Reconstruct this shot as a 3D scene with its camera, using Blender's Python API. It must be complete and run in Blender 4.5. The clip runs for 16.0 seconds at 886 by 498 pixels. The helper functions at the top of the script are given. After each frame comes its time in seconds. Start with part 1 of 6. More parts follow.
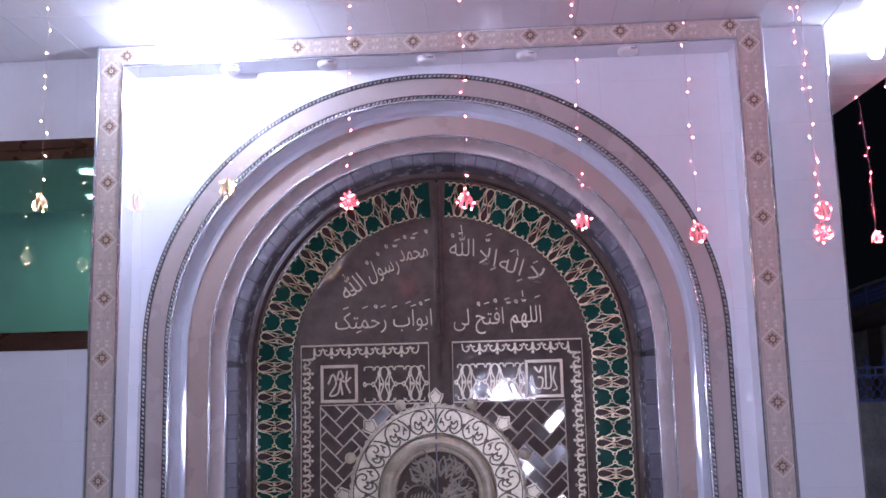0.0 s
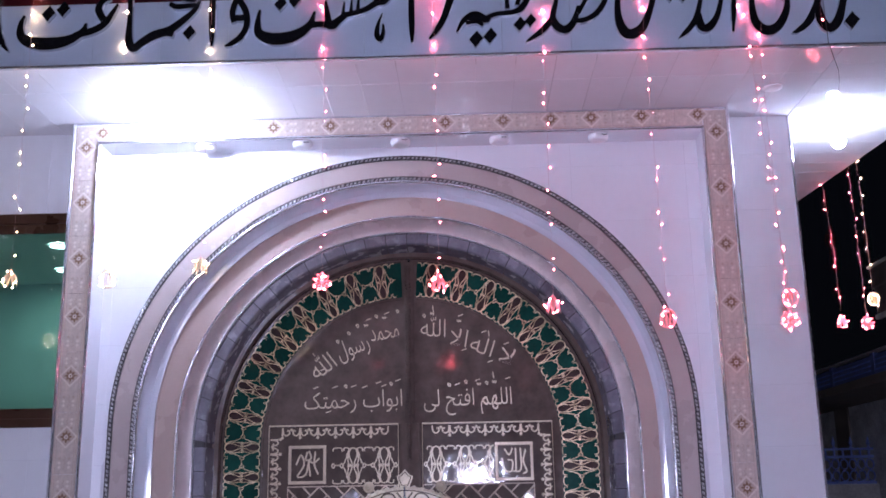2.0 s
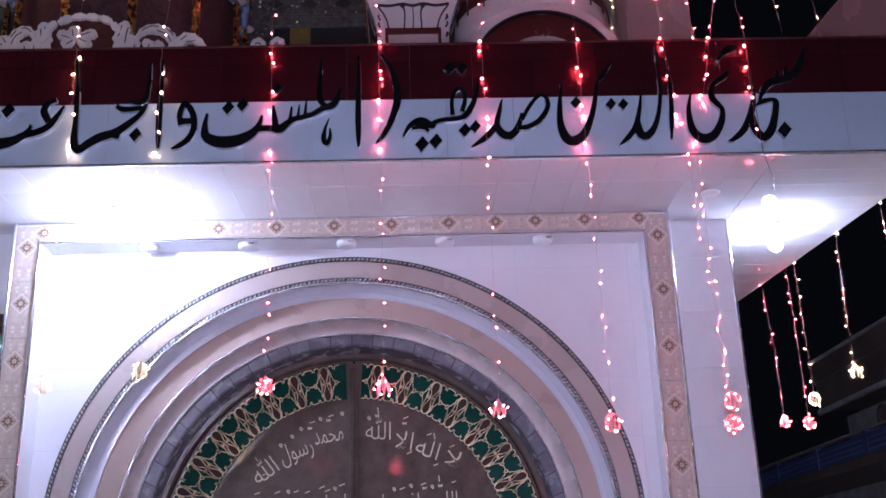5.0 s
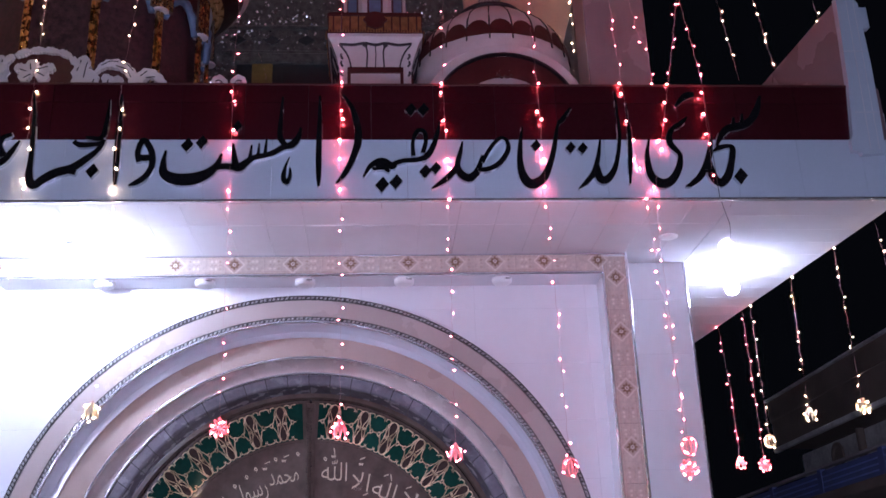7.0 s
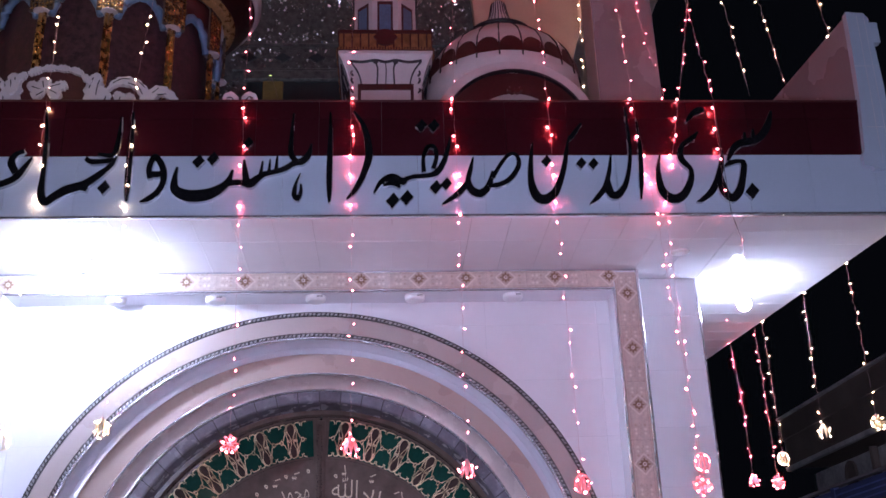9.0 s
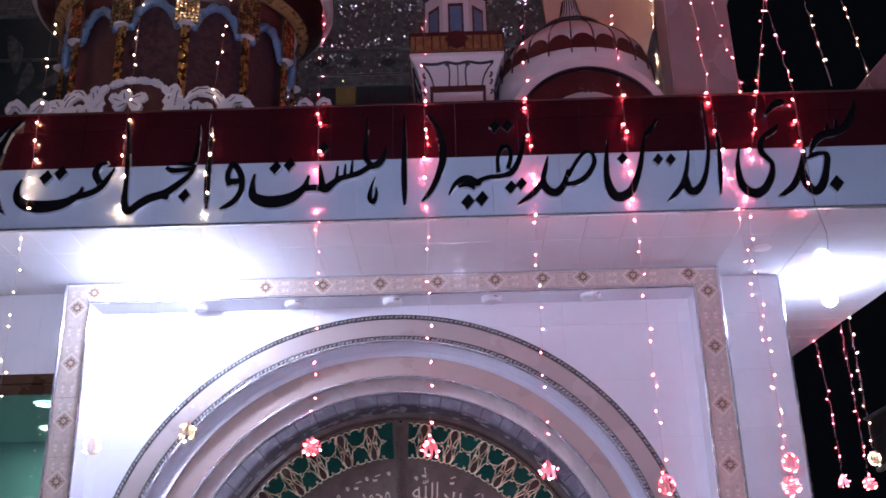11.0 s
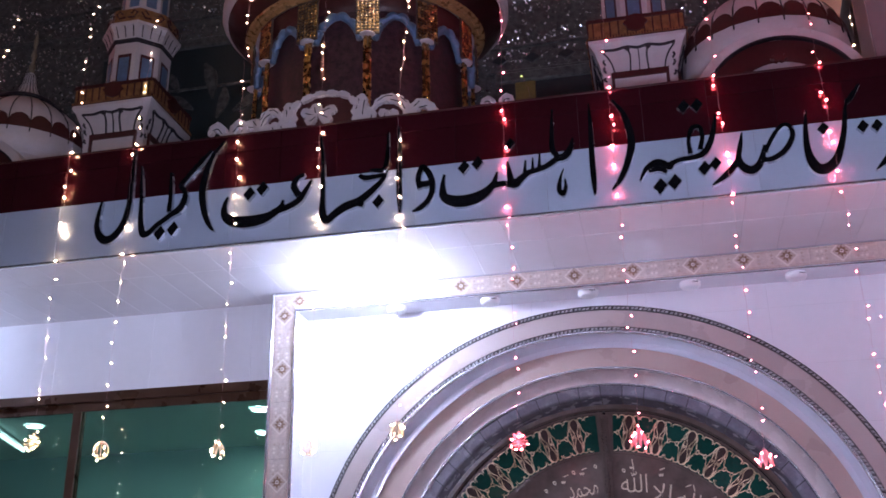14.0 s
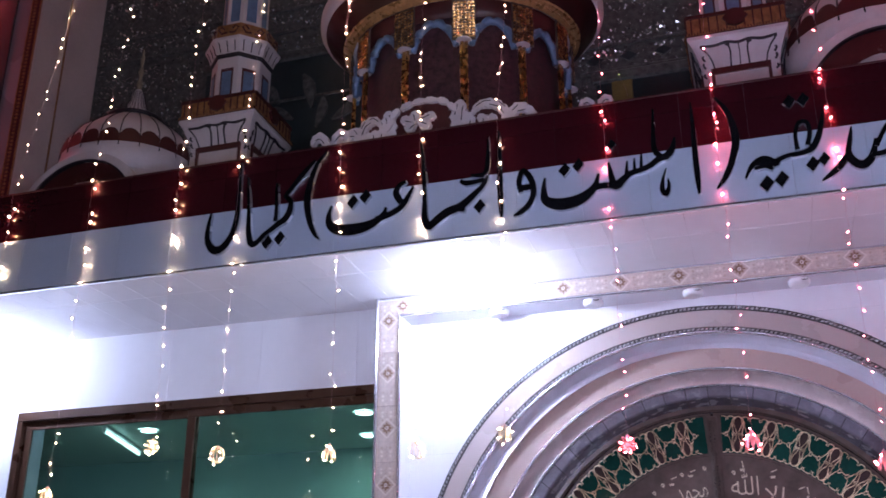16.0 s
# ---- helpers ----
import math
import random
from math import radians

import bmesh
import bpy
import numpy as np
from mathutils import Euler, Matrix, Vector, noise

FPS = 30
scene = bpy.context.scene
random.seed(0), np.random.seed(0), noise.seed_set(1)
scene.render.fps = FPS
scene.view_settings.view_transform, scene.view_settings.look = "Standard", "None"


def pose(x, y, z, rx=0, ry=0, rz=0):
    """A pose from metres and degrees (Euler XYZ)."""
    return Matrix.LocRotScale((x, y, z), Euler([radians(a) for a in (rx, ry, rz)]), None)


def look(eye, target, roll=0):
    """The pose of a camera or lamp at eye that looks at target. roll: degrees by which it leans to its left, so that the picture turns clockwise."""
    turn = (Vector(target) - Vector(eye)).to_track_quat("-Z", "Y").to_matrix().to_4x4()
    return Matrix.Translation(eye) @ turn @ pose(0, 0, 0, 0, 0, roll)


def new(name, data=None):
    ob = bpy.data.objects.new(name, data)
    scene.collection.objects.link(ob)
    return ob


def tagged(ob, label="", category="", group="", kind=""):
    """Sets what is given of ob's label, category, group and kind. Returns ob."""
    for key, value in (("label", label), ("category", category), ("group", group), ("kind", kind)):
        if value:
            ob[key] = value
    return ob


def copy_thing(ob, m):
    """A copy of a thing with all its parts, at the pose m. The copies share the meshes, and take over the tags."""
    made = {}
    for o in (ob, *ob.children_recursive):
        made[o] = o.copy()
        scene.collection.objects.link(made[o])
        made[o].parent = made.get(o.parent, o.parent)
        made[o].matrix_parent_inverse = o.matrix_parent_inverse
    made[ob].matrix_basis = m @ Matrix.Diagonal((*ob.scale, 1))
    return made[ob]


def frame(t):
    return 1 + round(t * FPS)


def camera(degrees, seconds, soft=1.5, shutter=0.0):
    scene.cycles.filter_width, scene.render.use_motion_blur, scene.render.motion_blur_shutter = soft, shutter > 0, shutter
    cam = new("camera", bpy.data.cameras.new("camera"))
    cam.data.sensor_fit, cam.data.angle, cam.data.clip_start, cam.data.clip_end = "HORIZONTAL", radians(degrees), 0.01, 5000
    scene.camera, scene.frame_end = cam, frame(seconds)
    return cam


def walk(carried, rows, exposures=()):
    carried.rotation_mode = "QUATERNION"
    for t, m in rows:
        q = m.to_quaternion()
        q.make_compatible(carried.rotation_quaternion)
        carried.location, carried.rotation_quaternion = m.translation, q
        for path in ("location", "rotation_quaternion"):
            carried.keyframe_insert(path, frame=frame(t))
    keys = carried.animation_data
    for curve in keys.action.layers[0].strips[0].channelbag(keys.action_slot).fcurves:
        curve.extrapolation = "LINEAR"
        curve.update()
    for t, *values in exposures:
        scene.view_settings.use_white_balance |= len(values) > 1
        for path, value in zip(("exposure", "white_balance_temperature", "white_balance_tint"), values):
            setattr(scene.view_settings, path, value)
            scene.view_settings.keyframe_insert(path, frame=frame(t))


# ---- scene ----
cam = camera(47.2, 16.0, soft=1.6, shutter=0.5)
PATH = [
    (0, (0.359, -0.685, 1.782), (0.246, 1.283, 2.118), -1.4),
    (0.5, (0.362, -0.692, 1.79), (0.258, 1.271, 2.157), -1.3),
    (1, (0.362, -0.698, 1.792), (0.274, 1.259, 2.196), -1.2),
    (1.5, (0.348, -0.71, 1.804), (0.28, 1.241, 2.242), -1.3),
    (2, (0.349, -0.714, 1.811), (0.3, 1.228, 2.289), -1.0),
    (2.5, (0.347, -0.72, 1.815), (0.326, 1.213, 2.325), -1.1),
    (3, (0.356, -0.726, 1.83), (0.35, 1.199, 2.374), -1.0),
    (3.5, (0.363, -0.727, 1.834), (0.368, 1.188, 2.411), -1.2),
    (4, (0.355, -0.73, 1.842), (0.38, 1.179, 2.438), -1.3),
    (4.5, (0.366, -0.728, 1.842), (0.406, 1.172, 2.465), -1.8),
    (5, (0.358, -0.73, 1.853), (0.417, 1.161, 2.504), -1.8),
    (7.3, (0.374, -0.737, 1.897), (0.513, 1.122, 2.621), -1.9),
    (7.5, (0.378, -0.729, 1.883), (0.514, 1.126, 2.617), -1.8),
    (8, (0.375, -0.726, 1.885), (0.509, 1.129, 2.621), -1.9),
    (10.5, (0.35, -0.717, 1.888), (0.379, 1.136, 2.64), -1.3),
    (11, (0.349, -0.712, 1.886), (0.323, 1.142, 2.636), -1.3),
    (11.5, (0.339, -0.709, 1.885), (0.246, 1.145, 2.63), -1.3),
    (12, (0.321, -0.708, 1.885), (0.154, 1.14, 2.632), -1.0),
    (12.5, (0.312, -0.713, 1.873), (0.079, 1.129, 2.616), -0.9),
    (13, (0.3, -0.712, 1.883), (0.013, 1.124, 2.622), -1.0),
    (13.5, (0.304, -0.709, 1.881), (-0.026, 1.119, 2.62), -1.1),
    (14, (0.299, -0.706, 1.881), (-0.083, 1.109, 2.63), -0.9),
    (14.5, (0.284, -0.71, 1.88), (-0.14, 1.093, 2.633), -0.4),
    (15, (0.283, -0.718, 1.878), (-0.19, 1.072, 2.636), -0.2),
    (15.5, (0.273, -0.726, 1.881), (-0.234, 1.055, 2.635), -0.2),
    (16, (0.257, -0.751, 1.891), (-0.299, 1.018, 2.641), -0.1),
]
walk(cam, [(t, look(eye, target, roll)) for t, eye, target, roll in PATH])

# world, lamps' colour and exposure
world = bpy.data.worlds.new("night")
scene.world = world
world.use_nodes = True
world.node_tree.nodes["Background"].inputs[0].default_value = (0.006, 0.007, 0.012, 1)
world.node_tree.nodes["Background"].inputs[1].default_value = 0.25
scene.view_settings.exposure = 0.04
COOL = (0.65, 0.675, 1.0)


# ---- materials ----
def mat(name, colour, rough=0.5, metal=0.0, vary=0.12, scale=6.0, fine=60.0, bump=0.0, coat=0.0, dirt=None, alpha=0.0, island=0.0):
    """A surface with variation at two scales, relief and uneven gloss."""
    m = bpy.data.materials.new(name)
    m.use_nodes = True
    t = m.node_tree
    p = t.nodes["Principled BSDF"]
    p.inputs["Metallic"].default_value = metal
    p.inputs["Coat Weight"].default_value = coat
    p.inputs["Coat Roughness"].default_value = 0.08
    co = t.nodes.new("ShaderNodeTexCoord")
    n1, n2 = t.nodes.new("ShaderNodeTexNoise"), t.nodes.new("ShaderNodeTexNoise")
    n1.inputs["Scale"].default_value, n2.inputs["Scale"].default_value = scale, fine
    n1.inputs["Detail"].default_value = 5.0
    for n in (n1, n2):
        t.links.new(co.outputs["Object"], n.inputs["Vector"])
    add = t.nodes.new("ShaderNodeMath")
    add.operation = "MULTIPLY_ADD"
    add.inputs[1].default_value = 0.4
    t.links.new(n2.outputs["Fac"], add.inputs[0])
    t.links.new(n1.outputs["Fac"], add.inputs[2])
    obj = t.nodes.new("ShaderNodeObjectInfo")
    geo = t.nodes.new("ShaderNodeNewGeometry")
    rnd = t.nodes.new("ShaderNodeMath")
    rnd.operation = "MULTIPLY_ADD"
    rnd.inputs[1].default_value = island
    t.links.new(geo.outputs["Random Per Island"] if island < 0 else obj.outputs["Random"], rnd.inputs[0])
    t.links.new(add.outputs[0], rnd.inputs[2])
    rnd.inputs[1].default_value = abs(island)
    ramp = t.nodes.new("ShaderNodeMapRange")
    ramp.inputs["From Min"].default_value, ramp.inputs["From Max"].default_value = 0.4, 1.0 + abs(island)
    t.links.new(rnd.outputs[0], ramp.inputs["Value"])
    mix = t.nodes.new("ShaderNodeMix")
    mix.data_type = "RGBA"
    lo = [c * (1 - vary) for c in colour] if dirt is None else dirt
    hi = [min(1.0, c * (1 + vary)) for c in colour]
    mix.inputs["A"].default_value, mix.inputs["B"].default_value = (*lo, 1), (*hi, 1)
    t.links.new(ramp.outputs[0], mix.inputs["Factor"])
    t.links.new(mix.outputs["Result"], p.inputs["Base Color"])
    rr = t.nodes.new("ShaderNodeMapRange")
    rr.inputs["From Min"].default_value, rr.inputs["From Max"].default_value = 0.3, 0.7
    rr.inputs["To Min"].default_value, rr.inputs["To Max"].default_value = rough * 0.75, min(1.0, rough * 1.3)
    t.links.new(n1.outputs["Fac"], rr.inputs["Value"])
    t.links.new(rr.outputs[0], p.inputs["Roughness"])
    if bump:
        b = t.nodes.new("ShaderNodeBump")
        b.inputs["Strength"].default_value = bump
        b.inputs["Distance"].default_value = 0.004
        t.links.new(add.outputs[0], b.inputs["Height"])
        t.links.new(b.outputs["Normal"], p.inputs["Normal"])
    return m


def glow(name, colour, strength):
    m = bpy.data.materials.new(name)
    m.use_nodes = True
    p = m.node_tree.nodes["Principled BSDF"]
    p.inputs["Base Color"].default_value = (*[min(1, c) for c in colour], 1)
    p.inputs["Emission Color"].default_value = (*colour, 1)
    p.inputs["Emission Strength"].default_value = strength
    return m


white_tile = mat("white_glazed_tile", (0.78, 0.78, 0.83), 0.026, vary=0.04, scale=2.0, fine=25, bump=0.004, island=0.12)
grout = mat("pale_grout", (0.58, 0.57, 0.62), 0.7)
soffit_pvc = mat("pvc_panel", (0.71, 0.69, 0.73), 0.04, vary=0.05, scale=1.5, fine=14, bump=0.006)
red_tile = mat("maroon_glazed_tile", (0.042, 0.0064, 0.0102), 0.19, vary=0.25, scale=3, bump=0.0, island=0.3)
fascia_white = mat("pale_blue_white_tile", (0.47, 0.53, 0.635), 0.22, vary=0.06, scale=2, bump=0.0, island=0.2)
beige_panel = mat("beige_laminate", (0.45, 0.345, 0.31), 0.30, vary=0.06, scale=3, fine=80, bump=0.02)
grey_beige = mat("grey_beige_laminate", (0.47, 0.395, 0.375), 0.28, vary=0.06, scale=3, fine=80, bump=0.02)
white_glaze = mat("bluish_white_glaze", (0.56, 0.58, 0.66), 0.09, vary=0.06, scale=6, fine=40, bump=0.03)
satin_cove = mat("satin_cream_moulding", (0.55, 0.475, 0.46), 0.25, vary=0.1, scale=8, fine=120, bump=0.05)
border_tile = mat("beige_border_tile", (0.60, 0.51, 0.46), 0.06, vary=0.22, scale=30, fine=110, bump=0.012, island=0.1)
motif_pale = mat("pale_motif_glaze", (0.74, 0.66, 0.60), 0.14, vary=0.08)
scroll_glaze = mat("faint_scroll_glaze", (0.52, 0.42, 0.36), 0.14, vary=0.08)
motif_brown = mat("brown_motif_glaze", (0.24, 0.145, 0.095), 0.18, vary=0.2, scale=40)
chrome = mat("aluminium_trim", (0.86, 0.86, 0.90), 0.16, 0.80, vary=0.08, scale=12)
fret_plate = mat("brown_fret_plate", (0.055, 0.040, 0.036), 0.14, vary=0.3, scale=20, bump=0.1)
rope_dark = mat("black_rope_backing", (0.030, 0.026, 0.028), 0.35, vary=0.3, scale=30)
rope_silver = mat("silver_rope_bead", (0.90, 0.89, 0.92), 0.14, 0.62, vary=0.3, scale=40, island=-0.5)
dark_stone = mat("dark_slate_stone", (0.160, 0.154, 0.186), 0.24, vary=0.45, scale=14, fine=70, bump=0.25, island=0.5)
door_brown = mat("dark_brown_lacquer", (0.114, 0.087, 0.075), 0.065, vary=0.25, scale=14, fine=45, bump=0.20)
door_relief = mat("rippled_brown_lacquer", (0.092, 0.070, 0.060), 0.075, vary=0.25, scale=11, fine=24, bump=0.50)
door_gloss = mat("glossy_brown_lacquer", (0.092, 0.070, 0.060), 0.10, vary=0.25, scale=14, fine=45, bump=0.14)
door_gold = mat("champagne_gold_paint", (0.56, 0.47, 0.335), 0.40, 0.32, vary=0.2, scale=18, fine=90, bump=0.08)
fret_gold = mat("dull_gold_paint", (0.74, 0.60, 0.37), 0.28, 0.30, vary=0.3, scale=22, fine=90, bump=0.08)
joint_gold = mat("matt_gold_paint", (0.50, 0.41, 0.31), 0.60, vary=0.3, scale=22, fine=90, bump=0.08)
bronze = mat("antique_bronze", (0.53, 0.455, 0.33), 0.40, 0.32, vary=0.35, scale=14, fine=70, bump=0.15)
bronze_mid = mat("worn_bronze", (0.25, 0.205, 0.145), 0.5, 0.2, vary=0.4, scale=20, fine=90, bump=0.1)
bronze_dark = mat("dark_bronze", (0.070, 0.050, 0.036), 0.8, 0.0, vary=0.4, scale=20, bump=0.1)
green_plate = mat("dark_green_enamel", (0.009, 0.056, 0.042), 0.12, vary=0.35, scale=6, fine=50)
black_acrylic = mat("black_acrylic", (0.008, 0.008, 0.010), 0.10, vary=0.3, scale=8)
letter_edge = mat("silver_letter_edge", (0.62, 0.64, 0.68), 0.25, 0.8, vary=0.1)
brown_alu = mat("brown_aluminium", (0.070, 0.034, 0.022), 0.30, 0.3, vary=0.25, scale=5, fine=60, bump=0.03)
white_paint = mat("white_painted_plaster", (0.56, 0.515, 0.54), 0.45, vary=0.1, scale=6, fine=50, bump=0.1)
maroon_paint = mat("maroon_paint", (0.060, 0.013, 0.013), 0.45, vary=0.3, scale=10, bump=0.1)
black_paint = mat("black_line_paint", (0.018, 0.016, 0.022), 0.5, vary=0.2)
gold_mosaic = mat("gold_mosaic", (0.46, 0.26, 0.095), 0.26, 0.95, vary=0.35, scale=30, fine=140, bump=0.45)
gilt_ring = mat("gilt_ring", (0.46, 0.27, 0.12), 0.30, 0.45, vary=0.35, scale=30, fine=150, bump=0.3)
orange_gold = mat("orange_gilding", (0.30, 0.15, 0.07), 0.38, 0.4, vary=0.4, scale=25, bump=0.2)
blue_paint = mat("blue_painted_trim", (0.10, 0.17, 0.29), 0.45, vary=0.25, scale=15, bump=0.1)
maroon_marble = mat("maroon_marble", (0.046, 0.020, 0.026), 0.45, vary=0.9, scale=38, fine=160, bump=0.3)
# darker than maroon_paint, for the underside of the kiosk eave only
eave_maroon = mat("darker_maroon", (0.030, 0.007, 0.008), 0.4, vary=0.3, scale=12, bump=0.1)
cream_plaster = mat("cream_plaster", (0.56, 0.45, 0.43), 0.6, vary=0.12, scale=3, bump=0.1)
pink_tile = mat("pinkish_white_tile", (0.265, 0.205, 0.226), 0.25, vary=0.08, scale=3, bump=0.03)
mirror_bits = mat("mirror_work", (0.85, 0.90, 0.95), 0.22, 1.0, vary=0.4, scale=30, island=-0.9)
mosaic_ground = mat("grey_green_plaster", (0.075, 0.078, 0.072), 0.55, vary=0.8, scale=25, fine=90, bump=0.3)
deep_green = mat("deep_green_tone", (0.020, 0.030, 0.032), 0.35, vary=0.4, scale=4)
peach_paint = mat("peach_paint", (0.55, 0.36, 0.27), 0.5, vary=0.1, scale=5)
fence_blue = mat("bright_blue_paint", (0.28, 0.38, 0.82), 0.45, vary=0.2, scale=6)
blue_rail = mat("blue_painted_railing", (0.15, 0.20, 0.46), 0.45, vary=0.25, scale=6)
far_wall = mat("weathered_render", (0.72, 0.71, 0.72), 0.85, vary=0.4, scale=2.5, fine=20, bump=0.2)
far_dark = mat("dark_eave", (0.27, 0.22, 0.19), 0.8, vary=0.3, scale=2)
paving = mat("concrete_paving", (0.16, 0.155, 0.15), 0.75, vary=0.25, scale=1.2, fine=25, bump=0.2)
fascia_grout = mat("dark_grout", (0.13, 0.075, 0.085), 0.8)
room_green = mat("green_distemper", (0.27, 0.40, 0.37), 0.6, vary=0.1, scale=2)
lit_olive = mat("lit_olive_yellow", (0.20, 0.15, 0.045), 0.6, vary=0.3, scale=14, bump=0.1)
room_pale = mat("pale_green_distemper", (0.60, 0.72, 0.68), 0.6, vary=0.1, scale=2)
white_plastic = mat("white_plastic", (0.84, 0.84, 0.86), 0.3, vary=0.05)
wire_clear = mat("clear_cable", (0.46, 0.26, 0.28), 0.3, vary=0.1)
wire_black = mat("black_cable", (0.02, 0.02, 0.02), 0.5)
petal_pink = mat("pink_acrylic_petal", (0.80, 0.42, 0.42), 0.25, vary=0.1)
petal_cream = mat("cream_acrylic_petal", (0.75, 0.66, 0.50), 0.25, vary=0.1)
room_glow = glow("ceiling_spot", (0.9, 0.97, 1.0), 230.0)
lamp_glow = glow("led_diffuser", (0.60, 0.69, 1.0), 1000.0)
tube_glow = glow("fluorescent_tube", (0.85, 0.95, 1.0), 4.5)
lamp_dim = glow("dim_led_diffuser", (0.60, 0.69, 1.0), 500.0)
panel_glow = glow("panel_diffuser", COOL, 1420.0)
red_glow = glow("red_fairy_bulb", (1.0, 0.115, 0.155), 470.0)
lime_glow = glow("lime_fairy_bulb", (0.75, 1.0, 0.25), 14.0)
warm_glow = glow("warm_fairy_bulb", (1.0, 0.64, 0.39), 290.0)

glass = bpy.data.materials.new("green_tinted_glass")
glass.use_nodes = True
gp = glass.node_tree.nodes["Principled BSDF"]
gp.inputs["Base Color"].default_value = (0.42, 0.70, 0.62, 1)
gp.inputs["Roughness"].default_value = 0.02
gp.inputs["Transmission Weight"].default_value = 1.0
gp.inputs["IOR"].default_value = 1.75
gp.inputs["Coat Weight"].default_value = 1.0
gp.inputs["Coat Roughness"].default_value = 0.02


# ---- building blocks ----
def thing(name, at=(0, 0, 0), label="", category="", group="", kind=""):
    ob = new(name)
    ob.location = at
    ob.empty_display_size = 0.1
    return tagged(ob, label, category, group, kind)


def part(name, bm, materials, parent=None, label="", smooth=False):
    me = bpy.data.meshes.new(name)
    bmesh.ops.recalc_face_normals(bm, faces=bm.faces)
    bm.to_mesh(me)
    bm.free()
    for m in materials if isinstance(materials, (list, tuple)) else (materials,):
        me.materials.append(m)
    if smooth:
        me.shade_smooth()
    ob = new(name, me)
    ob.parent = parent
    return tagged(ob, label)


def twin(name, me, parent, at=(0, 0, 0), turn=0.0, label=""):
    """Another object on the same mesh; turn is about the y axis, in degrees."""
    ob = new(name, me)
    ob.parent = parent
    ob.location = at
    ob.rotation_euler = (0, radians(turn), 0)
    return tagged(ob, label)


def box(bm, x0, x1, y0, y1, z0, z1, bevel=0.0, slot=0):
    v = [bm.verts.new(p) for p in ((x0, y0, z0), (x1, y0, z0), (x1, y1, z0), (x0, y1, z0), (x0, y0, z1), (x1, y0, z1), (x1, y1, z1), (x0, y1, z1))]
    fs = [bm.faces.new([v[i] for i in f]) for f in ((0, 3, 2, 1), (4, 5, 6, 7), (0, 1, 5, 4), (1, 2, 6, 5), (2, 3, 7, 6), (3, 0, 4, 7))]
    if bevel:
        made = bmesh.ops.bevel(bm, geom=list({e for f in fs for e in f.edges}), offset=bevel, segments=1, affect="EDGES")
        fs = made["faces"] + [f for f in fs if f.is_valid]
    for f in fs:
        f.material_index = slot
    return fs


def prism(bm, poly, y0, y1, slot=0):
    """A slab with the outline poly in x and z, between two depths."""
    a = [bm.verts.new((x, y0, z)) for x, z in poly]
    b = [bm.verts.new((x, y1, z)) for x, z in poly]
    n = len(poly)
    fs = [bm.faces.new(a), bm.faces.new(b[::-1])]
    fs += [bm.faces.new((a[i], b[i], b[(i + 1) % n], a[(i + 1) % n])) for i in range(n)]
    for f in fs:
        f.material_index = slot
    return fs


def tube(bm, pts, r, n=6, slot=0, caps=True):
    pts = [Vector(p) for p in pts]
    rings = []
    for i, p in enumerate(pts):
        d = (pts[min(i + 1, len(pts) - 1)] - pts[max(i - 1, 0)]).normalized()
        u = d.cross(Vector((0, 0, 1)) if abs(d.z) < 0.9 else Vector((1, 0, 0))).normalized()
        w = d.cross(u)
        rad = r[i] if isinstance(r, (list, tuple)) else r
        rings.append([bm.verts.new(p + rad * (u * math.cos(2 * math.pi * k / n) + w * math.sin(2 * math.pi * k / n))) for k in range(n)])
    for a, b in zip(rings, rings[1:]):
        for k in range(n):
            bm.faces.new((a[k], a[(k + 1) % n], b[(k + 1) % n], b[k])).material_index = slot
    if caps:
        bm.faces.new(rings[0]).material_index = slot
        bm.faces.new(rings[-1]).material_index = slot


def lathe(bm, profile, n=24, at=(0, 0, 0), squash=1.0, axis="z", slot=0, turn=0.0, caps=True):
    """Spin a profile of (radius, height) about the z axis, or the y axis (height towards -y)."""
    rings = []
    for r, h in profile:
        ring = []
        for k in range(n):
            a = 2 * math.pi * k / n + turn
            c, s = r * math.cos(a), r * math.sin(a) * squash
            ring.append(bm.verts.new((at[0] + c, at[1] + s, at[2] + h) if axis == "z" else (at[0] + c, at[1] - h, at[2] + s)))
        rings.append(ring)
    for a, b in zip(rings, rings[1:]):
        for k in range(n):
            bm.faces.new((a[k], a[(k + 1) % n], b[(k + 1) % n], b[k])).material_index = slot
    for ring in (rings[0], rings[-1]) if caps else ():
        if (ring[0].co - ring[n // 2].co).length > 1e-5:
            bm.faces.new(ring).material_index = slot


def spline(pts, steps=5):
    """Points on a smooth line through pts."""
    pts = [np.array(p, float) for p in pts]
    ext = [2 * pts[0] - pts[1], *pts, 2 * pts[-1] - pts[-2]]
    out = []
    for i in range(1, len(ext) - 2):
        p0, p1, p2, p3 = ext[i - 1:i + 3]
        for k in range(steps):
            t = k / steps
            out.append(0.5 * (2 * p1 + (p2 - p0) * t + (2 * p0 - 5 * p1 + 4 * p2 - p3) * t * t + (3 * p1 - p0 - 3 * p2 + p3) * t ** 3))
    out.append(pts[-1])
    return out


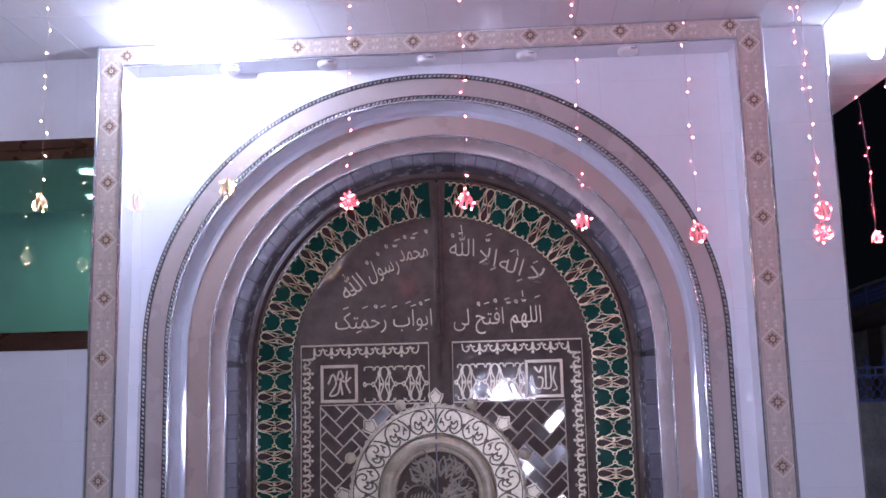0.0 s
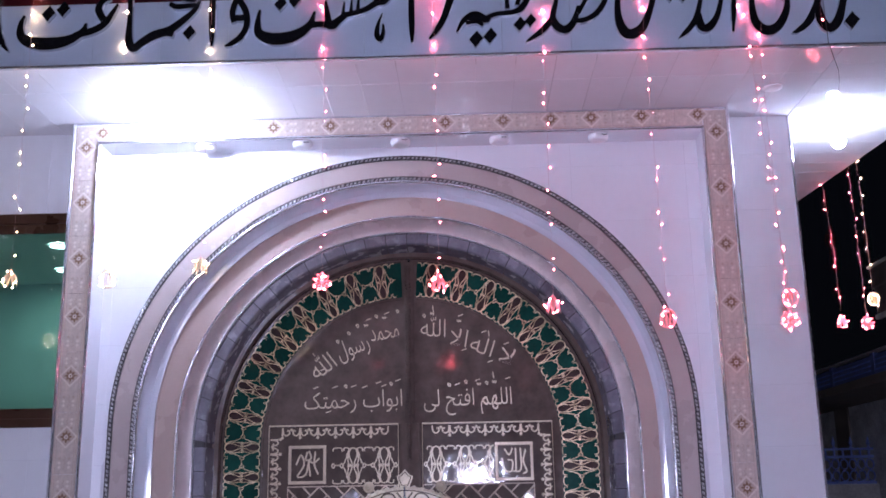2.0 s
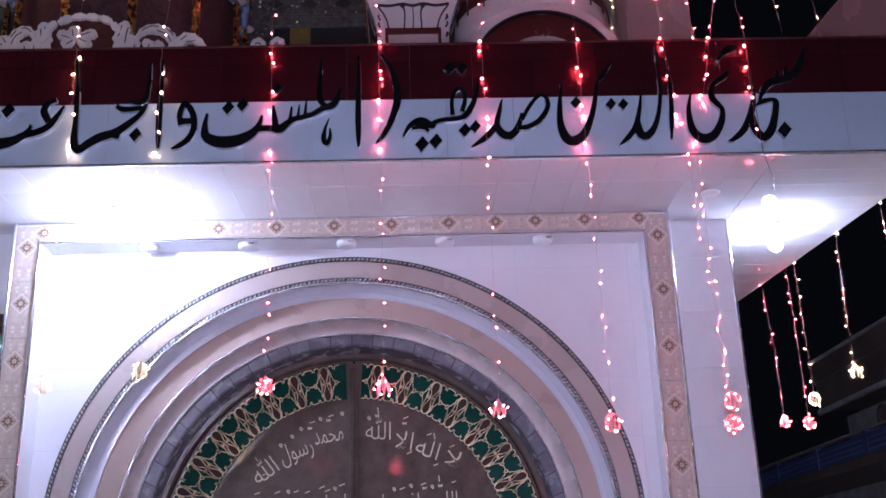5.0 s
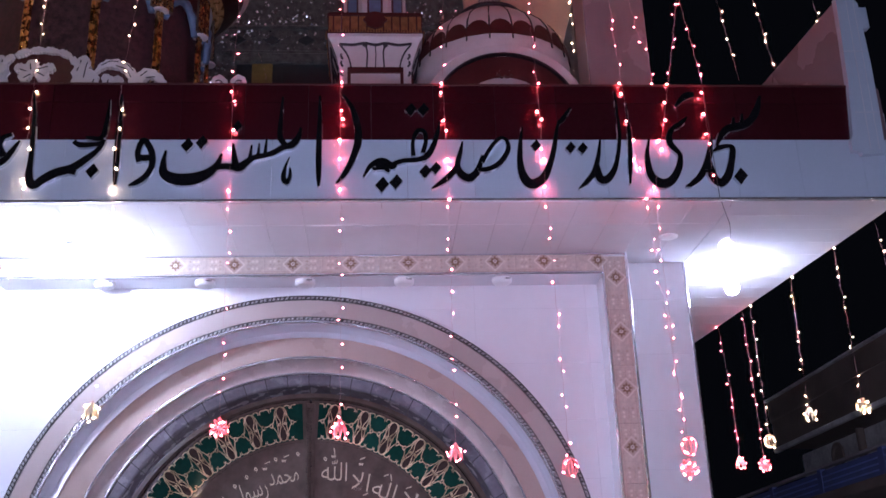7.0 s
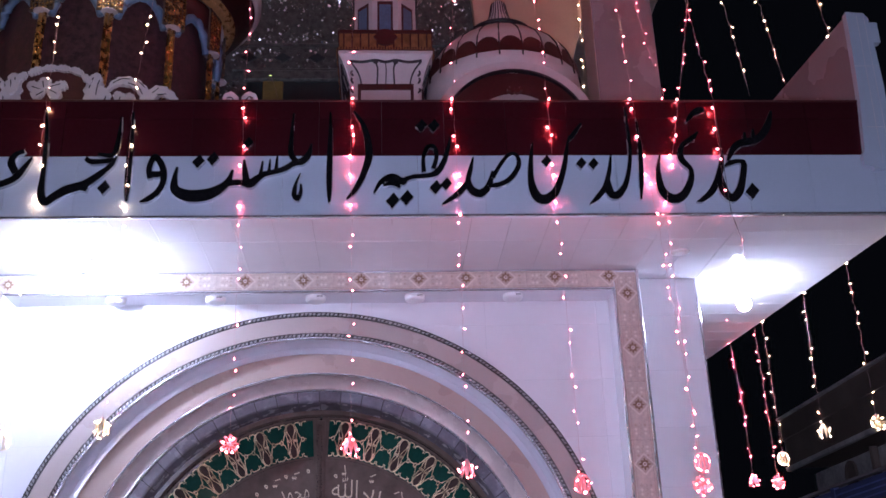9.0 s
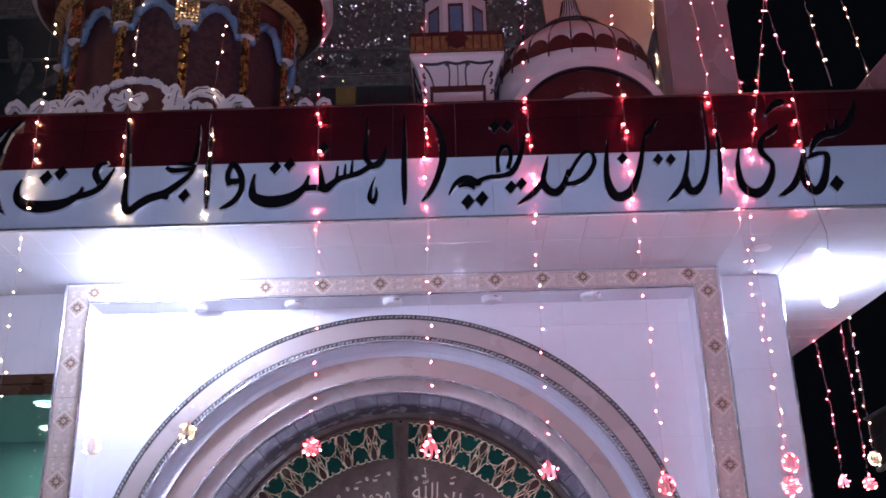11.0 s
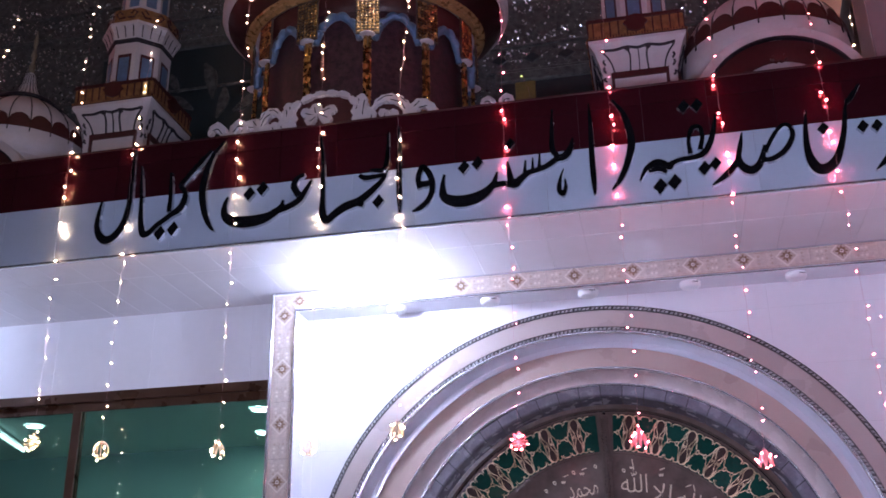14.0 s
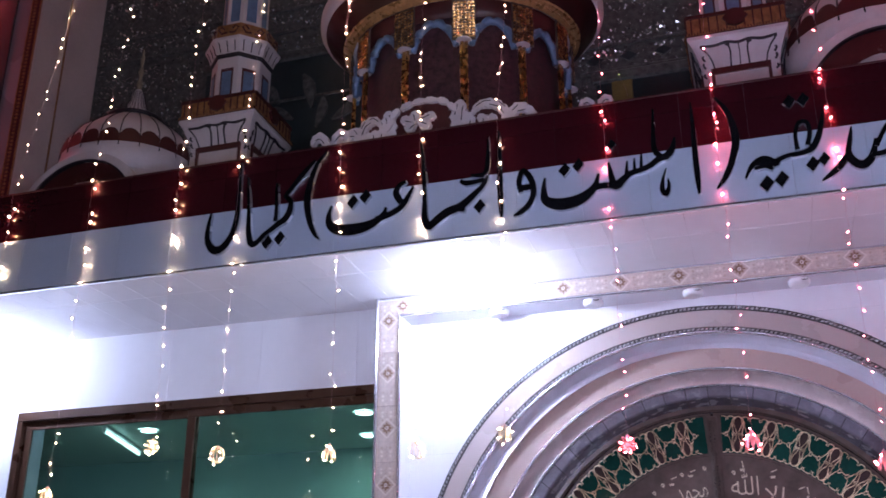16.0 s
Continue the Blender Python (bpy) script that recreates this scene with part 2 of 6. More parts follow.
def pen(bm, pts, y0, y1, width=None, steps=5, edge=0, face=0, closed=False, to=None):
    """A flat pen stroke of varying width (x, z[, width]) with its thickness from y1 (back) to y0 (front)."""
    if closed:
        pts = [*pts, pts[0]]
    line = spline(pts, steps) if steps > 1 else [np.array(p, float) for p in pts]
    if to:
        line = [np.array([*to(p[0], p[1]), *p[2:]]) for p in line]
    left, right = [], []
    for i, p in enumerate(line):
        d = line[min(i + 1, len(line) - 1)][:2] - line[max(i - 1, 0)][:2]
        d = d / (np.hypot(*d) or 1.0)
        h = 0.5 * (width if width is not None else max(p[2], 0.002))
        left.append((p[0] - d[1] * h, p[1] + d[0] * h))
        right.append((p[0] + d[1] * h, p[1] - d[0] * h))
    q = []
    for (ax, az), (bx, bz) in zip(left, right):
        q.append([bm.verts.new(c) for c in ((ax, y0, az), (bx, y0, bz), (bx, y1, bz), (ax, y1, az))])
    for a, b in zip(q, q[1:]):
        bm.faces.new((a[0], b[0], b[1], a[1])).material_index = face
        bm.faces.new((a[1], b[1], b[2], a[2])).material_index = edge
        bm.faces.new((b[3], b[0], a[0], a[3])).material_index = edge
    for s in (q[0], q[-1]):
        bm.faces.new(s).material_index = edge


def clip(poly, x0, x1, z0, z1):
    """A polygon cut to a rectangle."""
    for axis, lim, sign in ((0, x0, 1), (0, x1, -1), (1, z0, 1), (1, z1, -1)):
        out = []
        for i, p in enumerate(poly):
            q = poly[(i + 1) % len(poly)]
            a, b = sign * (p[axis] - lim), sign * (q[axis] - lim)
            if a >= 0:
                out.append(p)
            if a * b < 0:
                t = a / (a - b)
                out.append((p[0] + t * (q[0] - p[0]), p[1] + t * (q[1] - p[1])))
        poly = out
        if len(poly) < 3:
            return []
    return poly


SPRING = 2.09      # height of the arch's springing
FLOOR = 0.0


def arc(cx, r, a):
    """Point at the angle a of the slightly flattened arch; the outer rings are flatter than the inner ones."""
    f = 0.09 * min(1.0, max(0.0, (r - 0.95) / 0.45))
    return cx - r * math.cos(a), SPRING + 1.13 * f + (r - f) * math.sin(a)


def arch_path(cx, r, n=64):
    """Left foot, up, over and down again: (x, z)."""
    return [(cx - r, FLOOR), (cx - r, 1.0)] + [arc(cx, r, math.pi * k / n) for k in range(n + 1)] + [(cx + r, 1.0), (cx + r, FLOOR)]


def arch_sweep(bm, cx, profile, slot=0, n=64):
    """Sweep a profile of (radius, y) along the arch."""
    lines = [[bm.verts.new((x, y, z)) for x, z in arch_path(cx, r, n)] for r, y in profile]
    for a, b in zip(lines, lines[1:]):
        for i in range(len(a) - 1):
            bm.faces.new((a[i], a[i + 1], b[i + 1], b[i])).material_index = slot


def along_arch(cx, r, s):
    """Place and direction at the length s along the arch from its left foot."""
    leg, span = arc(cx, r, 0)[1] - FLOOR, math.pi * r
    if s < leg:
        return (cx - r, FLOOR + s), (-1.0, 0.0)
    if s > leg + span:
        return (cx + r, leg + FLOOR - (s - leg - span)), (1.0, 0.0)
    a = (s - leg) / r
    return arc(cx, r, a), (-math.cos(a), math.sin(a))


# ---- setting: ground, walls, portal, soffit, fascia ----
FRONT, PANEL, BACK, DOOR = 4.20, 4.40, 4.36, 4.76
CEIL = 3.74
EDGE = 3.50        # face of the fascia
CX = 0.02          # axis of the doorway

bm = bmesh.new()
box(bm, -150, 150, -150, 150, -0.3, 0.0)
tagged(part("ground", bm, paving), "grey concrete forecourt paving at night", "ground", kind="structure")

bm = bmesh.new()
box(bm, -14, 14, -9.3, -9.0, 0, 2.6)
box(bm, -14, 14, -9.35, -8.95, 2.6, 2.72)
tagged(part("wall_courtyard", bm, far_wall), "weathered rendered boundary wall of the forecourt", "wall", kind="structure")


def tile_field(parent, name, x0, x1, z0, z1, y, w, h, zoff, material, xoff=0.0, thick=0.009, gap=0.0010, radius=0.0):
    """Tiles with recessed joints on a wall facing -y; those that meet the arch of that radius are cut to it."""
    shared = None
    for iz in range(math.floor((z0 - zoff) / h), math.ceil((z1 - zoff) / h)):
        for ix in range(math.floor((x0 - xoff) / w), math.ceil((x1 - xoff) / w)):
            a0, a1 = max(x0, xoff + ix * w), min(x1, xoff + ix * w + w)
            b0, b1 = max(z0, zoff + iz * h), min(z1, zoff + iz * h + h)
            a0, a1, b0, b1 = a0 + gap / 2, a1 - gap / 2, b0 + gap / 2, b1 - gap / 2
            if a1 - a0 < 0.01 or b1 - b0 < 0.01:
                continue
            if radius and min(abs(a0), abs(a1)) < radius and b0 < SPRING + radius:
                steps = [a0 + (a1 - a0) * k / 10 for k in range(11)]
                low = [max(b0, SPRING + math.sqrt(max(0.0, radius ** 2 - x * x))) if abs(x) < radius else b0 for x in steps]
                keep = [(x, z) for x, z in zip(steps, low) if z < b1 - 0.004]
                if len(keep) < 2:
                    continue
                bm = bmesh.new()
                prism(bm, [*keep, (keep[-1][0], b1), (keep[0][0], b1)], y, y + thick)
                part(name, bm, material, parent)
                continue
            full = abs(a1 - a0 - w + gap) < 1e-4 and abs(b1 - b0 - h + gap) < 1e-4
            if full and shared:
                twin(name, shared, parent, ((a0 + a1) / 2, y, (b0 + b1) / 2))
                continue
            bm = bmesh.new()
            hx, hz = (a1 - a0) / 2, (b1 - b0) / 2
            box(bm, -hx, hx, 0, thick, -hz, hz, bevel=0.0005)
            ob = part(name, bm, material, parent)
            ob.location = ((a0 + a1) / 2, y, (b0 + b1) / 2)
            if full:
                shared = ob.data


WX0, WX1, WZ0, WZ1 = -4.09, -1.60, 2.19, 3.30     # window opening

# wall with the window
bm = bmesh.new()
CORE = BACK + 0.0016
for x0, x1, z0, z1 in ((-9.0, WX0, 0, CEIL), (WX0, WX1, 0, WZ0), (WX0, WX1, WZ1, CEIL)):
    box(bm, x0, x1, CORE, 4.62, z0, z1)
wall_w = tagged(part("wall_west", bm, grout), "white glazed tiled wall round a dark window", "wall", kind="structure")

# wall at the corner of the building, with its side
bm = bmesh.new()
box(bm, 1.60, 2.042, CORE, 9.0, 0, CEIL)
wall_e = tagged(part("wall_east", bm, grout), "narrow white glazed tiled wall at the building corner", "wall", kind="structure")
bm = bmesh.new()
box(bm, 2.042, 2.054, BACK - 0.006, BACK + 0.02, 0, CEIL - 0.002, 0.002)
part("corner_trim", bm, chrome, wall_e, "silver aluminium corner strip")

# recessed panel round the arch
bm = bmesh.new()
core = [(-1.55, 0), (-1.40, 0)] + [(-1.40 * math.cos(math.pi * k / 48), SPRING + 1.40 * math.sin(math.pi * k / 48)) for k in range(49)] + [(1.40, 0), (1.57, 0), (1.57, CEIL), (-1.55, CEIL)]
a = [bm.verts.new((x, PANEL + 0.0016, z)) for x, z in core]
f = bm.faces.new(a)
ex = bmesh.ops.extrude_face_region(bm, geom=[f])
bmesh.ops.translate(bm, vec=(0, 0.25, 0), verts=[v for v in ex["geom"] if isinstance(v, bmesh.types.BMVert)])
wall_p = tagged(part("wall_portal", bm, grout), "white glazed tiled panel recessed behind the door arch", "wall", kind="structure")

# portal frame that stands proud
JL0, JL1, JR0, JR1, HEAD = -1.678, -1.545, 1.563, 1.690, 3.632     # outer and inner edges of the jambs, underside of the head
bm = bmesh.new()
box(bm, JL0 + 0.002, JL1 - 0.005, FRONT + 0.010, 4.42, 0, CEIL - 0.001)
box(bm, JR0 + 0.005, JR1 - 0.002, FRONT + 0.010, 4.42, 0, CEIL - 0.001)
box(bm, JL1 - 0.005, JR0 + 0.005, FRONT + 0.010, 4.42, HEAD, CEIL - 0.001)
portal = tagged(part("portal_frame", bm, white_tile), "white tiled door surround edged with patterned beige border tiles", "door frame", kind="structure")
bm = bmesh.new()
box(bm, JL1, JR0, FRONT + 0.003, FRONT + 0.0095, HEAD + 0.009, CEIL - 0.013)
part("tile_bed", bm, border_tile, portal)
for x, z1 in ((JL0, CEIL - 0.004), (JL1, HEAD - 0.006), (JR0, HEAD - 0.006), (JR1, CEIL - 0.004)):
    bm = bmesh.new()
    box(bm, x - 0.008, x + 0.008, FRONT - 0.008, FRONT + 0.012, 0, z1, 0.006)
    part("edge_trim", bm, chrome, portal, "silver aluminium edging strip")
for x0, x1, z0, z1, r in ((JL1 - 0.006, JR0 + 0.006, HEAD - 0.008, HEAD + 0.008, 0.006), (JL0 - 0.006, JR1 + 0.006, CEIL - 0.012, CEIL - 0.002, 0.002)):
    bm = bmesh.new()
    box(bm, x0, x1, FRONT - 0.008, FRONT + 0.012, z0, z1, r)
    part("edge_trim", bm, chrome, portal, "silver aluminium edging strip")


def motif_mesh():
    """The diamond medallion of a border tile: pale outline, tan ground, brown star with a ringed eye."""
    bm = bmesh.new()
    lozenge = lambda r: [(-r, 0), (0, r), (r, 0), (0, -r)]
    prism(bm, lozenge(0.055), -0.0012, 0.001, 0)
    prism(bm, lozenge(0.045), -0.0016, 0.001, 2)
    for k in range(8):
        a = math.pi / 4 * k
        c, s = math.cos(a), math.sin(a)
        reach, w = (0.030, 0.0058) if k % 2 == 0 else (0.026, 0.0066)
        prism(bm, [(u * c - v * s, u * s + v * c) for u, v in ((0.010, -0.002), (0.018, -w), (reach, -0.0012), (reach, 0.0012), (0.018, w), (0.010, 0.002))], -0.0024 - 0.0001 * k, 0.0, 1)
    for r, h, slot in ((0.0150, 0.0034, 1), (0.0105, 0.0038, 0), (0.0050, 0.0042, 1)):
        lathe(bm, [(r, 0), (r, h), (0.0, h)], 8, axis="y", slot=slot, turn=0.39)
    me = bpy.data.meshes.new("motif")
    bmesh.ops.recalc_face_normals(bm, faces=bm.faces)
    bm.to_mesh(me)
    bm.free()
    me.materials.append(motif_pale), me.materials.append(motif_brown), me.materials.append(scroll_glaze)
    return me


MOTIF = motif_mesh()


def border_piece(length, width, upright):
    """A border tile with raised edge lines and a scroll along its middle."""
    bm = bmesh.new()
    a, b = (width / 2, length / 2) if upright else (length / 2, width / 2)
    box(bm, -a, a, 0, 0.010, -b, b, 0.001, 0)
    for s in (-1, 1):
        for q, t in ((0.46, 0.004), (0.38, 0.003)):
            d = s * q * width
            if upright:
                box(bm, d - t / 2, d + t / 2, -0.0008, 0.002, -b + 0.001, b - 0.001, 0, 1)
            else:
                box(bm, -a + 0.001, a - 0.001, -0.0008, 0.002, d - t / 2, d + t / 2, 0, 1)
    # two rows of small flowers and a row of faint commas between the medallions
    n = int((length / 2 - 0.075) / 0.021)
    for s in (-1, 1):
        for k in range(n):
            p = s * (0.072 + 0.021 * k)
            for off in (-0.024, 0.024):
                c = (p, off * width / 0.118)
                ring = [(c[0] + 0.0072 * (1 + 0.25 * math.cos(4 * e)) * math.cos(e), c[1] + 0.0072 * (1 + 0.25 * math.cos(4 * e)) * math.sin(e)) for e in [2 * math.pi * q / 10 for q in range(10)]]
                prism(bm, [(b_, a_) for a_, b_ in ring] if upright else ring, -0.0008, 0.001, 2 if k % 3 else 1)
            line = [(p - 0.008, -0.006), (p, 0.005), (p + 0.008, -0.003)]
            pen(bm, [(b_, a_) for a_, b_ in line] if upright else line, -0.0009, 0.001, 0.0035, 3, 1, 1)
    me = bpy.data.meshes.new("border_tile")
    bmesh.ops.recalc_face_normals(bm, faces=bm.faces)
    bm.to_mesh(me)
    bm.free()
    me.materials.append(border_tile), me.materials.append(scroll_glaze), me.materials.append(motif_pale)
    return me


UP, ALONG, SHORT = border_piece(0.2933, 0.115, True), border_piece(0.2953, 0.096, False), border_piece(0.2062, 0.096, False)
for x in ((JL0 + JL1) / 2, (JR0 + JR1) / 2):
    for k in range(13):
        z = 3.603 - 0.2945 * k
        if z < 0.1:
            break
        t = twin("border_tile", UP, portal, (x, FRONT, z - 0.03))
        twin("motif", MOTIF, t, (0.002, 0, 0.03))
for x, me in [(-1.53 + 0.2965 * k, ALONG) for k in range(1, 8)] + [(0.79, SHORT), (0.997, SHORT), (1.254, ALONG)]:
    t = twin("border_tile", me, portal, (x, FRONT + (0.0006 if me is SHORT else 0), 3.686))
    twin("motif", MOTIF, t, (0, 0, 0.004 + 0.006 * x))
for x in (-1.477, 1.485):
    bm = bmesh.new()
    box(bm, -0.062, 0.062, 0, 0.010, -0.048, 0.048, 0.001)
    t = part("border_tile", bm, border_tile, portal)
    t.location = (x, FRONT, 3.686)
    twin("motif", MOTIF, t, (0.055 if x > 0 else -0.051, 0, 0.004 + 0.006 * x))

# recessed discs under the head of the portal
bm = bmesh.new()
lathe(bm, [(0.0, -0.030), (0.040, -0.030), (0.047, -0.026), (0.052, -0.018), (0.052, 0.0), (0.0, 0.0)], 28)
disc = part("downlight", bm, white_plastic, smooth=False)
bm = bmesh.new()
for k in range(5):
    box(bm, 0.012 + 0.006 * k, 0.015 + 0.006 * k, -0.0535, -0.047, -0.016, -0.010)
part("vent_slot", bm, black_paint, disc)
tagged(disc, "round white plastic unlit downlight under the portal head", "ceiling light", "downlights under the portal head")
disc.location = (-1.01, 4.29, HEAD - 0.0005)
for x in (-0.503, 0.010, 0.525, 1.040):
    copy_thing(disc, pose(x, 4.29, HEAD - 0.0005))

# soffit of the canopy: pvc boards with grooves
bm = bmesh.new()
x = -6.0
while x < 2.05:
    x1 = min(x + 0.183, 2.05)
    for y0, y1 in ((EDGE + 0.02, 3.795), (3.798, BACK + 0.3)):
        box(bm, x + 0.0006, x1 - 0.0006, y0, y1, CEIL, CEIL + 0.012, 0.0004)
    x = x1
y = EDGE + 0.02
while y < 6.0:
    xa, xb = (2.86 - (t - 3.5) * 0.102 for t in (y, y + 0.183))
    lo = [bm.verts.new(p) for p in ((2.0525, y + 0.0012, CEIL), (xa, y + 0.0012, CEIL), (xb, y + 0.1818, CEIL), (2.0525, y + 0.1818, CEIL))]
    f = bm.faces.new(lo)
    ex = bmesh.ops.extrude_face_region(bm, geom=[f])
    bmesh.ops.translate(bm, vec=(0, 0, 0.012), verts=[v for v in ex["geom"] if isinstance(v, bmesh.types.BMVert)])
    y += 0.183
tagged(part("ceiling", bm, soffit_pvc), "glossy white pvc board soffit under the entrance canopy", "ceiling", kind="structure")
bm = bmesh.new()
poly = [(-6.0, EDGE + 0.02), (2.858, EDGE + 0.02), (2.60, 6.05), (2.06, 6.05), (2.06, 5.1), (-6.0, 5.1)]
lo = [bm.verts.new((x, y, CEIL + 0.0125)) for x, y in poly]
f = bm.faces.new(lo)
ex = bmesh.ops.extrude_face_region(bm, geom=[f])
bmesh.ops.translate(bm, vec=(0, 0, 0.45), verts=[v for v in ex["geom"] if isinstance(v, bmesh.types.BMVert)])
deck = tagged(part("canopy_slab", bm, grout), "concrete canopy slab and flat roof deck over the entrance", "roof", kind="structure")

# fascia with two courses of maroon tile over pale tile
bm = bmesh.new()
box(bm, -6.0, 2.85, EDGE + 0.010, EDGE + 0.10, CEIL + 0.002, 4.335)
fascia = tagged(part("fascia", bm, fascia_grout), "canopy fascia tiled maroon above and bluish white below", "fascia", kind="structure")
bm = bmesh.new()
box(bm, -6.0, 2.86, EDGE - 0.010, EDGE + 0.012, CEIL - 0.006, CEIL + 0.008, 0.003)
part("edge_trim", bm, chrome, fascia, "silver aluminium drip edge")
bm = bmesh.new()
box(bm, -6.0, 2.70, EDGE - 0.004, EDGE + 0.11, 4.335, 4.345, 0.002)
part("coping", bm, maroon_paint, fascia)
# ceiling rose on the soffit
bm = bmesh.new()
lathe(bm, [(0, -0.012), (0.03, -0.012), (0.045, -0.006), (0.048, 0.0), (0, 0.0)], 20)
rose = part("ceiling_rose", bm, white_plastic)
rose.location = (1.86, 3.97, CEIL)
tagged(rose, "small round white plastic ceiling rose on the soffit", "ceiling rose")


# ---- arch mouldings ----
arch = thing("arch_surround", (0, 0, 0), "stepped round arch of beige and white mouldings with silver beading", "arch", kind="structure")
for profile in ([(1.480, PANEL + 0.012), (1.480, PANEL - 0.012), (1.455, PANEL - 0.014), (1.455, PANEL - 0.008)],
                [(1.365, PANEL - 0.008), (1.365, PANEL - 0.014), (1.340, PANEL - 0.012), (1.340, PANEL + 0.012)]):
    bm = bmesh.new()
    arch_sweep(bm, 0, profile)
    part("rope_backing", bm, rope_dark, arch, "black backing of the rope moulding")
bm = bmesh.new()
arch_sweep(bm, 0, [(1.455, PANEL - 0.008), (1.452, PANEL - 0.012), (1.368, PANEL - 0.012), (1.365, PANEL - 0.008)])
part("flat_band", bm, grey_beige, arch, "grey-beige laminate band")
for middle, profile in ((0, [(1.346, PANEL - 0.010), (1.344, PANEL - 0.018), (1.334, PANEL - 0.018), (1.332, PANEL - 0.004)]),
                        (CX, [(1.177, 4.475), (1.176, 4.462), (1.169, 4.462), (1.168, 4.475)]),
                        (CX, [(1.114, 4.560), (1.113, 4.545), (1.106, 4.545), (1.105, 4.565)])):
    bm = bmesh.new()
    arch_sweep(bm, middle, profile)
    part("silver_trim", bm, chrome, arch, "polished silver strip", smooth=True)
bm = bmesh.new()
arch_sweep(bm, 0.006, [(1.336, PANEL - 0.004), (1.334, 4.412), (1.328, 4.428), (1.318, 4.442), (1.304, 4.452)])
part("reveal_cove", bm, white_glaze, arch, "white glazed cove", smooth=True)
bm = bmesh.new()
arch_sweep(bm, 0.006, [(1.304, 4.452), (1.304, 4.455), (1.290, 4.4575), (1.276, 4.462), (1.276, 4.475)])
part("white_cove", bm, white_glaze, arch, "white glazed band", smooth=False)
bm = bmesh.new()
arch_sweep(bm, CX, [(1.302, 4.478), (1.278, 4.467), (1.179, 4.467), (1.175, 4.472)])
part("flat_band", bm, beige_panel, arch, "beige laminate band")
bm = bmesh.new()
arch_sweep(bm, CX, [(1.167, 4.470), (1.165, 4.492), (1.158, 4.512), (1.148, 4.528), (1.137, 4.540), (1.126, 4.548), (1.112, 4.552)])
part("satin_cove", bm, satin_cove, arch, "satin cream cove", smooth=True)


def rope(radius, y):
    """Slanting silver beads on the black band, too many to count."""
    bm = bmesh.new()
    length = 2 * SPRING + math.pi * radius
    n = int(length / 0.0225)
    for k in range(n):
        (x, z), (ox, oz) = along_arch(0, radius + 0.0006 * math.sin(9.1 * k), (k + 0.5 + 0.05 * math.sin(7.7 * k)) * length / n)
        tx, tz = oz, -ox
        j = 0.15 * math.sin(12.9 * k) * math.sin(3.7 * k + 1)
        e, g = math.cos(0.985 + j), math.sin(0.985 + j)
        u = Vector((e * ox + g * tx, 0.25 * math.sin(7.3 * k), e * oz + g * tz)) * (0.0128 + 0.0010 * math.sin(5.1 * k))
        w = Vector((g * ox - e * tx, 0.25 * math.sin(3.3 * k), g * oz - e * tz)) * 0.0074
        d = Vector((0, -0.008, 0))
        c = Vector((x, y, z))
        tips = [bm.verts.new(c + u), bm.verts.new(c - u)]
        ring = [bm.verts.new(c + w), bm.verts.new(c + 0.7 * d + 0.3 * w), bm.verts.new(c + d), bm.verts.new(c + 0.7 * d - 0.3 * w), bm.verts.new(c - w)]
        for p, q in zip(ring, ring[1:]):
            bm.faces.new((tips[0], p, q))
            bm.faces.new((tips[1], q, p))
    return bm


for radius in (1.467, 1.354):
    tagged(part("rope_beading", rope(radius, PANEL - 0.013), rope_silver, arch, "silver rope beading", smooth=True), kind="stuff")


def voussoirs(parent):
    """Dark stones that line the opening, each with its own joint."""
    leg = SPRING / 17
    shared = None
    prof = [(1.103, 4.562), (1.098, 4.556), (1.058, 4.572), (1.050, 4.582), (1.046, 4.640), (1.040, 4.735)]
    for side in (-1, 1):
        for k in range(17):
            if shared is None:
                bm = bmesh.new()
                rows = [[bm.verts.new((-r, y, z)) for r, y in prof] for z in (0.002, 0.014, leg - 0.014, leg - 0.002)]
                for a, b in zip(rows, rows[1:]):
                    for i in range(len(prof) - 1):
                        bm.faces.new((a[i], a[i + 1], b[i + 1], b[i]))
                shared = part("stone", bm, dark_stone, parent)
                shared.location = (CX, 0, 0)
                continue
            ob = twin("stone", shared.data, parent, (CX, 0, k * leg))
            if side > 0:
                ob.scale = (-1, 1, 1)
    n = 30
    for k in range(n):
        bm = bmesh.new()
        rows = []
        for q in (0.02, 0.12, 0.5, 0.88, 0.98):
            a = math.pi * (k + q) / n
            rows.append([bm.verts.new((arc(CX, r, a)[0], y, arc(CX, r, a)[1])) for r, y in prof])
        for a, b in zip(rows, rows[1:]):
            for i in range(len(prof) - 1):
                bm.faces.new((a[i], a[i + 1], b[i + 1], b[i]))
        part("stone", bm, dark_stone, parent)
    bm = bmesh.new()
    arch_sweep(bm, CX, [(1.108, 4.572), (1.064, 4.585), (1.056, 4.595), (1.050, 4.745)])
    part("mortar", bm, black_paint, parent)


voussoirs(arch)
# ---- door ----
door = thing("door_1", (CX, 0, 0), "closed dark brown double door with gilt relief and a round medallion", "door", kind="structure")


def leaf_outline(side, r):
    pts = [(side * 0.006, FLOOR + 0.02), (side * r, FLOOR + 0.02), (side * r, SPRING)]
    pts += [(side * r * math.cos(math.pi / 2 * k / 24), SPRING + r * math.sin(math.pi / 2 * k / 24)) for k in range(1, 24)]
    return pts + [(side * 0.006, SPRING + r)]


bm = bmesh.new()
arch_sweep(bm, 0, [(1.052, 4.735), (1.050, 4.722), (1.018, 4.722), (1.012, 4.745), (1.010, 4.79)])
part("door_casing", bm, door_brown, door, "dark brown casing")


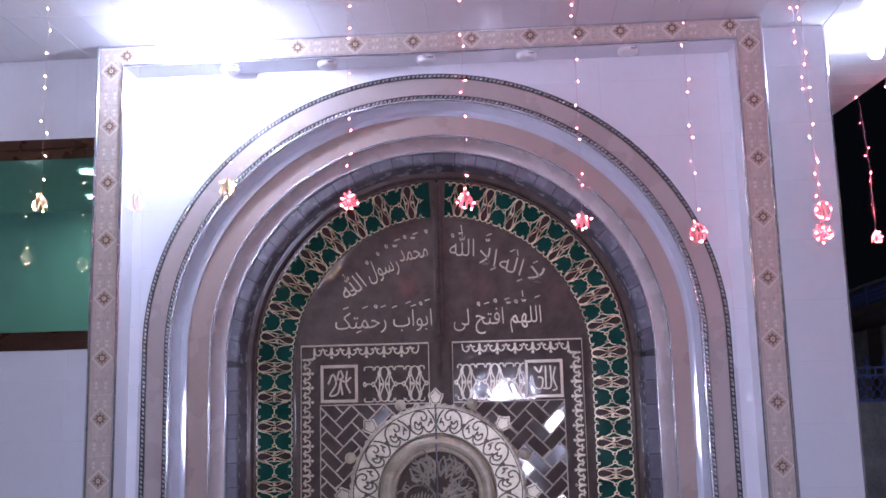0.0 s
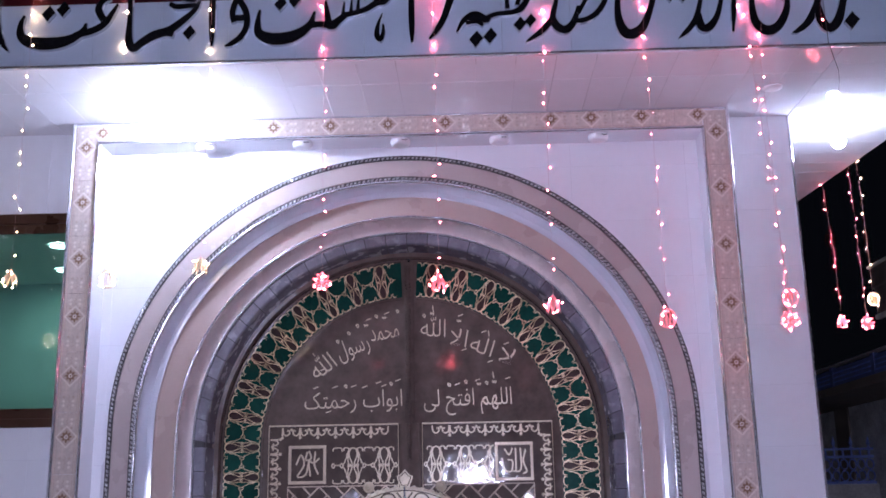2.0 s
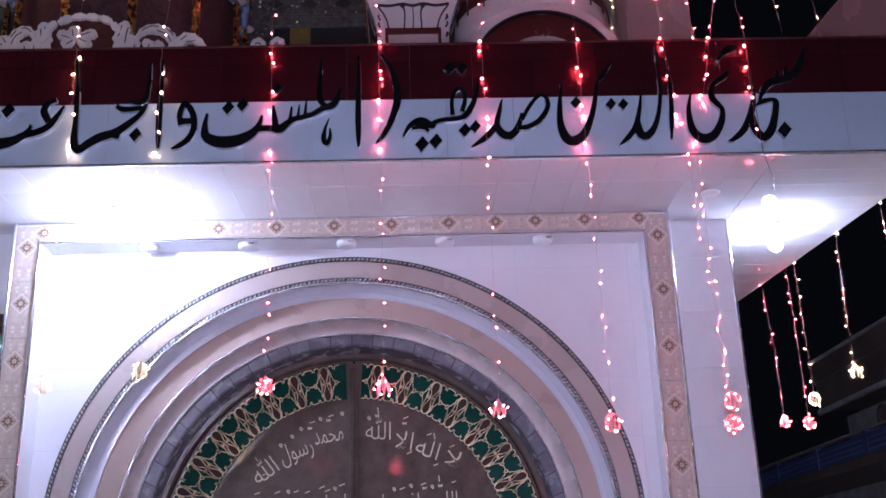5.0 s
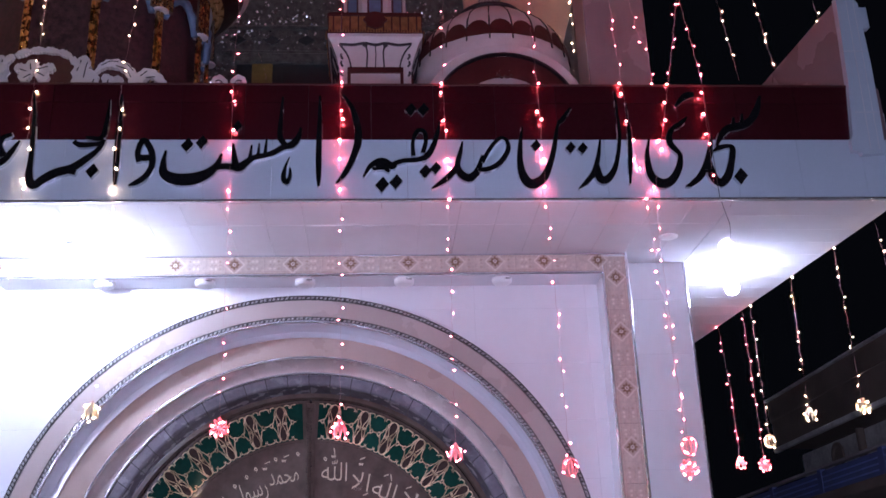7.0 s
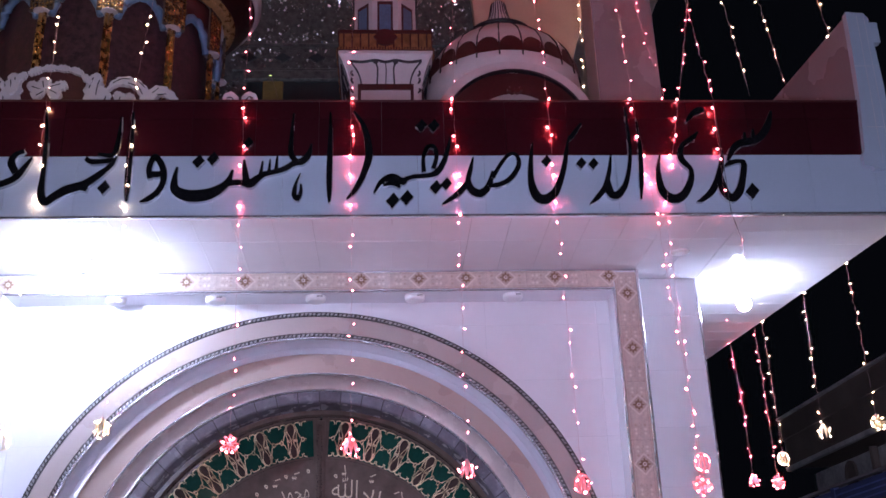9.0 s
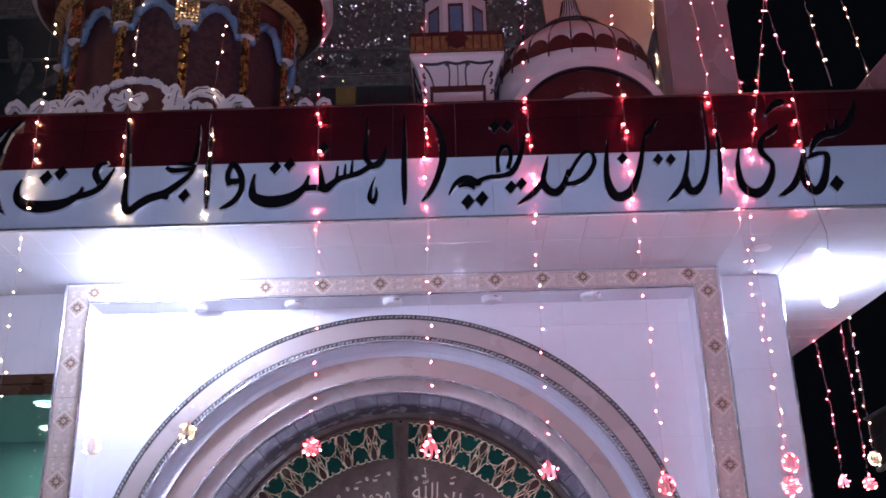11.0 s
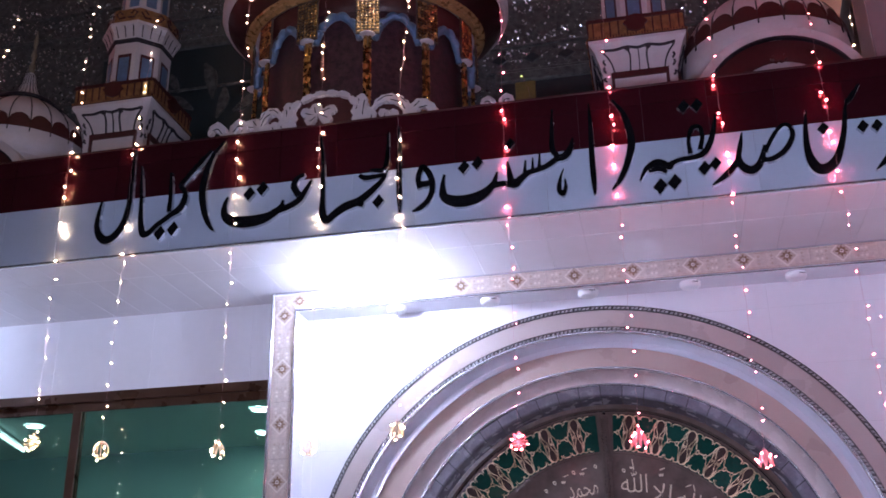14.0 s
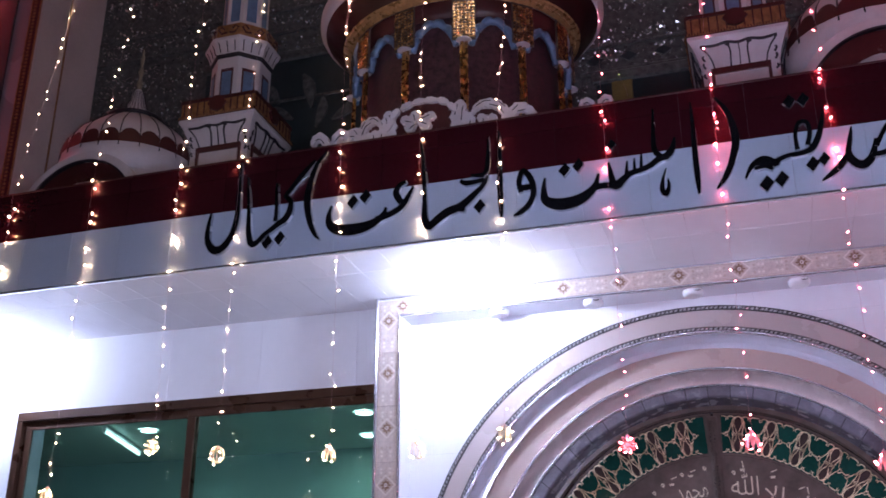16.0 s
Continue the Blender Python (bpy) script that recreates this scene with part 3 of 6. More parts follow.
def band_map(side):
    """From (length along the band, 0 to 1 across it) to x and z; length counts from the foot."""
    def go(s, v):
        r = 0.800 + 0.195 * v
        if s < SPRING:
            return side * r, s
        a = (s - SPRING) / 0.90
        return side * r * math.cos(a), SPRING + r * math.sin(a)
    return go


def fret_lines(s, p):
    """One repeat of the fret, centred on a pointed lens at s: strokes of (length, 0 to 1 across)."""
    lens = [(0.0, 0.015), (0.070, 0.045), (0.120, 0.12), (0.125, 0.22), (0.090, 0.32), (0.045, 0.41), (0.030, 0.50)]
    lens += [(q, 1 - v) for q, v in lens[-2::-1]]
    lines = []
    for q in (-1, 1):
        at = lambda u, v: (s + q * u * p, v)
        lines.append([at(u, v) for u, v in lens])
        c = 0.365
        lines.append([at(c - 0.055, 0.5), at(c, 0.56), at(c + 0.055, 0.5)])
        lines.append([at(c - 0.055, 0.5), at(c, 0.44), at(c + 0.055, 0.5)])
        lines.append([at(c + 0.055, 0.5), at(0.46, 0.515), at(0.5, 0.5)])
        lines.append([at(0.13, 0.055), at(0.165, 0.14), at(0.155, 0.24), at(0.170, 0.33), at(0.150, 0.43), at(0.165, 0.5), at(0.150, 0.57), at(0.170, 0.67), at(0.155, 0.76), at(0.165, 0.86), at(0.13, 0.945)])
        lines.append([at(0.10 + 0.032 * math.cos(t), 0.5 + 0.028 * math.sin(t)) for t in (0, 1.2, 2.4, 3.7, 5.0, 6.28)])
        for m in (0, 1):
            f = (lambda v: v) if m == 0 else (lambda v: 1 - v)
            lines.append([at(0.06, f(0.035)), at(0.12, f(0.055)), at(0.155, f(0.12)), at(0.20, f(0.19)), at(0.205, f(0.28)), at(0.25, f(0.35)), at(0.275, f(0.42)), at(c - 0.02, f(0.465))])
            lines.append([at(0.12, f(0.055)), at(0.19, f(0.015)), at(0.27, f(0.02)), at(0.305, f(0.06)), at(0.295, f(0.105))])
            lines.append([at(0.36, f(0.115)), at(0.355, f(0.06)), at(0.40, f(0.02)), at(0.50, f(0.015))])
    return lines


def lattice(side, s, p, y):
    """One repeat of the gilt fretwork on the green band, with a dark plate under its lens."""
    bm = bmesh.new()
    go = band_map(side)
    half = [(0.03, 0.02), (0.085, 0.05), (0.130, 0.12), (0.150, 0.20), (0.165, 0.29), (0.170, 0.37), (0.165, 0.44), (0.160, 0.50)]
    half += [(q, 1 - v) for q, v in half[-2::-1]]
    prism(bm, [go(s + q * p, v) for q, v in half] + [go(s - q * p, v) for q, v in half[::-1]], y + 0.0045, y + 0.007, 1)
    for n, line in enumerate(fret_lines(s, p)):
        pen(bm, line, y - 0.0004 * (n % 6), y + 0.006, 0.0039, 3, to=go)
    return bm


def squiggle(bm, x, z, w, h, y, strokes):
    """Knotted script inside a small square."""
    for line in strokes:
        pen(bm, [(x + a * w, z + b * h) for a, b in line], y, y + 0.006, 0.0085, 4)


for side in (-1, 1):
    bm = bmesh.new()
    prism(bm, leaf_outline(side, 1.012), DOOR, DOOR + 0.05)
    leaf = part("leaf", bm, door_brown, door)
    # green band
    bm = bmesh.new()
    go = band_map(side)
    top = SPRING + 0.90 * math.radians(87.4)
    n = 40
    rows = []
    for k in range(n + 1):
        s = 0.05 + (top - 0.05) * k / n
        rows.append([bm.verts.new((*go(s, v)[:1], DOOR - 0.004, go(s, v)[1])) for v in (0.0, 1.0)])
    for a, b in zip(rows, rows[1:]):
        bm.faces.new((a[0], a[1], b[1], b[0]))
    part("green_band", bm, green_plate, leaf, "dark green enamel band")
    # raised rim between the band and the field
    bm = bmesh.new()
    for v, t in ((-0.05, 0.008), (1.04, 0.008)):
        pen(bm, [(0.05 + (top - 0.05) * k / 30, v) for k in range(31)], DOOR - 0.010, DOOR + 0.002, t, 2, to=go)
    part("band_rim", bm, door_brown, leaf)
    p = 0.157
    for k in range(21):
        part("fretwork", lattice(side, top - (0.035 if side < 0 else 0.003) - p * (k + 0.5), p, DOOR - 0.012), [fret_gold, fret_plate], leaf)
    # raised lower panel
    xa, xb = (-0.757, -0.060) if side < 0 else (0.060, 0.757)
    bm = bmesh.new()
    box(bm, xa, xb, DOOR - 0.012, DOOR + 0.002, 0.15, 2.205, 0.004)
    part("raised_panel", bm, door_relief, leaf)
    bm = bmesh.new()
    for a0, a1, b0, b1 in ((xa, xb, 2.197, 2.205), (xa, xa + 0.008, 0.15, 2.197), (xb - 0.008, xb, 0.15, 2.197)):
        box(bm, a0 + 0.002, a1 - 0.002, DOOR - 0.020, DOOR - 0.010, b0, b1, 0.002)
    part("panel_bead", bm, door_gold, leaf)
    outer = xa if side < 0 else xb
    d = -side
    yy = DOOR - 0.018
    # scrolled borders: stems with a knob, and between them two curls round a bead
    def scrolls(put, n, unit, name="scroll_border"):
        bm = bmesh.new()
        for k in range(n):
            c = unit * (k + 0.5)
            for m in (-1, 1):
                pen(bm, [put(c + m * unit * a_, b_) for a_, b_ in ((0.48, 0.004), (0.44, -0.024), (0.28, -0.037), (0.11, -0.026), (0.13, -0.010), (0.24, -0.012))], yy - 0.0004 * (m + 1), yy + 0.007, 0.0074, 4)
            pen(bm, [put(c - unit / 2, 0.0), put(c - unit / 2, -0.045)], yy - 0.0012, yy + 0.007, 0.0065, 1)
            for q, h, r in ((c, -0.006, 0.008), (c - unit / 2, -0.048, 0.0085), (c - unit / 2, -0.030, 0.0065)):
                x_, z_ = put(q, h)
                lathe(bm, [(r, 0), (r, 0.004), (0, 0.008)], 7, (x_, yy + 0.006, z_), axis="y")
        part(name, bm, door_gold, leaf)

    scrolls(lambda a_, b_: (outer + d * (0.075 + a_), 2.186 + b_), 6, 0.0945)
    scrolls(lambda a_, b_: (outer + d * (0.016 - b_), 2.130 - a_), 24, 0.0765)
    # framed square of script
    sx = side * 0.547
    bm = bmesh.new()
    for a0, a1, b0, b1 in ((sx - 0.10, sx + 0.10, 2.080, 2.096), (sx - 0.10, sx + 0.10, 1.896, 1.912), (sx - 0.10, sx - 0.085, 1.912, 2.080), (sx + 0.085, sx + 0.10, 1.912, 2.080)):
        box(bm, a0, a1, yy - 0.004, yy + 0.008, b0, b1, 0.002)
    if side > 0:
        strokes = [[(-0.38, 0.1), (-0.3, -0.25), (-0.1, -0.3), (-0.05, 0.0), (-0.2, 0.05)], [(0.05, 0.4), (0.05, -0.3)], [(0.2, 0.4), (0.2, -0.25), (-0.05, -0.3)], [(0.36, 0.36), (0.28, 0.0), (0.38, -0.3), (0.25, -0.38)], [(-0.3, 0.38), (-0.15, 0.2), (-0.05, 0.4)]]
    else:
        strokes = [[(-0.35, 0.0), (-0.2, 0.3), (-0.1, 0.0), (-0.3, -0.35), (-0.05, -0.3), (0.05, 0.1)], [(0.0, 0.4), (-0.05, 0.15), (0.12, 0.2), (0.05, 0.42)], [(0.25, 0.4), (0.22, 0.0), (0.35, -0.3)], [(0.38, 0.2), (0.2, 0.05), (0.05, 0.1), (0.1, -0.35)]]
    squiggle(bm, sx, 1.996, 0.17, 0.17, yy, strokes)
    part("script_square", bm, door_gold, leaf, "gilt framed square of interlaced script")
    # fret strip beside it
    bm = bmesh.new()
    lo, hi = (-0.436, -0.064) if side < 0 else (0.062, 0.442)
    middle = (-0.304, -0.139) if side < 0 else (0.136, 0.289)
    pitch = abs(middle[1] - middle[0])
    n = 0
    for c in (middle[0] - pitch, *middle, middle[1] + pitch):
        for line in fret_lines(c, pitch):
            if all(lo < q < hi for q, _ in line):
                n += 1
                pen(bm, line, yy - 0.0004 * (n % 5), yy + 0.007, 0.0060, 3, to=lambda q, v: (q, 1.893 + 0.191 * v))
    part("fretwork", bm, door_gold, leaf)
    # herringbone of raised bricks on a gilt ground
    x0, x1, z0, z1 = (-0.645, -0.068, 0.60, 1.880) if side < 0 else (0.068, 0.645, 0.60, 1.880)
    bm = bmesh.new()
    box(bm, x0 - 0.006, x1 + 0.006, DOOR - 0.016, DOOR - 0.010, z0 - 0.006, z1 + 0.006)
    ground_plate = part("herringbone_ground", bm, joint_gold, leaf, "gilt joint lines")
    W, g = 0.062, 0.0085
    for i in range(-20, 21):
        for j in range(-20, 21):
            if (i - j) % 4 in (0, 3):
                ux, vz = (2, 1) if (i - j) % 4 == 0 else (1, 2)
                rect = [(i * W + a * W + g / 2 * (1 - 2 * (a > 0)), j * W + b * W + g / 2 * (1 - 2 * (b > 0))) for a, b in ((0, 0), (ux, 0), (ux, vz), (0, vz))]
                r2 = [((p - q) * 0.7071, (p + q) * 0.7071 + 1.4) for p, q in rect]
                if side > 0:
                    r2 = [(-p, q) for p, q in r2]
                r2 = clip(r2, x0, x1, max(z0, 1.15), z1)
                if len(r2) < 3:
                    continue
                mx, mz = sum(p for p, _ in r2) / len(r2), sum(q for _, q in r2) / len(r2)
                if math.hypot(mx, mz - 1.42) < 0.40:
                    continue
                bm = bmesh.new()
                prism(bm, r2, DOOR - 0.022, DOOR - 0.012)
                ta, tb = 0.085 * math.sin(3.1 * i + 5.7 * j), 0.085 * math.sin(4.3 * i - 2.9 * j + 1)
                for v in bm.verts:
                    if v.co.y < DOOR - 0.02:
                        v.co.y += ta * (v.co.x - mx) + tb * (v.co.z - mz)
                part("brick", bm, door_gloss, ground_plate)

# meeting stile with a twisted bar
bm = bmesh.new()
box(bm, -0.050, 0.050, DOOR - 0.020, DOOR + 0.003, 0.02, 2.205, 0.006)
box(bm, -0.026, 0.026, DOOR - 0.018, DOOR + 0.003, 2.206, SPRING + 0.995, 0.006)
stile = part("meeting_stile", bm, door_brown, door)
bm = bmesh.new()
for k in range(110):
    z = 2.02 + 0.0095 * k
    lathe(bm, [(0.0, -0.006), (0.014, -0.003), (0.014, 0.003), (0.0, 0.006)], 6, (-0.005 + 0.002 * math.sin(k), DOOR - 0.024, z), slot=0, turn=k * 0.5)
part("twisted_bar", bm, door_brown, stile)


def medallion():
    """Round bronze boss with a scalloped scroll ring, split down the middle by the leaves."""
    boss = part("medallion", _medallion_base(), [bronze, bronze_dark], door, "round antique bronze medallion with scrolls and script")
    bm = bmesh.new()
    y = DOOR - 0.052
    for k in range(16):
        a0 = 2 * math.pi * (k + 0.5) / 16
        flip = 1 if math.cos(a0) > 0 else -1
        def go(t, r, a0=a0, flip=flip):
            r = 0.441 - 1.26 * (0.441 - r)
            return r * math.cos(a0 + flip * t), r * math.sin(a0 + flip * t)
        for n, line in enumerate((
                [(-0.205, 0.395), (-0.17, 0.362), (-0.10, 0.344), (-0.03, 0.352), (0.0, 0.372), (0.03, 0.352), (0.10, 0.344), (0.17, 0.362), (0.205, 0.395)],
                [(-0.19, 0.372), (-0.14, 0.412), (-0.06, 0.434), (0.03, 0.432), (0.075, 0.412), (0.05, 0.394), (0.0, 0.398), (0.005, 0.412)],
                [(0.19, 0.378), (0.15, 0.410), (0.10, 0.434)],
                [(-0.12, 0.380), (-0.09, 0.398), (-0.055, 0.380), (-0.02, 0.392), (-0.03, 0.366), (-0.09, 0.364), (-0.12, 0.380)],
                [(0.075, 0.368), (0.11, 0.386), (0.14, 0.378), (0.12, 0.400)])):
            pen(bm, [go(*q) for q in line], y + 0.0035 - 0.0004 * n - 0.0002 * (k % 2), y + 0.012, 0.0085, 4)
    for r in (0.309, 0.441):
        for k in range(48):
            a0, a1 = 2 * math.pi * k / 48, 2 * math.pi * (k + 1.04) / 48
            pen(bm, [(r * math.cos(a0), r * math.sin(a0)), (r * math.cos(a1), r * math.sin(a1))], y + 0.0038 - 0.0002 * (k % 2), y + 0.012, 0.006, 1)
    # strips lie on the ring; the shade of grooves is in their dark colour
    part("scroll_relief", bm, bronze_dark, boss, "dark scroll lines with groove shade in their colour")
    bm = bmesh.new()
    for k in range(60):
        a = 2 * math.pi * k / 60
        lathe(bm, [(0.016, 0), (0.014, 0.010), (0.006, 0.016), (0.001, 0.017)], 8, (0.452 * math.cos(a), DOOR - 0.032, 0.452 * math.sin(a)), axis="y", caps=False)
    part("scalloped_edge", bm, bronze, boss)
    rng = random.Random(5)
    bm = bmesh.new()
    n = 0
    for k in range(120):
        a, r = rng.uniform(0, 2 * math.pi), 0.236 * math.sqrt(rng.uniform(0.02, 1))
        x, z = r * math.cos(a), r * math.sin(a)
        if math.hypot(x + 0.105, z + 0.045) < 0.11:
            continue
        t = rng.uniform(0, 6.28)
        bend = rng.choice((-0.7, 0.7, 0.4))
        pts = [(x + 0.030 * (q - 1.5) * math.cos(t + bend * q), z + 0.030 * (q - 1.5) * math.sin(t + bend * q)) for q in range(4)]
        n += 1
        pen(bm, [(px, pz, w) for (px, pz), w in zip(pts, (0.004, 0.010, 0.009, 0.003))], y + 0.012 - 0.00015 * n, y + 0.03, None, 4)
    for a in (0.75, 1.05, 1.38, 1.76, 2.09, 2.4):
        for m in (-1, 1):
            n += 1
            pen(bm, [(0.10 * math.cos(a), 0.10 * math.sin(a), 0.005), (0.165 * math.cos(a + m * 0.13), 0.165 * math.sin(a + m * 0.13), 0.011), (0.222 * math.cos(a), 0.222 * math.sin(a), 0.004)], y + 0.008 - 0.0003 * n, y + 0.03, None, 4)
    for line in ([(0.03, -0.01), (0.10, 0.075), (0.06, 0.0), (0.14, 0.03), (0.20, -0.03), (0.06, -0.03), (0.21, 0.01)], [(0.04, -0.09), (0.12, -0.06), (0.20, -0.08), (0.10, -0.12)], [(0.11, 0.11), (0.15, 0.13), (0.17, 0.10), (0.13, 0.09)]):
        n += 1
        pen(bm, [(u, v, 0.012) for u, v in line], y + 0.006 - 0.0003 * n, y + 0.03, None, 4)
    lathe(bm, [(0.104, 0), (0.102, 0.014), (0.094, 0.016), (0.088, 0.010)], 28, (-0.105, y + 0.016, -0.045), axis="y", caps=False)
    for k in range(7):
        x = -0.165 + 0.020 * k
        pen(bm, [(x, -0.065 - 0.004 * k, 0.006), (x + 0.008, -0.020, 0.011), (x + 0.014, 0.012 - 0.006 * abs(k - 3), 0.005)], y + 0.004 - 0.0003 * k, y + 0.03, None, 3)
    pen(bm, [(-0.18, -0.055, 0.006), (-0.12, -0.095, 0.013), (-0.05, -0.085, 0.012), (-0.03, -0.05, 0.005)], y + 0.001, y + 0.03, None, 4)
    part("script_relief", bm, bronze_mid, boss, "raised script and petals").scale = (0.88, 1, 0.88)
    bm = bmesh.new()
    box(bm, -0.002, 0.002, DOOR - 0.058, DOOR - 0.03, -0.46, 0.46)
    tube(bm, [(0, DOOR - 0.060, -0.46), (0, DOOR - 0.060, 0.46)], 0.0055, 8)
    part("split_line", bm, chrome, boss, "bright metal meeting edge")
    for k in range(16):
        a = 2 * math.pi * k / 16
        bm = bmesh.new()
        if k % 2:
            lathe(bm, [(0.030, 0), (0.029, 0.014), (0.022, 0.020), (0.020, 0.014), (0.012, 0.020), (0.001, 0.022)], 16, (0.497 * math.cos(a), DOOR - 0.018, 0.497 * math.sin(a)), axis="y", caps=False)
            part("knob", bm, bronze, boss)
        else:
            c, s = math.cos(a), math.sin(a)
            out = [(0.455, -0.022), (0.500, -0.040), (0.516, -0.042), (0.518, -0.028), (0.548, 0.0), (0.518, 0.028), (0.516, 0.042), (0.500, 0.040), (0.455, 0.022)]
            prism(bm, [(r * c - t * s, r * s + t * c) for r, t in out], DOOR - 0.034, DOOR - 0.012)
            shield = part("fleuron", bm, bronze, boss)
            # dark outline on the shield, coloured like a shaded groove
            bm = bmesh.new()
            pen(bm, [(0.50 * c + (r - 0.50) * 0.74 * c - t * 0.74 * s, 0.50 * s + (r - 0.50) * 0.74 * s + t * 0.74 * c) for r, t in out], DOOR - 0.036, DOOR - 0.03, 0.0045, 1, closed=True)
            part("engraved_line", bm, bronze_dark, shield)
    boss.location = (-0.03, 0, 1.415)


def _medallion_base():
    bm = bmesh.new()
    lathe(bm, [(0.460, 0.0), (0.460, 0.026), (0.448, 0.034)], 72, (0, DOOR - 0.012, 0), axis="y")
    bmesh.ops.delete(bm, geom=[f for f in bm.faces if len(f.verts) > 8], context="FACES_ONLY")
    lathe(bm, [(0.448, 0.034), (0.306, 0.034)], 72, (0, DOOR - 0.012, 0), axis="y", slot=0)
    bmesh.ops.delete(bm, geom=[f for f in bm.faces if len(f.verts) > 8], context="FACES_ONLY")
    lathe(bm, [(0.306, 0.034), (0.300, 0.024), (0.294, 0.040), (0.280, 0.052), (0.262, 0.056), (0.246, 0.050), (0.234, 0.036), (0.228, 0.038), (0.220, 0.040), (0.214, 0.028)], 72, (0, DOOR - 0.012, 0), axis="y")
    bmesh.ops.delete(bm, geom=[f for f in bm.faces if len(f.verts) > 8], context="FACES_ONLY")
    lathe(bm, [(0.214, 0.028), (0.0, 0.026)], 72, (0, DOOR - 0.012, 0), axis="y", slot=1)
    bmesh.ops.delete(bm, geom=[f for f in bm.faces if len(f.verts) > 8], context="FACES_ONLY")
    return bm


medallion()


# ---- script on the door ----
def script(name, text, x, z, size, turn=0.0, width=None):
    """Lettering in the built-in font, its right end at x; text is given in the order of drawing, left to right."""
    cu = bpy.data.curves.new(name, "FONT")
    cu.body, cu.size, cu.extrude, cu.offset = text, size, 0.003, -0.0014
    tmp = bpy.data.objects.new(name, cu)
    scene.collection.objects.link(tmp)
    bpy.context.view_layer.update()
    me = bpy.data.meshes.new_from_object(tmp)
    bpy.data.objects.remove(tmp)
    co = np.empty(len(me.vertices) * 3)
    me.vertices.foreach_get("co", co)
    co = co.reshape(-1, 3)
    hi, lo = co[:, 0].max(), co[:, 0].min()
    k = width / (hi - lo) if width else 1.0
    for v in me.vertices:
        v.co.x = (v.co.x - hi) * k
    me.transform(pose(0, 0, 0, 90, 0, 0))
    me.materials.clear()
    me.materials.append(door_gold)
    ob = new(name, me)
    ob.parent = door
    ob.location = (x - CX, DOOR - 0.004, z)
    ob.rotation_euler = (0, radians(turn), 0)
    return ob


def rtl(*codes):
    """Words as code points in reading order, turned round for drawing."""
    return " ".join("".join(chr(c) for c in reversed(word)) for word in reversed(codes))


LA, ILAHA, ILLA, ALLAH = (0xFEFB,), (0xFE8D, 0xFEDF, 0xFEEA), (0xFE8D, 0xFEFB), (0xFDF2,)
GILT = "gilt Arabic lettering on the door"
for word, x, z, size, turn, width in (
        (ALLAH, 0.215, 2.665, 0.135, 3, 0.135), (ILLA, 0.325, 2.605, 0.135, 12, 0.095), (ILAHA, 0.458, 2.550, 0.13, 20, 0.125), (LA, 0.563, 2.500, 0.13, 28, 0.085),
        ((0xFEE3, 0xFEA4, 0xFEE4, 0xFEAA), -0.035, 2.672, 0.135, -9, 0.155), ((0xFEAD, 0xFEB3, 0xFEEE, 0xFEDD), -0.193, 2.612, 0.135, -20, 0.175), (ALLAH, -0.372, 2.522, 0.135, -36, 0.135)):
    tagged(script("inscription", rtl(word), x, z, size, turn, width), GILT)
tagged(script("inscription", rtl((0xFE8D, 0xFEDF, 0xFEE0, 0xFEEC, 0xFEE2), (0xFE8D, 0xFED3, 0xFE98, 0xFEA2), (0xFEDF, 0xFBFD)), 0.565, 2.297, 0.128, -1, 0.47), GILT)
tagged(script("inscription", rtl((0xFE8D, 0xFE91, 0xFEEE, 0xFE8D, 0xFE8F), (0xFEAD, 0xFEA3, 0xFEE4, 0xFE98, 0xFB8F)), -0.022, 2.297, 0.128, -1, 0.525), GILT)
# vowel marks: slanted strokes, little rings and hooks over and under the letters
MARKS = {"bar": [[(-0.014, -0.004), (0.014, 0.006)]], "ring": [[(0.004, -0.012), (0.010, -0.002), (0.002, 0.006), (-0.004, 0.0), (0.002, -0.008), (0.010, -0.012)]],
         "twin": [[(-0.010, 0.006), (-0.006, -0.006), (0.0, 0.004), (0.006, -0.006), (0.010, 0.006)]], "alif": [[(0.002, -0.016), (-0.002, 0.018)]]}
bm = bmesh.new()
n = 0
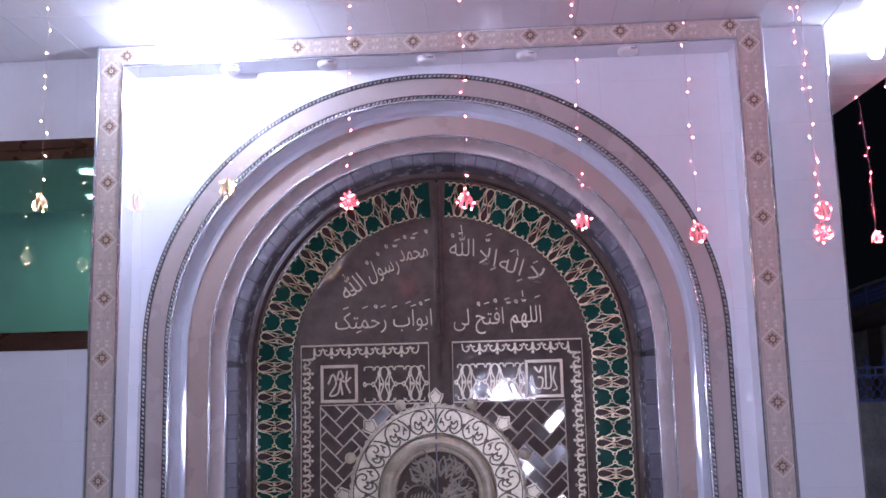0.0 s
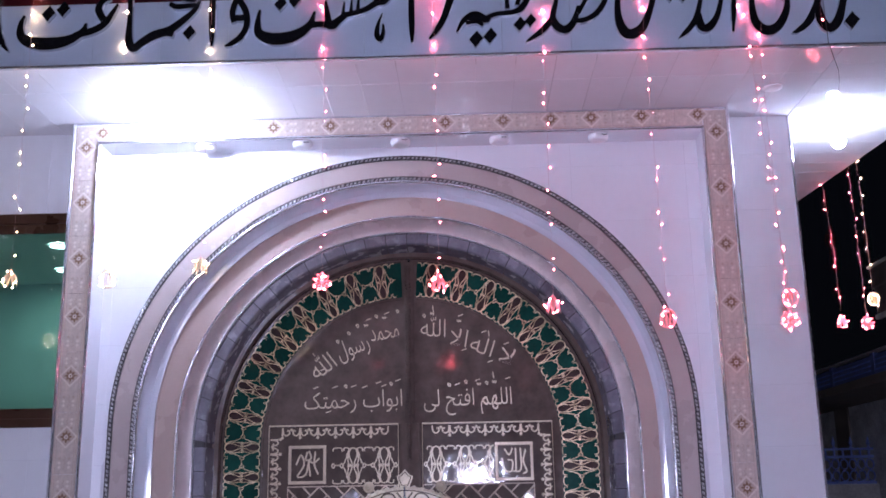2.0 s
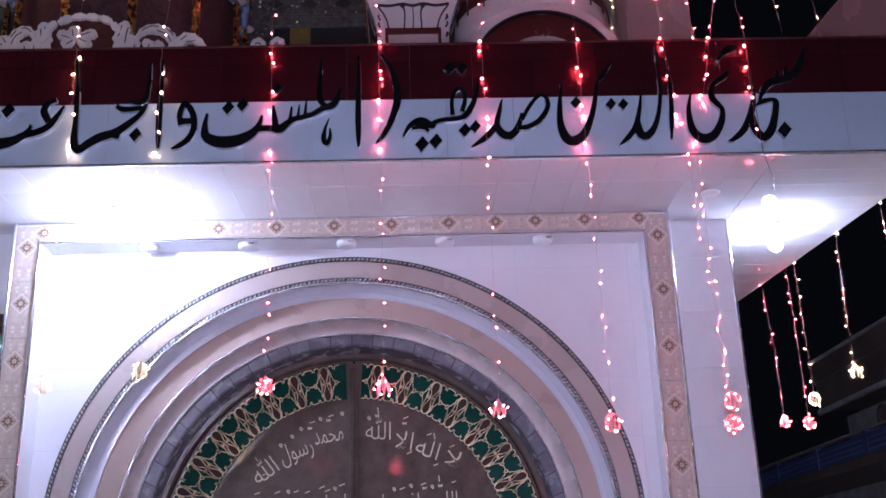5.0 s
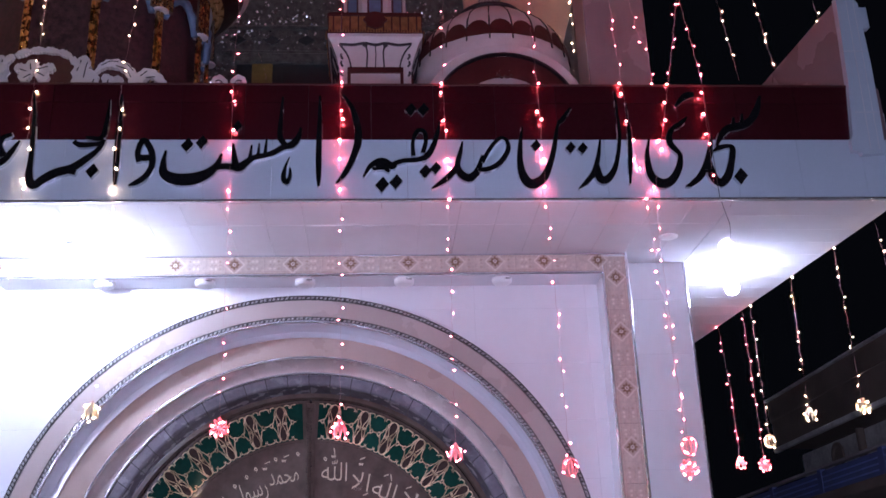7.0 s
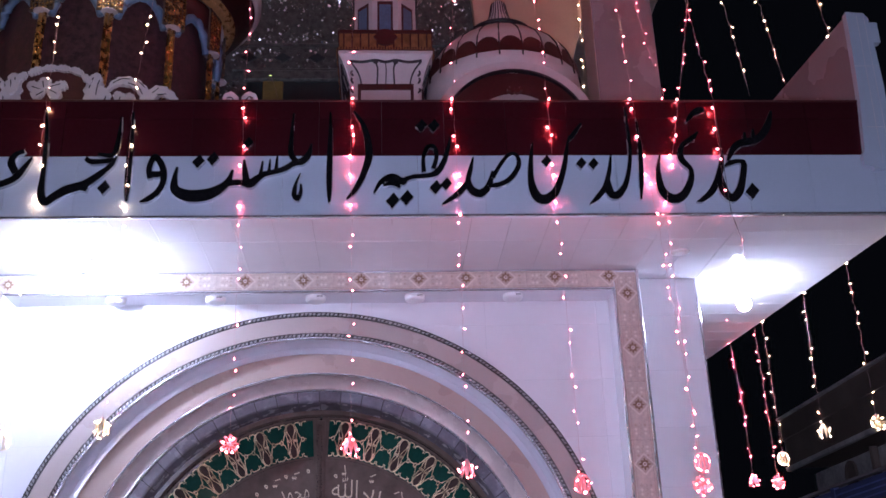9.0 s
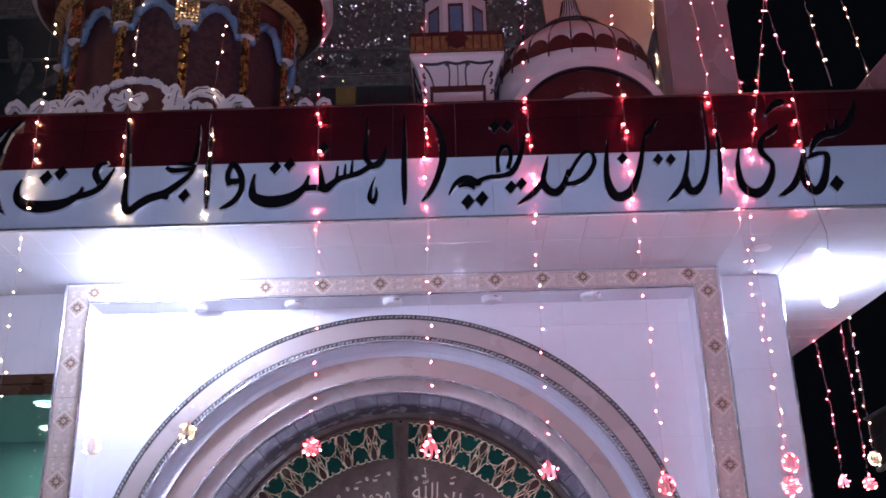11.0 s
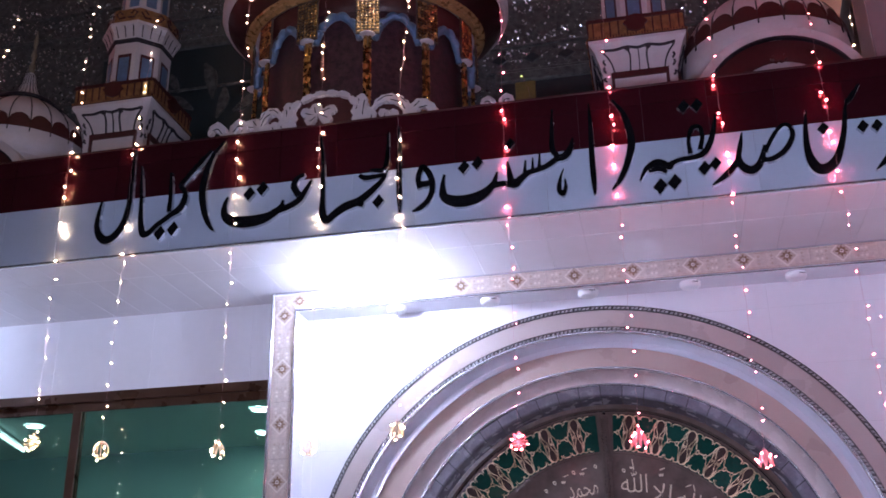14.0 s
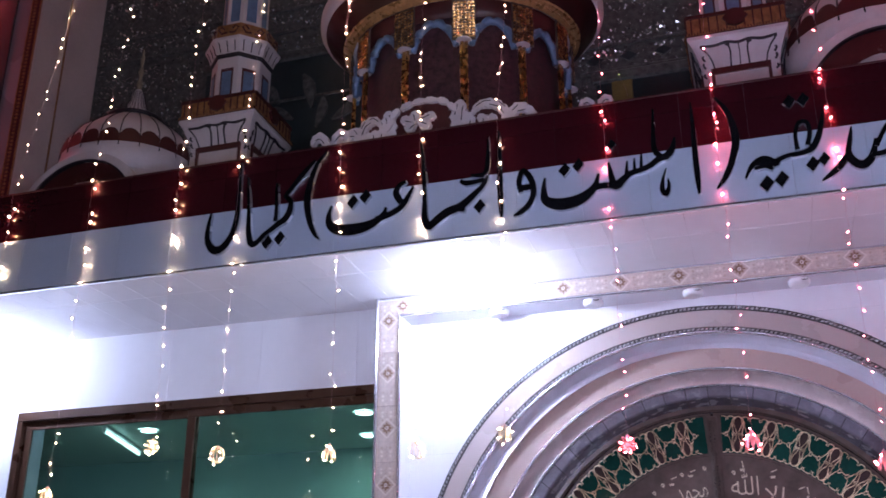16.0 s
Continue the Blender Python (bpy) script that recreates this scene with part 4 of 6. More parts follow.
for sign_, x, z in (("twin", 0.145, 2.815), ("alif", 0.150, 2.842), ("ring", 0.098, 2.800), ("bar", 0.30, 2.815), ("twin", 0.292, 2.785), ("bar", 0.315, 2.628), ("bar", 0.425, 2.735), ("alif", 0.452, 2.725), ("bar", 0.455, 2.575), ("bar", 0.545, 2.680),
                    ("ring", -0.048, 2.825), ("bar", -0.105, 2.812), ("twin", -0.118, 2.790), ("ring", -0.165, 2.805), ("bar", -0.205, 2.790), ("twin", -0.218, 2.760), ("ring", -0.268, 2.765), ("ring", -0.315, 2.730), ("ring", -0.375, 2.690), ("bar", -0.45, 2.545),
                    ("bar", 0.548, 2.452), ("alif", 0.470, 2.470), ("twin", 0.475, 2.435), ("ring", 0.430, 2.432), ("bar", 0.385, 2.445), ("twin", 0.392, 2.425), ("ring", 0.318, 2.440), ("bar", 0.275, 2.425), ("ring", 0.228, 2.425),
                    ("bar", -0.045, 2.452), ("ring", -0.085, 2.437), ("bar", -0.120, 2.425), ("bar", -0.150, 2.442), ("bar", -0.225, 2.420), ("bar", -0.285, 2.425), ("ring", -0.330, 2.428), ("bar", -0.385, 2.422), ("bar", -0.420, 2.290), ("bar", -0.490, 2.420)):
    low = 0.018 if z < 2.5 else 0.010 + 0.045 * max(0, abs(x + 0.02) - 0.08) / 0.45
    for line in MARKS[sign_]:
        n += 1
        pen(bm, [(x - CX + a, z - low + b) for a, b in line], DOOR - 0.004 - 0.0002 * (n % 3), DOOR + 0.001, 0.0052, 3)
tagged(part("vowel_mark", bm, door_gold, door, "small gilt vowel marks"), kind="stuff")
# ---- lettering on the fascia ----
sign = thing("sign_lettering", (0, EDGE, 0), "black acrylic Urdu lettering with silver edges fixed on the fascia", "sign")


def letter(x, z, *strokes):
    """A raised letter drawn with a broad pen; strokes in centimetres from (x, z)."""
    bm = bmesh.new()
    for n, line in enumerate(strokes):
        pen(bm, [(x + a / 100, z + b / 100, w / 100) for a, b, w in line], -0.020 - 0.0008 * n, 0.0, None, 5, edge=1, face=0)
    part("letter", bm, [black_acrylic, letter_edge], sign)


def letter_dot(x, z, r):
    bm = bmesh.new()
    prism(bm, [(x - r, z - 0.1 * r), (x + 0.15 * r, z + 1.25 * r), (x + r, z + 0.1 * r), (x - 0.1 * r, z - 1.25 * r)], -0.021, 0.0, 1)
    for f in bm.faces:
        if all(abs(v.co.y + 0.021) < 1e-6 for v in f.verts):
            f.material_index = 0
    part("letter_dot", bm, [black_acrylic, letter_edge], sign)


letter(1.78, 3.80, [(-11.3, 24.4, 0.8), (-13.1, 15.5, 2.4), (-12.3, 5.6, 4.0), (-7.7, 1.2, 5.0), (-2.4, 3.3, 4.0), (1.6, 9.9, 3.2), (2.6, 15.8, 2.4), (0.8, 18.7, 2.9), (-1.3, 21.7, 3.3), (-1.4, 26.2, 2.7), (1.0, 30.1, 2.2), (5.5, 33.1, 2.5), (8.3, 36.2, 0.8)], [(3.1, 41.4, 1.1), (6.7, 45.7, 2.8), (10.3, 47.8, 3.6), (13.0, 47.9, 2.2)])
letter(1.96, 3.80, [(0.9, 26.8, 0.8), (-0.7, 18.4, 2.7), (-3.3, 11.1, 3.2), (-7.1, 4.7, 3.2), (-11.6, 0.9, 2.4), (-14.4, -0.2, 0.8)], [(-2.3, 12.5, 3.5), (-1.1, 5.2, 4.3), (2.1, 1.4, 4.1), (6.1, 4.9, 4.0), (8.7, 11.9, 3.2), (10.2, 19.0, 3.0), (8.3, 20.5, 2.1), (3.8, 19.6, 2.5), (0.8, 17.8, 1.1)])
letter(2.11, 3.80, [(-12.2, 20.8, 1.3), (-8.9, 26.8, 3.2), (-4.9, 30.1, 3.6), (0.8, 31.3, 3.8), (5.9, 34.1, 3.6), (9.8, 39.9, 3.4), (12.6, 47.6, 1.1)], [(-2.1, 35.9, 0.9), (-2.6, 31.0, 2.3)], [(2.3, 37.7, 0.9), (1.5, 32.2, 2.2)])
letter(1.57, 3.80, [(0.4, 43.6, 0.7), (0.5, 27.7, 1.9), (-0.4, 12.4, 2.3), (-1.6, 1.0, 1.0)])
letter(1.44, 3.80, [(-0.7, 24.1, 0.9), (-2.3, 15.3, 2.1), (-5.0, 7.2, 2.6), (-9.1, 1.9, 2.4), (-12.7, -1.3, 0.7)], [(-3.5, 10.7, 2.6), (-2.6, 4.3, 4.0), (0.3, 3.2, 3.9), (4.3, 7.7, 2.8), (7.0, 15.7, 2.0), (8.6, 25.4, 1.7), (8.7, 36.8, 1.4), (8.3, 49.4, 0.8)])
letter(1.17, 3.80, [(-10.3, 30.6, 0.7), (-11.7, 21.0, 2.2), (-12.2, 11.1, 3.1), (-10.5, 3.7, 4.6), (-7.0, 1.2, 5.0), (-1.8, 4.3, 4.0), (1.9, 12.0, 2.9), (4.3, 20.2, 2.4), (5.9, 28.6, 1.6), (7.4, 34.2, 1.0)], [(7.1, 32.2, 1.5), (9.8, 35.4, 2.4), (13.5, 40.8, 1.0)])
letter(0.84, 3.80, [(-5.6, 23.1, 0.7), (-7.0, 17.0, 2.2), (-8.4, 10.9, 2.7), (-6.9, 6.3, 3.9), (-3.4, 4.3, 4.1), (0.0, 6.7, 3.4), (2.0, 11.0, 2.5), (3.3, 16.0, 1.3)], [(-8.2, 10.3, 2.7), (-13.0, 4.6, 3.0), (-17.8, 0.9, 2.0), (-20.7, -1.1, 0.8)], [(0.9, 8.3, 2.4), (6.1, 8.9, 2.5), (11.4, 12.1, 2.6), (15.3, 18.2, 2.4), (15.2, 23.0, 1.9), (12.4, 24.7, 1.8), (8.8, 21.7, 1.9), (5.6, 16.9, 1.9), (3.1, 12.0, 1.9)])
letter(0.52, 3.80, [(-19.7, 4.9, 1.0), (-16.3, 10.5, 2.5), (-11.3, 12.8, 3.8), (-6.7, 10.4, 3.7), (-4.8, 11.9, 2.5), (-0.6, 13.2, 2.3), (4.1, 13.4, 2.5), (9.1, 15.1, 3.0), (12.6, 20.5, 2.7), (14.7, 27.2, 2.0), (16.1, 33.8, 0.8)], [(-15.6, 8.7, 1.5), (-11.0, 9.7, 2.6), (-7.7, 7.4, 1.5)], [(3.3, 15.4, 2.2), (3.2, 22.6, 1.8), (5.4, 28.2, 2.1), (8.5, 28.1, 2.0), (9.3, 23.1, 2.0), (7.7, 17.0, 2.3)])
letter(0.25, 3.80, [(-2.1, 47.5, 1.1), (2.9, 38.6, 2.6), (5.1, 25.1, 3.6), (2.3, 13.9, 3.0), (-1.5, 6.2, 2.5), (-5.1, 1.8, 1.0)])
letter(0.12, 3.80, [(0.1, 46.9, 0.8), (0.2, 34.3, 2.1), (-0.1, 18.2, 2.8), (0.0, 6.7, 2.5), (0.0, 0.3, 1.1)])
letter(-0.02, 3.80, [(0.7, 14.9, 0.5), (-1.3, 9.3, 1.6), (-1.8, 4.5, 2.6), (-0.3, 2.1, 2.3), (1.1, 5.7, 1.8), (1.0, 9.7, 0.8)])
letter(-0.11, 3.80, [(-15.8, 10.4, 3.7), (-12.9, 9.8, 4.5), (-9.7, 12.4, 3.4), (-6.5, 14.7, 2.9), (-2.3, 15.7, 2.7), (2.5, 17.3, 2.9), (6.8, 20.1, 3.1), (10.5, 21.2, 3.7), (13.3, 24.7, 2.8), (14.6, 30.2, 0.8)], [(-7.6, 21.2, 0.8), (-8.3, 14.3, 1.9)], [(-4.2, 22.0, 0.7), (-4.6, 15.4, 1.8)], [(-0.9, 24.1, 0.8), (-1.4, 16.8, 1.8)], [(6.0, 46.0, 0.8), (5.3, 34.7, 1.8), (5.2, 25.2, 2.6), (7.9, 20.6, 2.8)])
letter(-0.40, 3.80, [(-17.1, 18.4, 1.1), (-17.9, 12.7, 2.5), (-17.1, 6.8, 4.5), (-11.5, 4.0, 5.9), (-4.1, 4.2, 6.0), (2.0, 6.8, 4.8), (6.1, 11.0, 3.1), (8.0, 16.9, 1.1)], [(4.5, 9.7, 3.1), (10.0, 10.4, 3.2), (14.0, 10.3, 3.4), (13.6, 16.1, 2.6), (12.9, 22.0, 1.0)])
letter(-0.67, 3.80, [(-2.0, 12.5, 2.2), (-2.6, 17.9, 2.7), (-0.8, 23.6, 2.7), (2.0, 21.0, 3.0), (3.9, 16.1, 3.0), (3.9, 10.2, 2.9), (1.6, 5.5, 2.9), (-2.2, 2.4, 2.7), (-5.7, 1.0, 0.8)], [(-2.3, 14.9, 2.7), (0.9, 14.6, 3.3), (3.1, 15.0, 2.7)])
letter(-0.79, 3.80, [(-0.1, 47.2, 0.9), (0.1, 33.7, 2.2), (0.1, 18.7, 3.0), (0.3, 7.9, 2.7), (0.4, 1.2, 1.4)])
letter(-1.00, 3.80, [(-18.8, 47.9, 0.8), (-17.4, 36.3, 1.7), (-16.8, 24.7, 2.3), (-16.6, 14.2, 2.5), (-16.5, 5.4, 3.6), (-14.3, 1.1, 3.9), (-10.3, 4.0, 4.1), (-5.0, 7.3, 4.5), (1.8, 9.6, 4.1), (8.6, 14.9, 3.3), (13.1, 19.5, 2.5), (14.7, 24.1, 2.5)], [(1.4, 23.0, 2.0), (4.2, 21.2, 2.8), (9.2, 21.3, 2.5), (13.6, 21.8, 2.2)], [(0.5, 8.3, 3.3), (3.8, 7.1, 2.2)], [(15.9, 44.3, 0.8), (15.5, 34.2, 1.9), (13.8, 24.8, 2.5), (6.9, 24.8, 1.6)])
letter(-1.41, 3.80, [(-24.4, 19.0, 1.1), (-25.8, 14.3, 2.6), (-25.3, 9.2, 4.0), (-21.3, 5.9, 5.5), (-13.8, 4.6, 6.3), (-5.7, 5.4, 5.4), (0.1, 7.8, 3.9), (3.5, 11.1, 2.6), (4.4, 14.3, 1.1)], [(-0.8, 8.2, 3.4), (6.7, 10.2, 3.4), (12.1, 13.0, 3.4), (15.5, 17.7, 2.8), (18.6, 23.4, 1.2)], [(15.0, 26.5, 2.0), (11.2, 24.7, 2.6), (9.7, 20.7, 3.4), (12.3, 15.6, 3.3)])
letter(-1.75, 3.80, [(6.0, 50.2, 1.2), (0.4, 43.2, 2.4), (-2.8, 33.6, 3.2), (-4.1, 23.0, 3.8), (-2.2, 12.2, 3.2), (0.7, 5.1, 2.3), (3.3, 1.7, 1.1)])
letter(-1.98, 3.80, [(-14.0, 26.9, 1.5), (-13.5, 18.3, 2.4), (-12.7, 9.2, 3.0), (-10.9, 3.9, 3.6), (-7.7, 4.3, 3.2), (-4.3, 7.8, 2.7), (-0.5, 10.2, 3.0), (3.3, 12.9, 3.2), (7.4, 15.5, 3.8), (9.6, 19.9, 3.5), (9.6, 24.7, 2.7), (7.2, 28.0, 2.7), (10.1, 32.1, 2.7), (15.9, 39.0, 3.0), (22.3, 45.8, 1.5)], [(1.4, 36.0, 1.5), (2.0, 24.5, 2.1), (1.9, 14.5, 2.7)], [(-15.4, 41.7, 0.9), (-13.8, 26.0, 1.8)])
letter(-2.25, 3.80, [(-8.4, 24.0, 1.2), (-9.5, 16.7, 2.4), (-9.3, 8.8, 3.3), (-5.2, 3.0, 4.5), (0.2, 4.1, 4.2), (4.7, 10.6, 3.6), (6.7, 20.4, 3.0), (6.8, 31.2, 2.7), (6.8, 43.8, 1.8), (7.1, 51.4, 0.9)])
for x, z, r in ((2.083, 3.849, 0.035), (-2.001, 3.835, 0.032), (-1.933, 3.850, 0.032), (-1.543, 3.995, 0.032), (-1.476, 4.016, 0.032), (-0.891, 3.882, 0.030), (-0.477, 4.011, 0.030), (-0.412, 4.025, 0.029), (-0.255, 4.107, 0.024), (0.408, 3.810, 0.033), (0.472, 3.824, 0.032), (0.606, 3.876, 0.030), (0.655, 3.893, 0.027), (0.546, 4.196, 0.028), (0.605, 4.196, 0.028), (1.126, 4.008, 0.026), (1.289, 3.997, 0.026), (1.346, 3.994, 0.026)):
    letter_dot(x, z, r)

# ---- window ----
window = thing("window_1", (0, 0, 0), "dark brown aluminium sliding window with green tinted glass", "window", kind="structure")
MULL = -2.875
bm = bmesh.new()
y0, y1 = BACK - 0.012, BACK + 0.085
box(bm, WX0, WX1, y0, y1, WZ1 - 0.055, WZ1, 0.003)
box(bm, WX0, WX1, y0, y1, WZ0, WZ0 + 0.045, 0.003)
box(bm, WX0, WX0 + 0.045, y0, y1, WZ0 + 0.045, WZ1 - 0.055, 0.003)
part("window_frame", bm, brown_alu, window)
for xa, xb, dy in ((WX0 + 0.045, MULL + 0.03, 0.030), (MULL - 0.03, -1.60, 0.010)):
    bm = bmesh.new()
    w = 0.050
    a, b = y0 + dy, y0 + dy + 0.022
    za, zb = WZ0 + 0.045, WZ1 - 0.055
    box(bm, xa, xb, a, b, zb - w, zb, 0.002)
    box(bm, xa, xb, a, b, za, za + w, 0.002)
    box(bm, xa, xa + w, a, b, za + w, zb - w, 0.002)
    box(bm, xb - w, xb, a, b, za + w, zb - w, 0.002)
    sash = part("sash", bm, brown_alu, window)
    bm = bmesh.new()
    box(bm, xa + w - 0.004, xb - w + 0.004, a + 0.008, a + 0.014, za + w - 0.004, zb - w + 0.004)
    pane = part("pane", bm, glass, sash, "green tinted glass pane")
    pane.visible_shadow = False
# room behind the glass, with ceiling spots
bm = bmesh.new()
RX0, RX1, RY1, RZ = -8.4, -1.25, 7.0, 3.5
box(bm, RX0, RX1, RY1, RY1 + 0.1, 0, RZ)
box(bm, RX0 - 0.1, RX0, 4.63, RY1 + 0.1, 0, RZ)
box(bm, RX1, RX1 + 0.1, 4.86, RY1 + 0.1, 0, RZ)
tagged(part("wall_room", bm, room_green), "green painted walls of the prayer room", "wall", kind="structure")
bm = bmesh.new()
box(bm, RX0, RX1, 4.63, RY1, RZ + 0.001, RZ + 0.1)
tagged(part("ceiling_room", bm, room_pale), "pale green painted ceiling of the prayer room", "ceiling", kind="structure")
for x, y in ((-2.38, 5.79), (-2.63, 6.52), (-4.15, 5.85)):
    bm = bmesh.new()
    lathe(bm, [(0.068, -0.001), (0.072, -0.008), (0.062, -0.012), (0.056, -0.010)], 20, caps=False)
    spot = part("ceiling_spot", bm, white_plastic)
    spot.location = (x, y, RZ)
    tagged(spot, "small round lit spot in the room ceiling", "ceiling light", "spots in the room ceiling")
    bm = bmesh.new()
    lathe(bm, [(0.058, -0.009), (0.03, -0.012), (0.001, -0.013)], 16, caps=False)
    part("lens", bm, room_glow, spot)
batten = thing("tube_light", (-4.50, 6.04, RZ), "lit fluorescent tube in a white batten under the room ceiling", "ceiling light")
batten.rotation_euler = (0, 0, radians(17.5))
bm = bmesh.new()
box(bm, -0.022, 0.022, -0.47, 0.47, -0.022, -0.001, 0.004)
part("batten", bm, white_plastic, batten)
for y in (-0.455, 0.455):
    bm = bmesh.new()
    box(bm, -0.012, 0.012, y - 0.008, y + 0.008, -0.058, -0.020, 0.003)
    part("end_holder", bm, white_plastic, batten)
bm = bmesh.new()
tube(bm, [(0, -0.446, -0.042), (0, 0.446, -0.042)], 0.012, 10)
part("tube", bm, tube_glow, batten, "glowing white tube")


# ---- lamps on the soffit ----
def soffit_lamp(light):
    lamp = thing("ceiling_lamp", (0, 0, 0), "bare white led bulb lit in a white batten holder", "lamp", "led bulbs on the soffit")
    bm = bmesh.new()
    lathe(bm, [(0, 0), (0.050, 0), (0.050, -0.012), (0.040, -0.020), (0.026, -0.024), (0.024, -0.058), (0, -0.058)], 24)
    part("holder", bm, white_plastic, lamp)
    bm = bmesh.new()
    lathe(bm, [(0.013, -0.052), (0.014, -0.066), (0.020, -0.078), (0.026, -0.086)], 24)
    body = part("bulb_body", bm, white_plastic, lamp, smooth=True)
    bm = bmesh.new()
    lathe(bm, [(0.026, -0.086), (0.034, -0.100), (0.038, -0.118), (0.035, -0.138), (0.025, -0.152), (0.012, -0.159), (0.0, -0.161)], 20)
    part("bulb_dome", bm, light, lamp, "glowing white diffuser dome", smooth=True)
    return lamp


lamp = soffit_lamp(lamp_glow)
lamp.location = (-1.10, 4.03, CEIL)
soffit_lamp(lamp_dim).location = (2.33, 4.44, CEIL)
copy_thing(lamp, pose(-4.25, 4.02, CEIL))


# ---- unseen led panels by the camera, mirrored in the door and the glaze; the stand is added ----
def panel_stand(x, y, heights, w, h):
    ob = thing("light_stand", (x, y, 0), "lit white led panels at the camera, on an added black stand", "light stand", "light stands in the forecourt")
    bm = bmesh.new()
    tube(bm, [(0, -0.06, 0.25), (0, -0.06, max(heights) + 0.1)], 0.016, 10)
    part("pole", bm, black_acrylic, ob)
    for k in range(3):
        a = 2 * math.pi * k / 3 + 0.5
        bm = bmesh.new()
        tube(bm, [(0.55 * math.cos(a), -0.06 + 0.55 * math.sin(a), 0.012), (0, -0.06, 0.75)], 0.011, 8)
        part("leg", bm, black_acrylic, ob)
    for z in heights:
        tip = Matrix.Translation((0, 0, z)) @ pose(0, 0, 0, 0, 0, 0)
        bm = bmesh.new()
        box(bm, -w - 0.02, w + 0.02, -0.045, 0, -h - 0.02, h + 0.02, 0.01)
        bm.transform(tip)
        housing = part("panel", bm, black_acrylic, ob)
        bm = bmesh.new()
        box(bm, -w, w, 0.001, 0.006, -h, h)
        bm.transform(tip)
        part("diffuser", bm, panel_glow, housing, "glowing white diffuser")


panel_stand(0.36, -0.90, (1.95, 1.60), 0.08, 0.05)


# ---- fairy lights ----
def bulb_mesh(material):
    bm = bmesh.new()
    lathe(bm, [(0.0, 0.0040), (0.0032, 0.0028), (0.0036, -0.0010), (0.0010, -0.0060), (0.0, -0.0065)], 5)
    me = bpy.data.meshes.new("bulb")
    bm.to_mesh(me)
    bm.free()
    me.materials.append(material)
    return me


BULBS = {"red": bulb_mesh(red_glow), "warm": bulb_mesh(warm_glow), "lime": bulb_mesh(lime_glow)}


def petal(style):
    """One petal or hoop of the ornament at the foot of a string."""
    bm = bmesh.new()
    ts = [2 * math.pi * q / 12 for q in range(13)]
    if style == 0:      # open ring of loops
        tube(bm, [(0.021 * (1 + 0.85 * math.sin(t)), 0.012 * math.cos(2 * t), 0.005 * math.cos(t)) for t in ts], 0.0024, 4, caps=False)
    elif style == 1:    # lantern hoop
        tube(bm, [(0.034 * math.cos(t), 0.0, 0.040 * math.sin(t)) for t in ts], 0.0018, 4, caps=False)
    else:               # pointed petal of a bell
        v = [bm.verts.new(p) for p in ((0.006, 0, 0.038), (0.026, -0.010, 0.004), (0.031, 0, -0.036), (0.026, 0.010, 0.004))]
        w = [bm.verts.new(q.co * 0.93) for q in v]
        bm.faces.new(v)
        bm.faces.new(w[::-1])
        for i in range(4):
            bm.faces.new((v[i], v[(i + 1) % 4], w[(i + 1) % 4], w[i]))
    me = bpy.data.meshes.new("petal")
    bm.to_mesh(me)
    bm.free()
    return me


PETALS = {}
for k in ("red", "warm"):
    for style in (0, 1, 2):
        PETALS[k, style] = petal(style)
        PETALS[k, style].materials.append(petal_pink if k == "red" else petal_cream)


